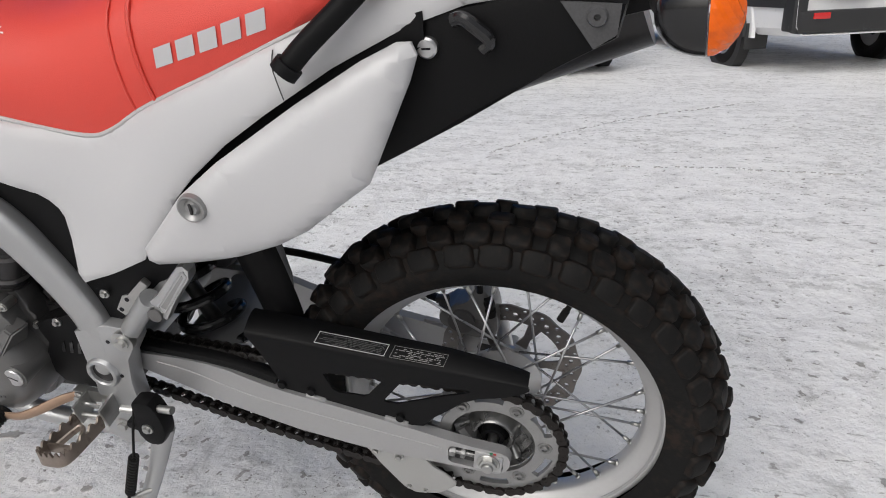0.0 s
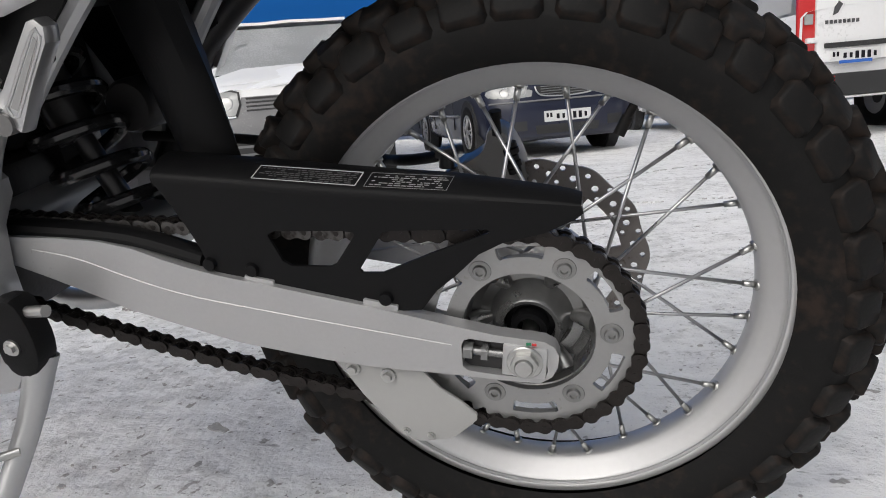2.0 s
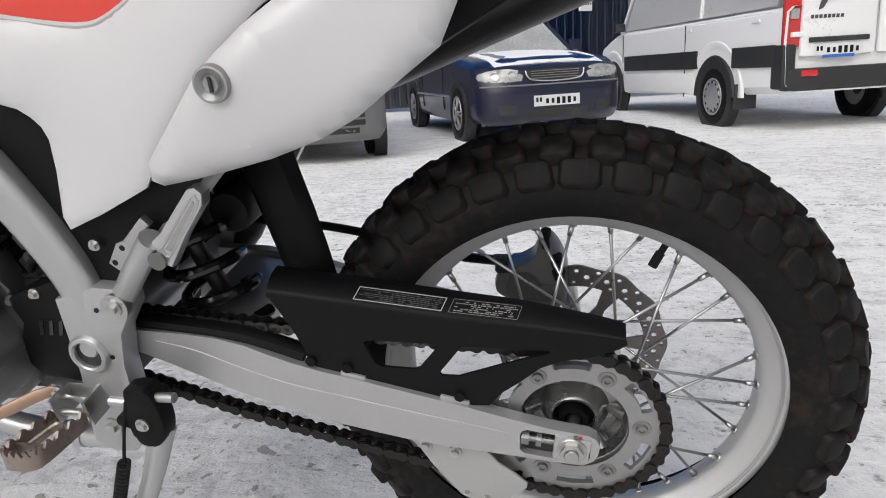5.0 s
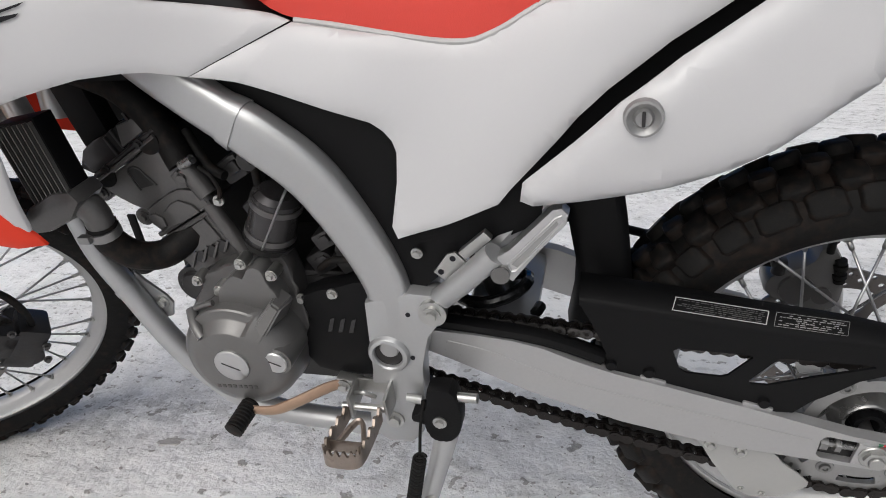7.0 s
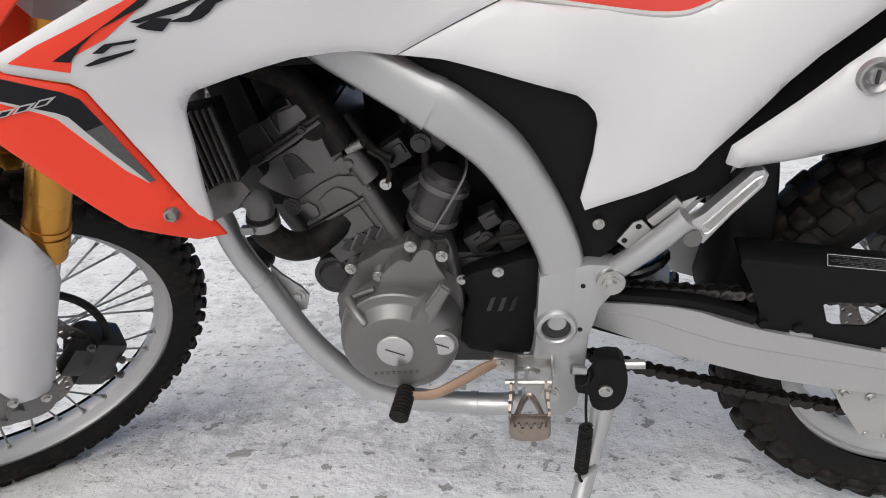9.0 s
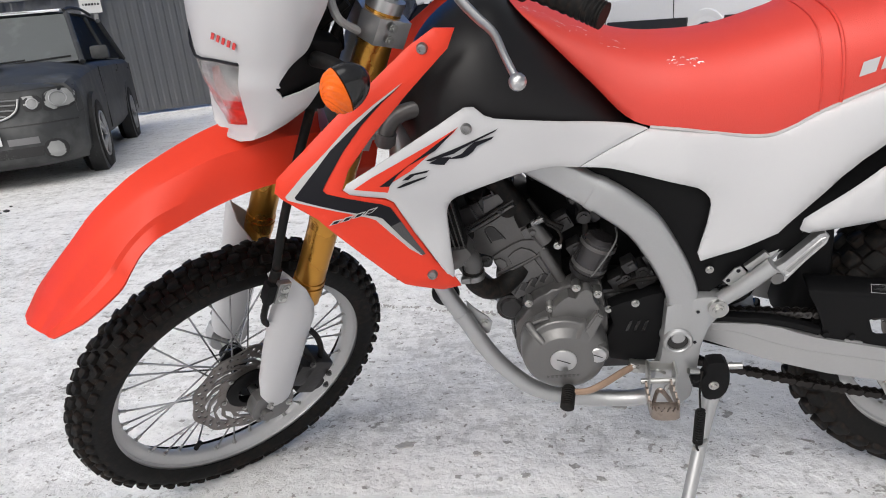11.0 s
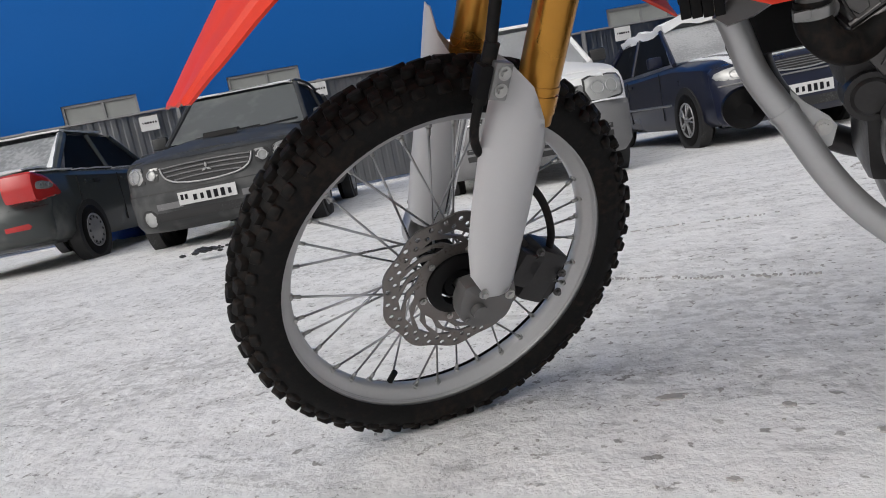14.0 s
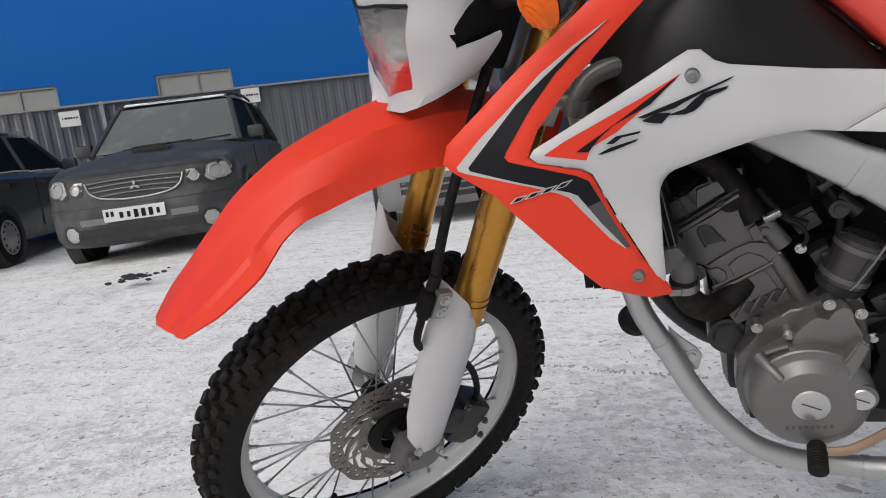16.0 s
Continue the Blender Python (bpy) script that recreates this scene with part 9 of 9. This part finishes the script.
    for s in (-1, 1):
        part("door_strip", tube(bmesh.new(), [(-0.4, s * 0.872, 0.50), (-2.2, s * 0.875, 0.52)], 0.014, n=8, steps=2), ALU, blue, "bright door strip")
        lens = on_face(blue, "headlamp", both(s, [(0.38, 0.645), (0.66, 0.645), (0.80, 0.668), (0.80, 0.735), (0.62, 0.775), (0.40, 0.758)]), face, HEADLAMP, "clear headlamp", 0.006, 0.012, soft=2, roll=0.006, edge=0.02)
        for y in (0.48, 0.65):
            part("bowl_rim", tube(bmesh.new(), [(s * y + 0.045 * math.cos(t), face(s * y + 0.045 * math.cos(t), 0.705 + 0.045 * math.sin(t)) - 0.007, 0.705 + 0.045 * math.sin(t)) for t in (2 * math.pi * k / 20 for k in range(21))], 0.004, n=6, steps=1), HUB_STEEL, lens)
    number_plate(blue, 0.90, 0, 0.43, 0)
    part("snow", snow_patch([[Vector((x, 0.62 * s, z - 0.03 * abs(s) ** 2)) for s in (-1, -0.5, 0, 0.5, 1)] for x, z in ((0.70, 0.825), (0.45, 0.90), (0.1, 0.95), (-0.35, 0.985))], 0.012), SNOW, blue, "thin snow on the bonnet")
    part("snow", snow_patch([[Vector((x, 0.62 * s, 1.455 - 0.03 * abs(s) ** 3 + 0.05 * noise.noise((x * 2.2, s * 1.5, 4)) + 0.025 * noise.noise((x * 6, s * 5, 9)))) for s in (-1, -0.85, -0.6, -0.4, -0.2, 0, 0.2, 0.4, 0.6, 0.85, 1)] for x in [-1.02 - 0.12 * k for k in range(15)]], 0.10), SNOW, blue, "thick snow on the roof")

    # white delivery van seen from behind
    body = [(0.95, 0.70, 0.40, 0.90, 0.98), (0.75, 0.92, 0.34, 1.05, 1.15), (0.1, 0.98, 0.32, 1.20, 1.30), (-0.3, 0.99, 0.32, 1.25, 1.40), (-1.5, 0.995, 0.34, 1.25, 1.30), (-3.0, 0.995, 0.36, 1.25, 1.30), (-4.65, 0.99, 0.40, 1.25, 1.30), (-4.73, 0.97, 0.44, 1.25, 1.3)]
    van = vehicle("delivery_van", head(2.29 - 0.33 * 3.4, 8.40 + 0.944 * 3.4, -0.125, -0.33, 0.944), "white delivery van with black bumper, seen from its rear doors", "van", PAINT_VAN, body, (-0.2, -1.1, -4.6, -4.7, 1.28, 2.55, 0.90, 0.80), 3.40, wheel=0.35, kind="steel", glass=PAINT_VAN, screen=PAINT_VAN, trim=CAR_BLACK, gaps=(-0.45, -2.62), arch=1.20)
    bm = bmesh.new()
    box(bm, (-4.72, 0, 0.54), (0.16, 1.90, 0.22), 0.03)
    part("rear_bumper", bm, CAR_BLACK, van, "black plastic bumper")
    for s in (-1, 1):
        for x0, x1 in ((-0.55, -2.98), (-3.82, -4.64)):
            part("rubbing_strip", box(bmesh.new(), ((x0 + x1) / 2, s * 1.0, 0.785), (abs(x1 - x0), 0.03, 0.22), 0.01), CAR_BLACK, van)
        part("bumper_corner", box(bmesh.new(), (-4.69, s * 0.935, 0.67), (0.20, 0.15, 0.44), 0.03), CAR_BLACK, van)
        for x in (0.0, -3.4):
            for name, mat, rs, lab in (("arch_lip", CAR_BLACK, ((0.405, 0.985), (0.415, 1.006), (0.465, 1.010), (0.49, 0.985)), "black wheel-arch lip"), ("arch_flare", PAINT_VAN, ((0.54, 0.985), (0.56, 0.999), (0.63, 1.000), (0.66, 0.975)), "white wheel-arch bulge")):
                rows = [[Vector((x + r * math.cos(t), s * y, 0.35 + r * math.sin(t))) for t in (math.pi * k / 24 for k in range(25))] for r, y in rs]
                part(name, grid(bmesh.new(), rows), mat, van, lab)
        bm = bmesh.new()
        box(bm, (-4.735, s * 0.885, 1.17), (0.05, 0.21, 0.62), 0.015)
        tl = part("tail_lamp", bm, RED_LENS, van, "tall red tail lamp")
        bm = bmesh.new()
        box(bm, (-4.765, s * 0.89, 1.18), (0.02, 0.09, 0.10), 0.01)
        part("clear_lens", bm, HEADLAMP, tl)
        bm = bmesh.new()
        box(bm, (-4.805, s * 0.72, 0.60), (0.02, 0.17, 0.06), 0.006)
        part("reflector", bm, RED_LENS, van)
        bm = bmesh.new()
        box(bm, (-4.76, s * 0.42, 1.62), (0.05, 0.80, 1.72), 0.03)
        part("rear_door", bm, PAINT_VAN, van, "white rear door")
        bm = bmesh.new()
        box(bm, (-4.775, s * 0.86, 0.98), (0.05, 0.12, 0.05), 0.008)
        part("hinge", bm, PAINT_VAN, van)
        bm = bmesh.new()
        box(bm, (-3.95, s * 0.90, 0.36), (0.03, 0.26, 0.28), 0.01)
        part("mud_flap", bm, CAR_BLACK, van)
    for s in (-1, 1):
        for z, dep in ((1.20, 0.0), (1.22, 0.004)):
            part("side_crease", box(bmesh.new(), (-2.4, s * (0.962 - dep), z), (4.2, 0.014, 0.010), 0.003), PAINT_VAN, van)
        part("lower_sill", box(bmesh.new(), (-1.72, s * 0.985, 0.50), (2.35, 0.03, 0.25), 0.012), PAINT_VAN, van, "white lower sill")
    bm = bmesh.new()
    box(bm, (-4.795, 0.42, 0.92), (0.03, 0.64, 0.05), 0.01)
    part("plate_lamp", bm, CAR_BLACK, van)
    number_plate(van, -4.795, 0.42, 0.82, 180)
    bm = bmesh.new()
    box(bm, (-4.802, 0.42, 0.755), (0.006, 0.34, 0.03), 0)
    part("plate_strip", bm, PLATE_BLUE, van)
    bm = bmesh.new()
    prism(bm, [(0, 0), (0.05, 0.02), (0.10, 0.10), (0.06, 0.13), (0.02, 0.08)], -0.003, 0.003)
    for k in range(8):
        box(bm, (-0.06 + 0.045 * k, 0, -0.06), (0.03, 0.006, 0.035), 0)
    part("door_mark", bm, GREY_PRINT, van, "small dark mark and print", pose(-4.79, 0.66, 1.20, 0, 0, -90))

    # snow lump by the fence
    bm = bmesh.new()
    bmesh.ops.create_icosphere(bm, subdivisions=3, radius=0.2)
    for v in bm.verts:
        v.co *= 1 + 0.35 * noise.noise(v.co * 8)
        v.co.z = max(v.co.z * (1.3 if v.co.z > 0 else 0.2), -0.02)
    tagged(part("snow_heap", bm, SNOW, None, m=pose(-7.85, 10.9, 0.15)), "small heap of snow by the sheet fence", "snow")
    bm = bmesh.new()
    rng = random.Random(8)
    for k in range(26):
        bmesh.ops.create_icosphere(bm, subdivisions=1, radius=rng.uniform(0.008, 0.034), matrix=Matrix.Translation((-4.45 + rng.gauss(0, 0.16), 2.55 + rng.gauss(0, 0.07), 0.09 + 0.01 * rng.random())) @ Matrix.Diagonal((1.5, 1, 0.6, 1)))
    tagged(part("dirt_crumbs", bm, CAR_BLACK), "dark crumbs of dirty ice on the snow", "debris", kind="stuff")


fence()
hall()
cars()
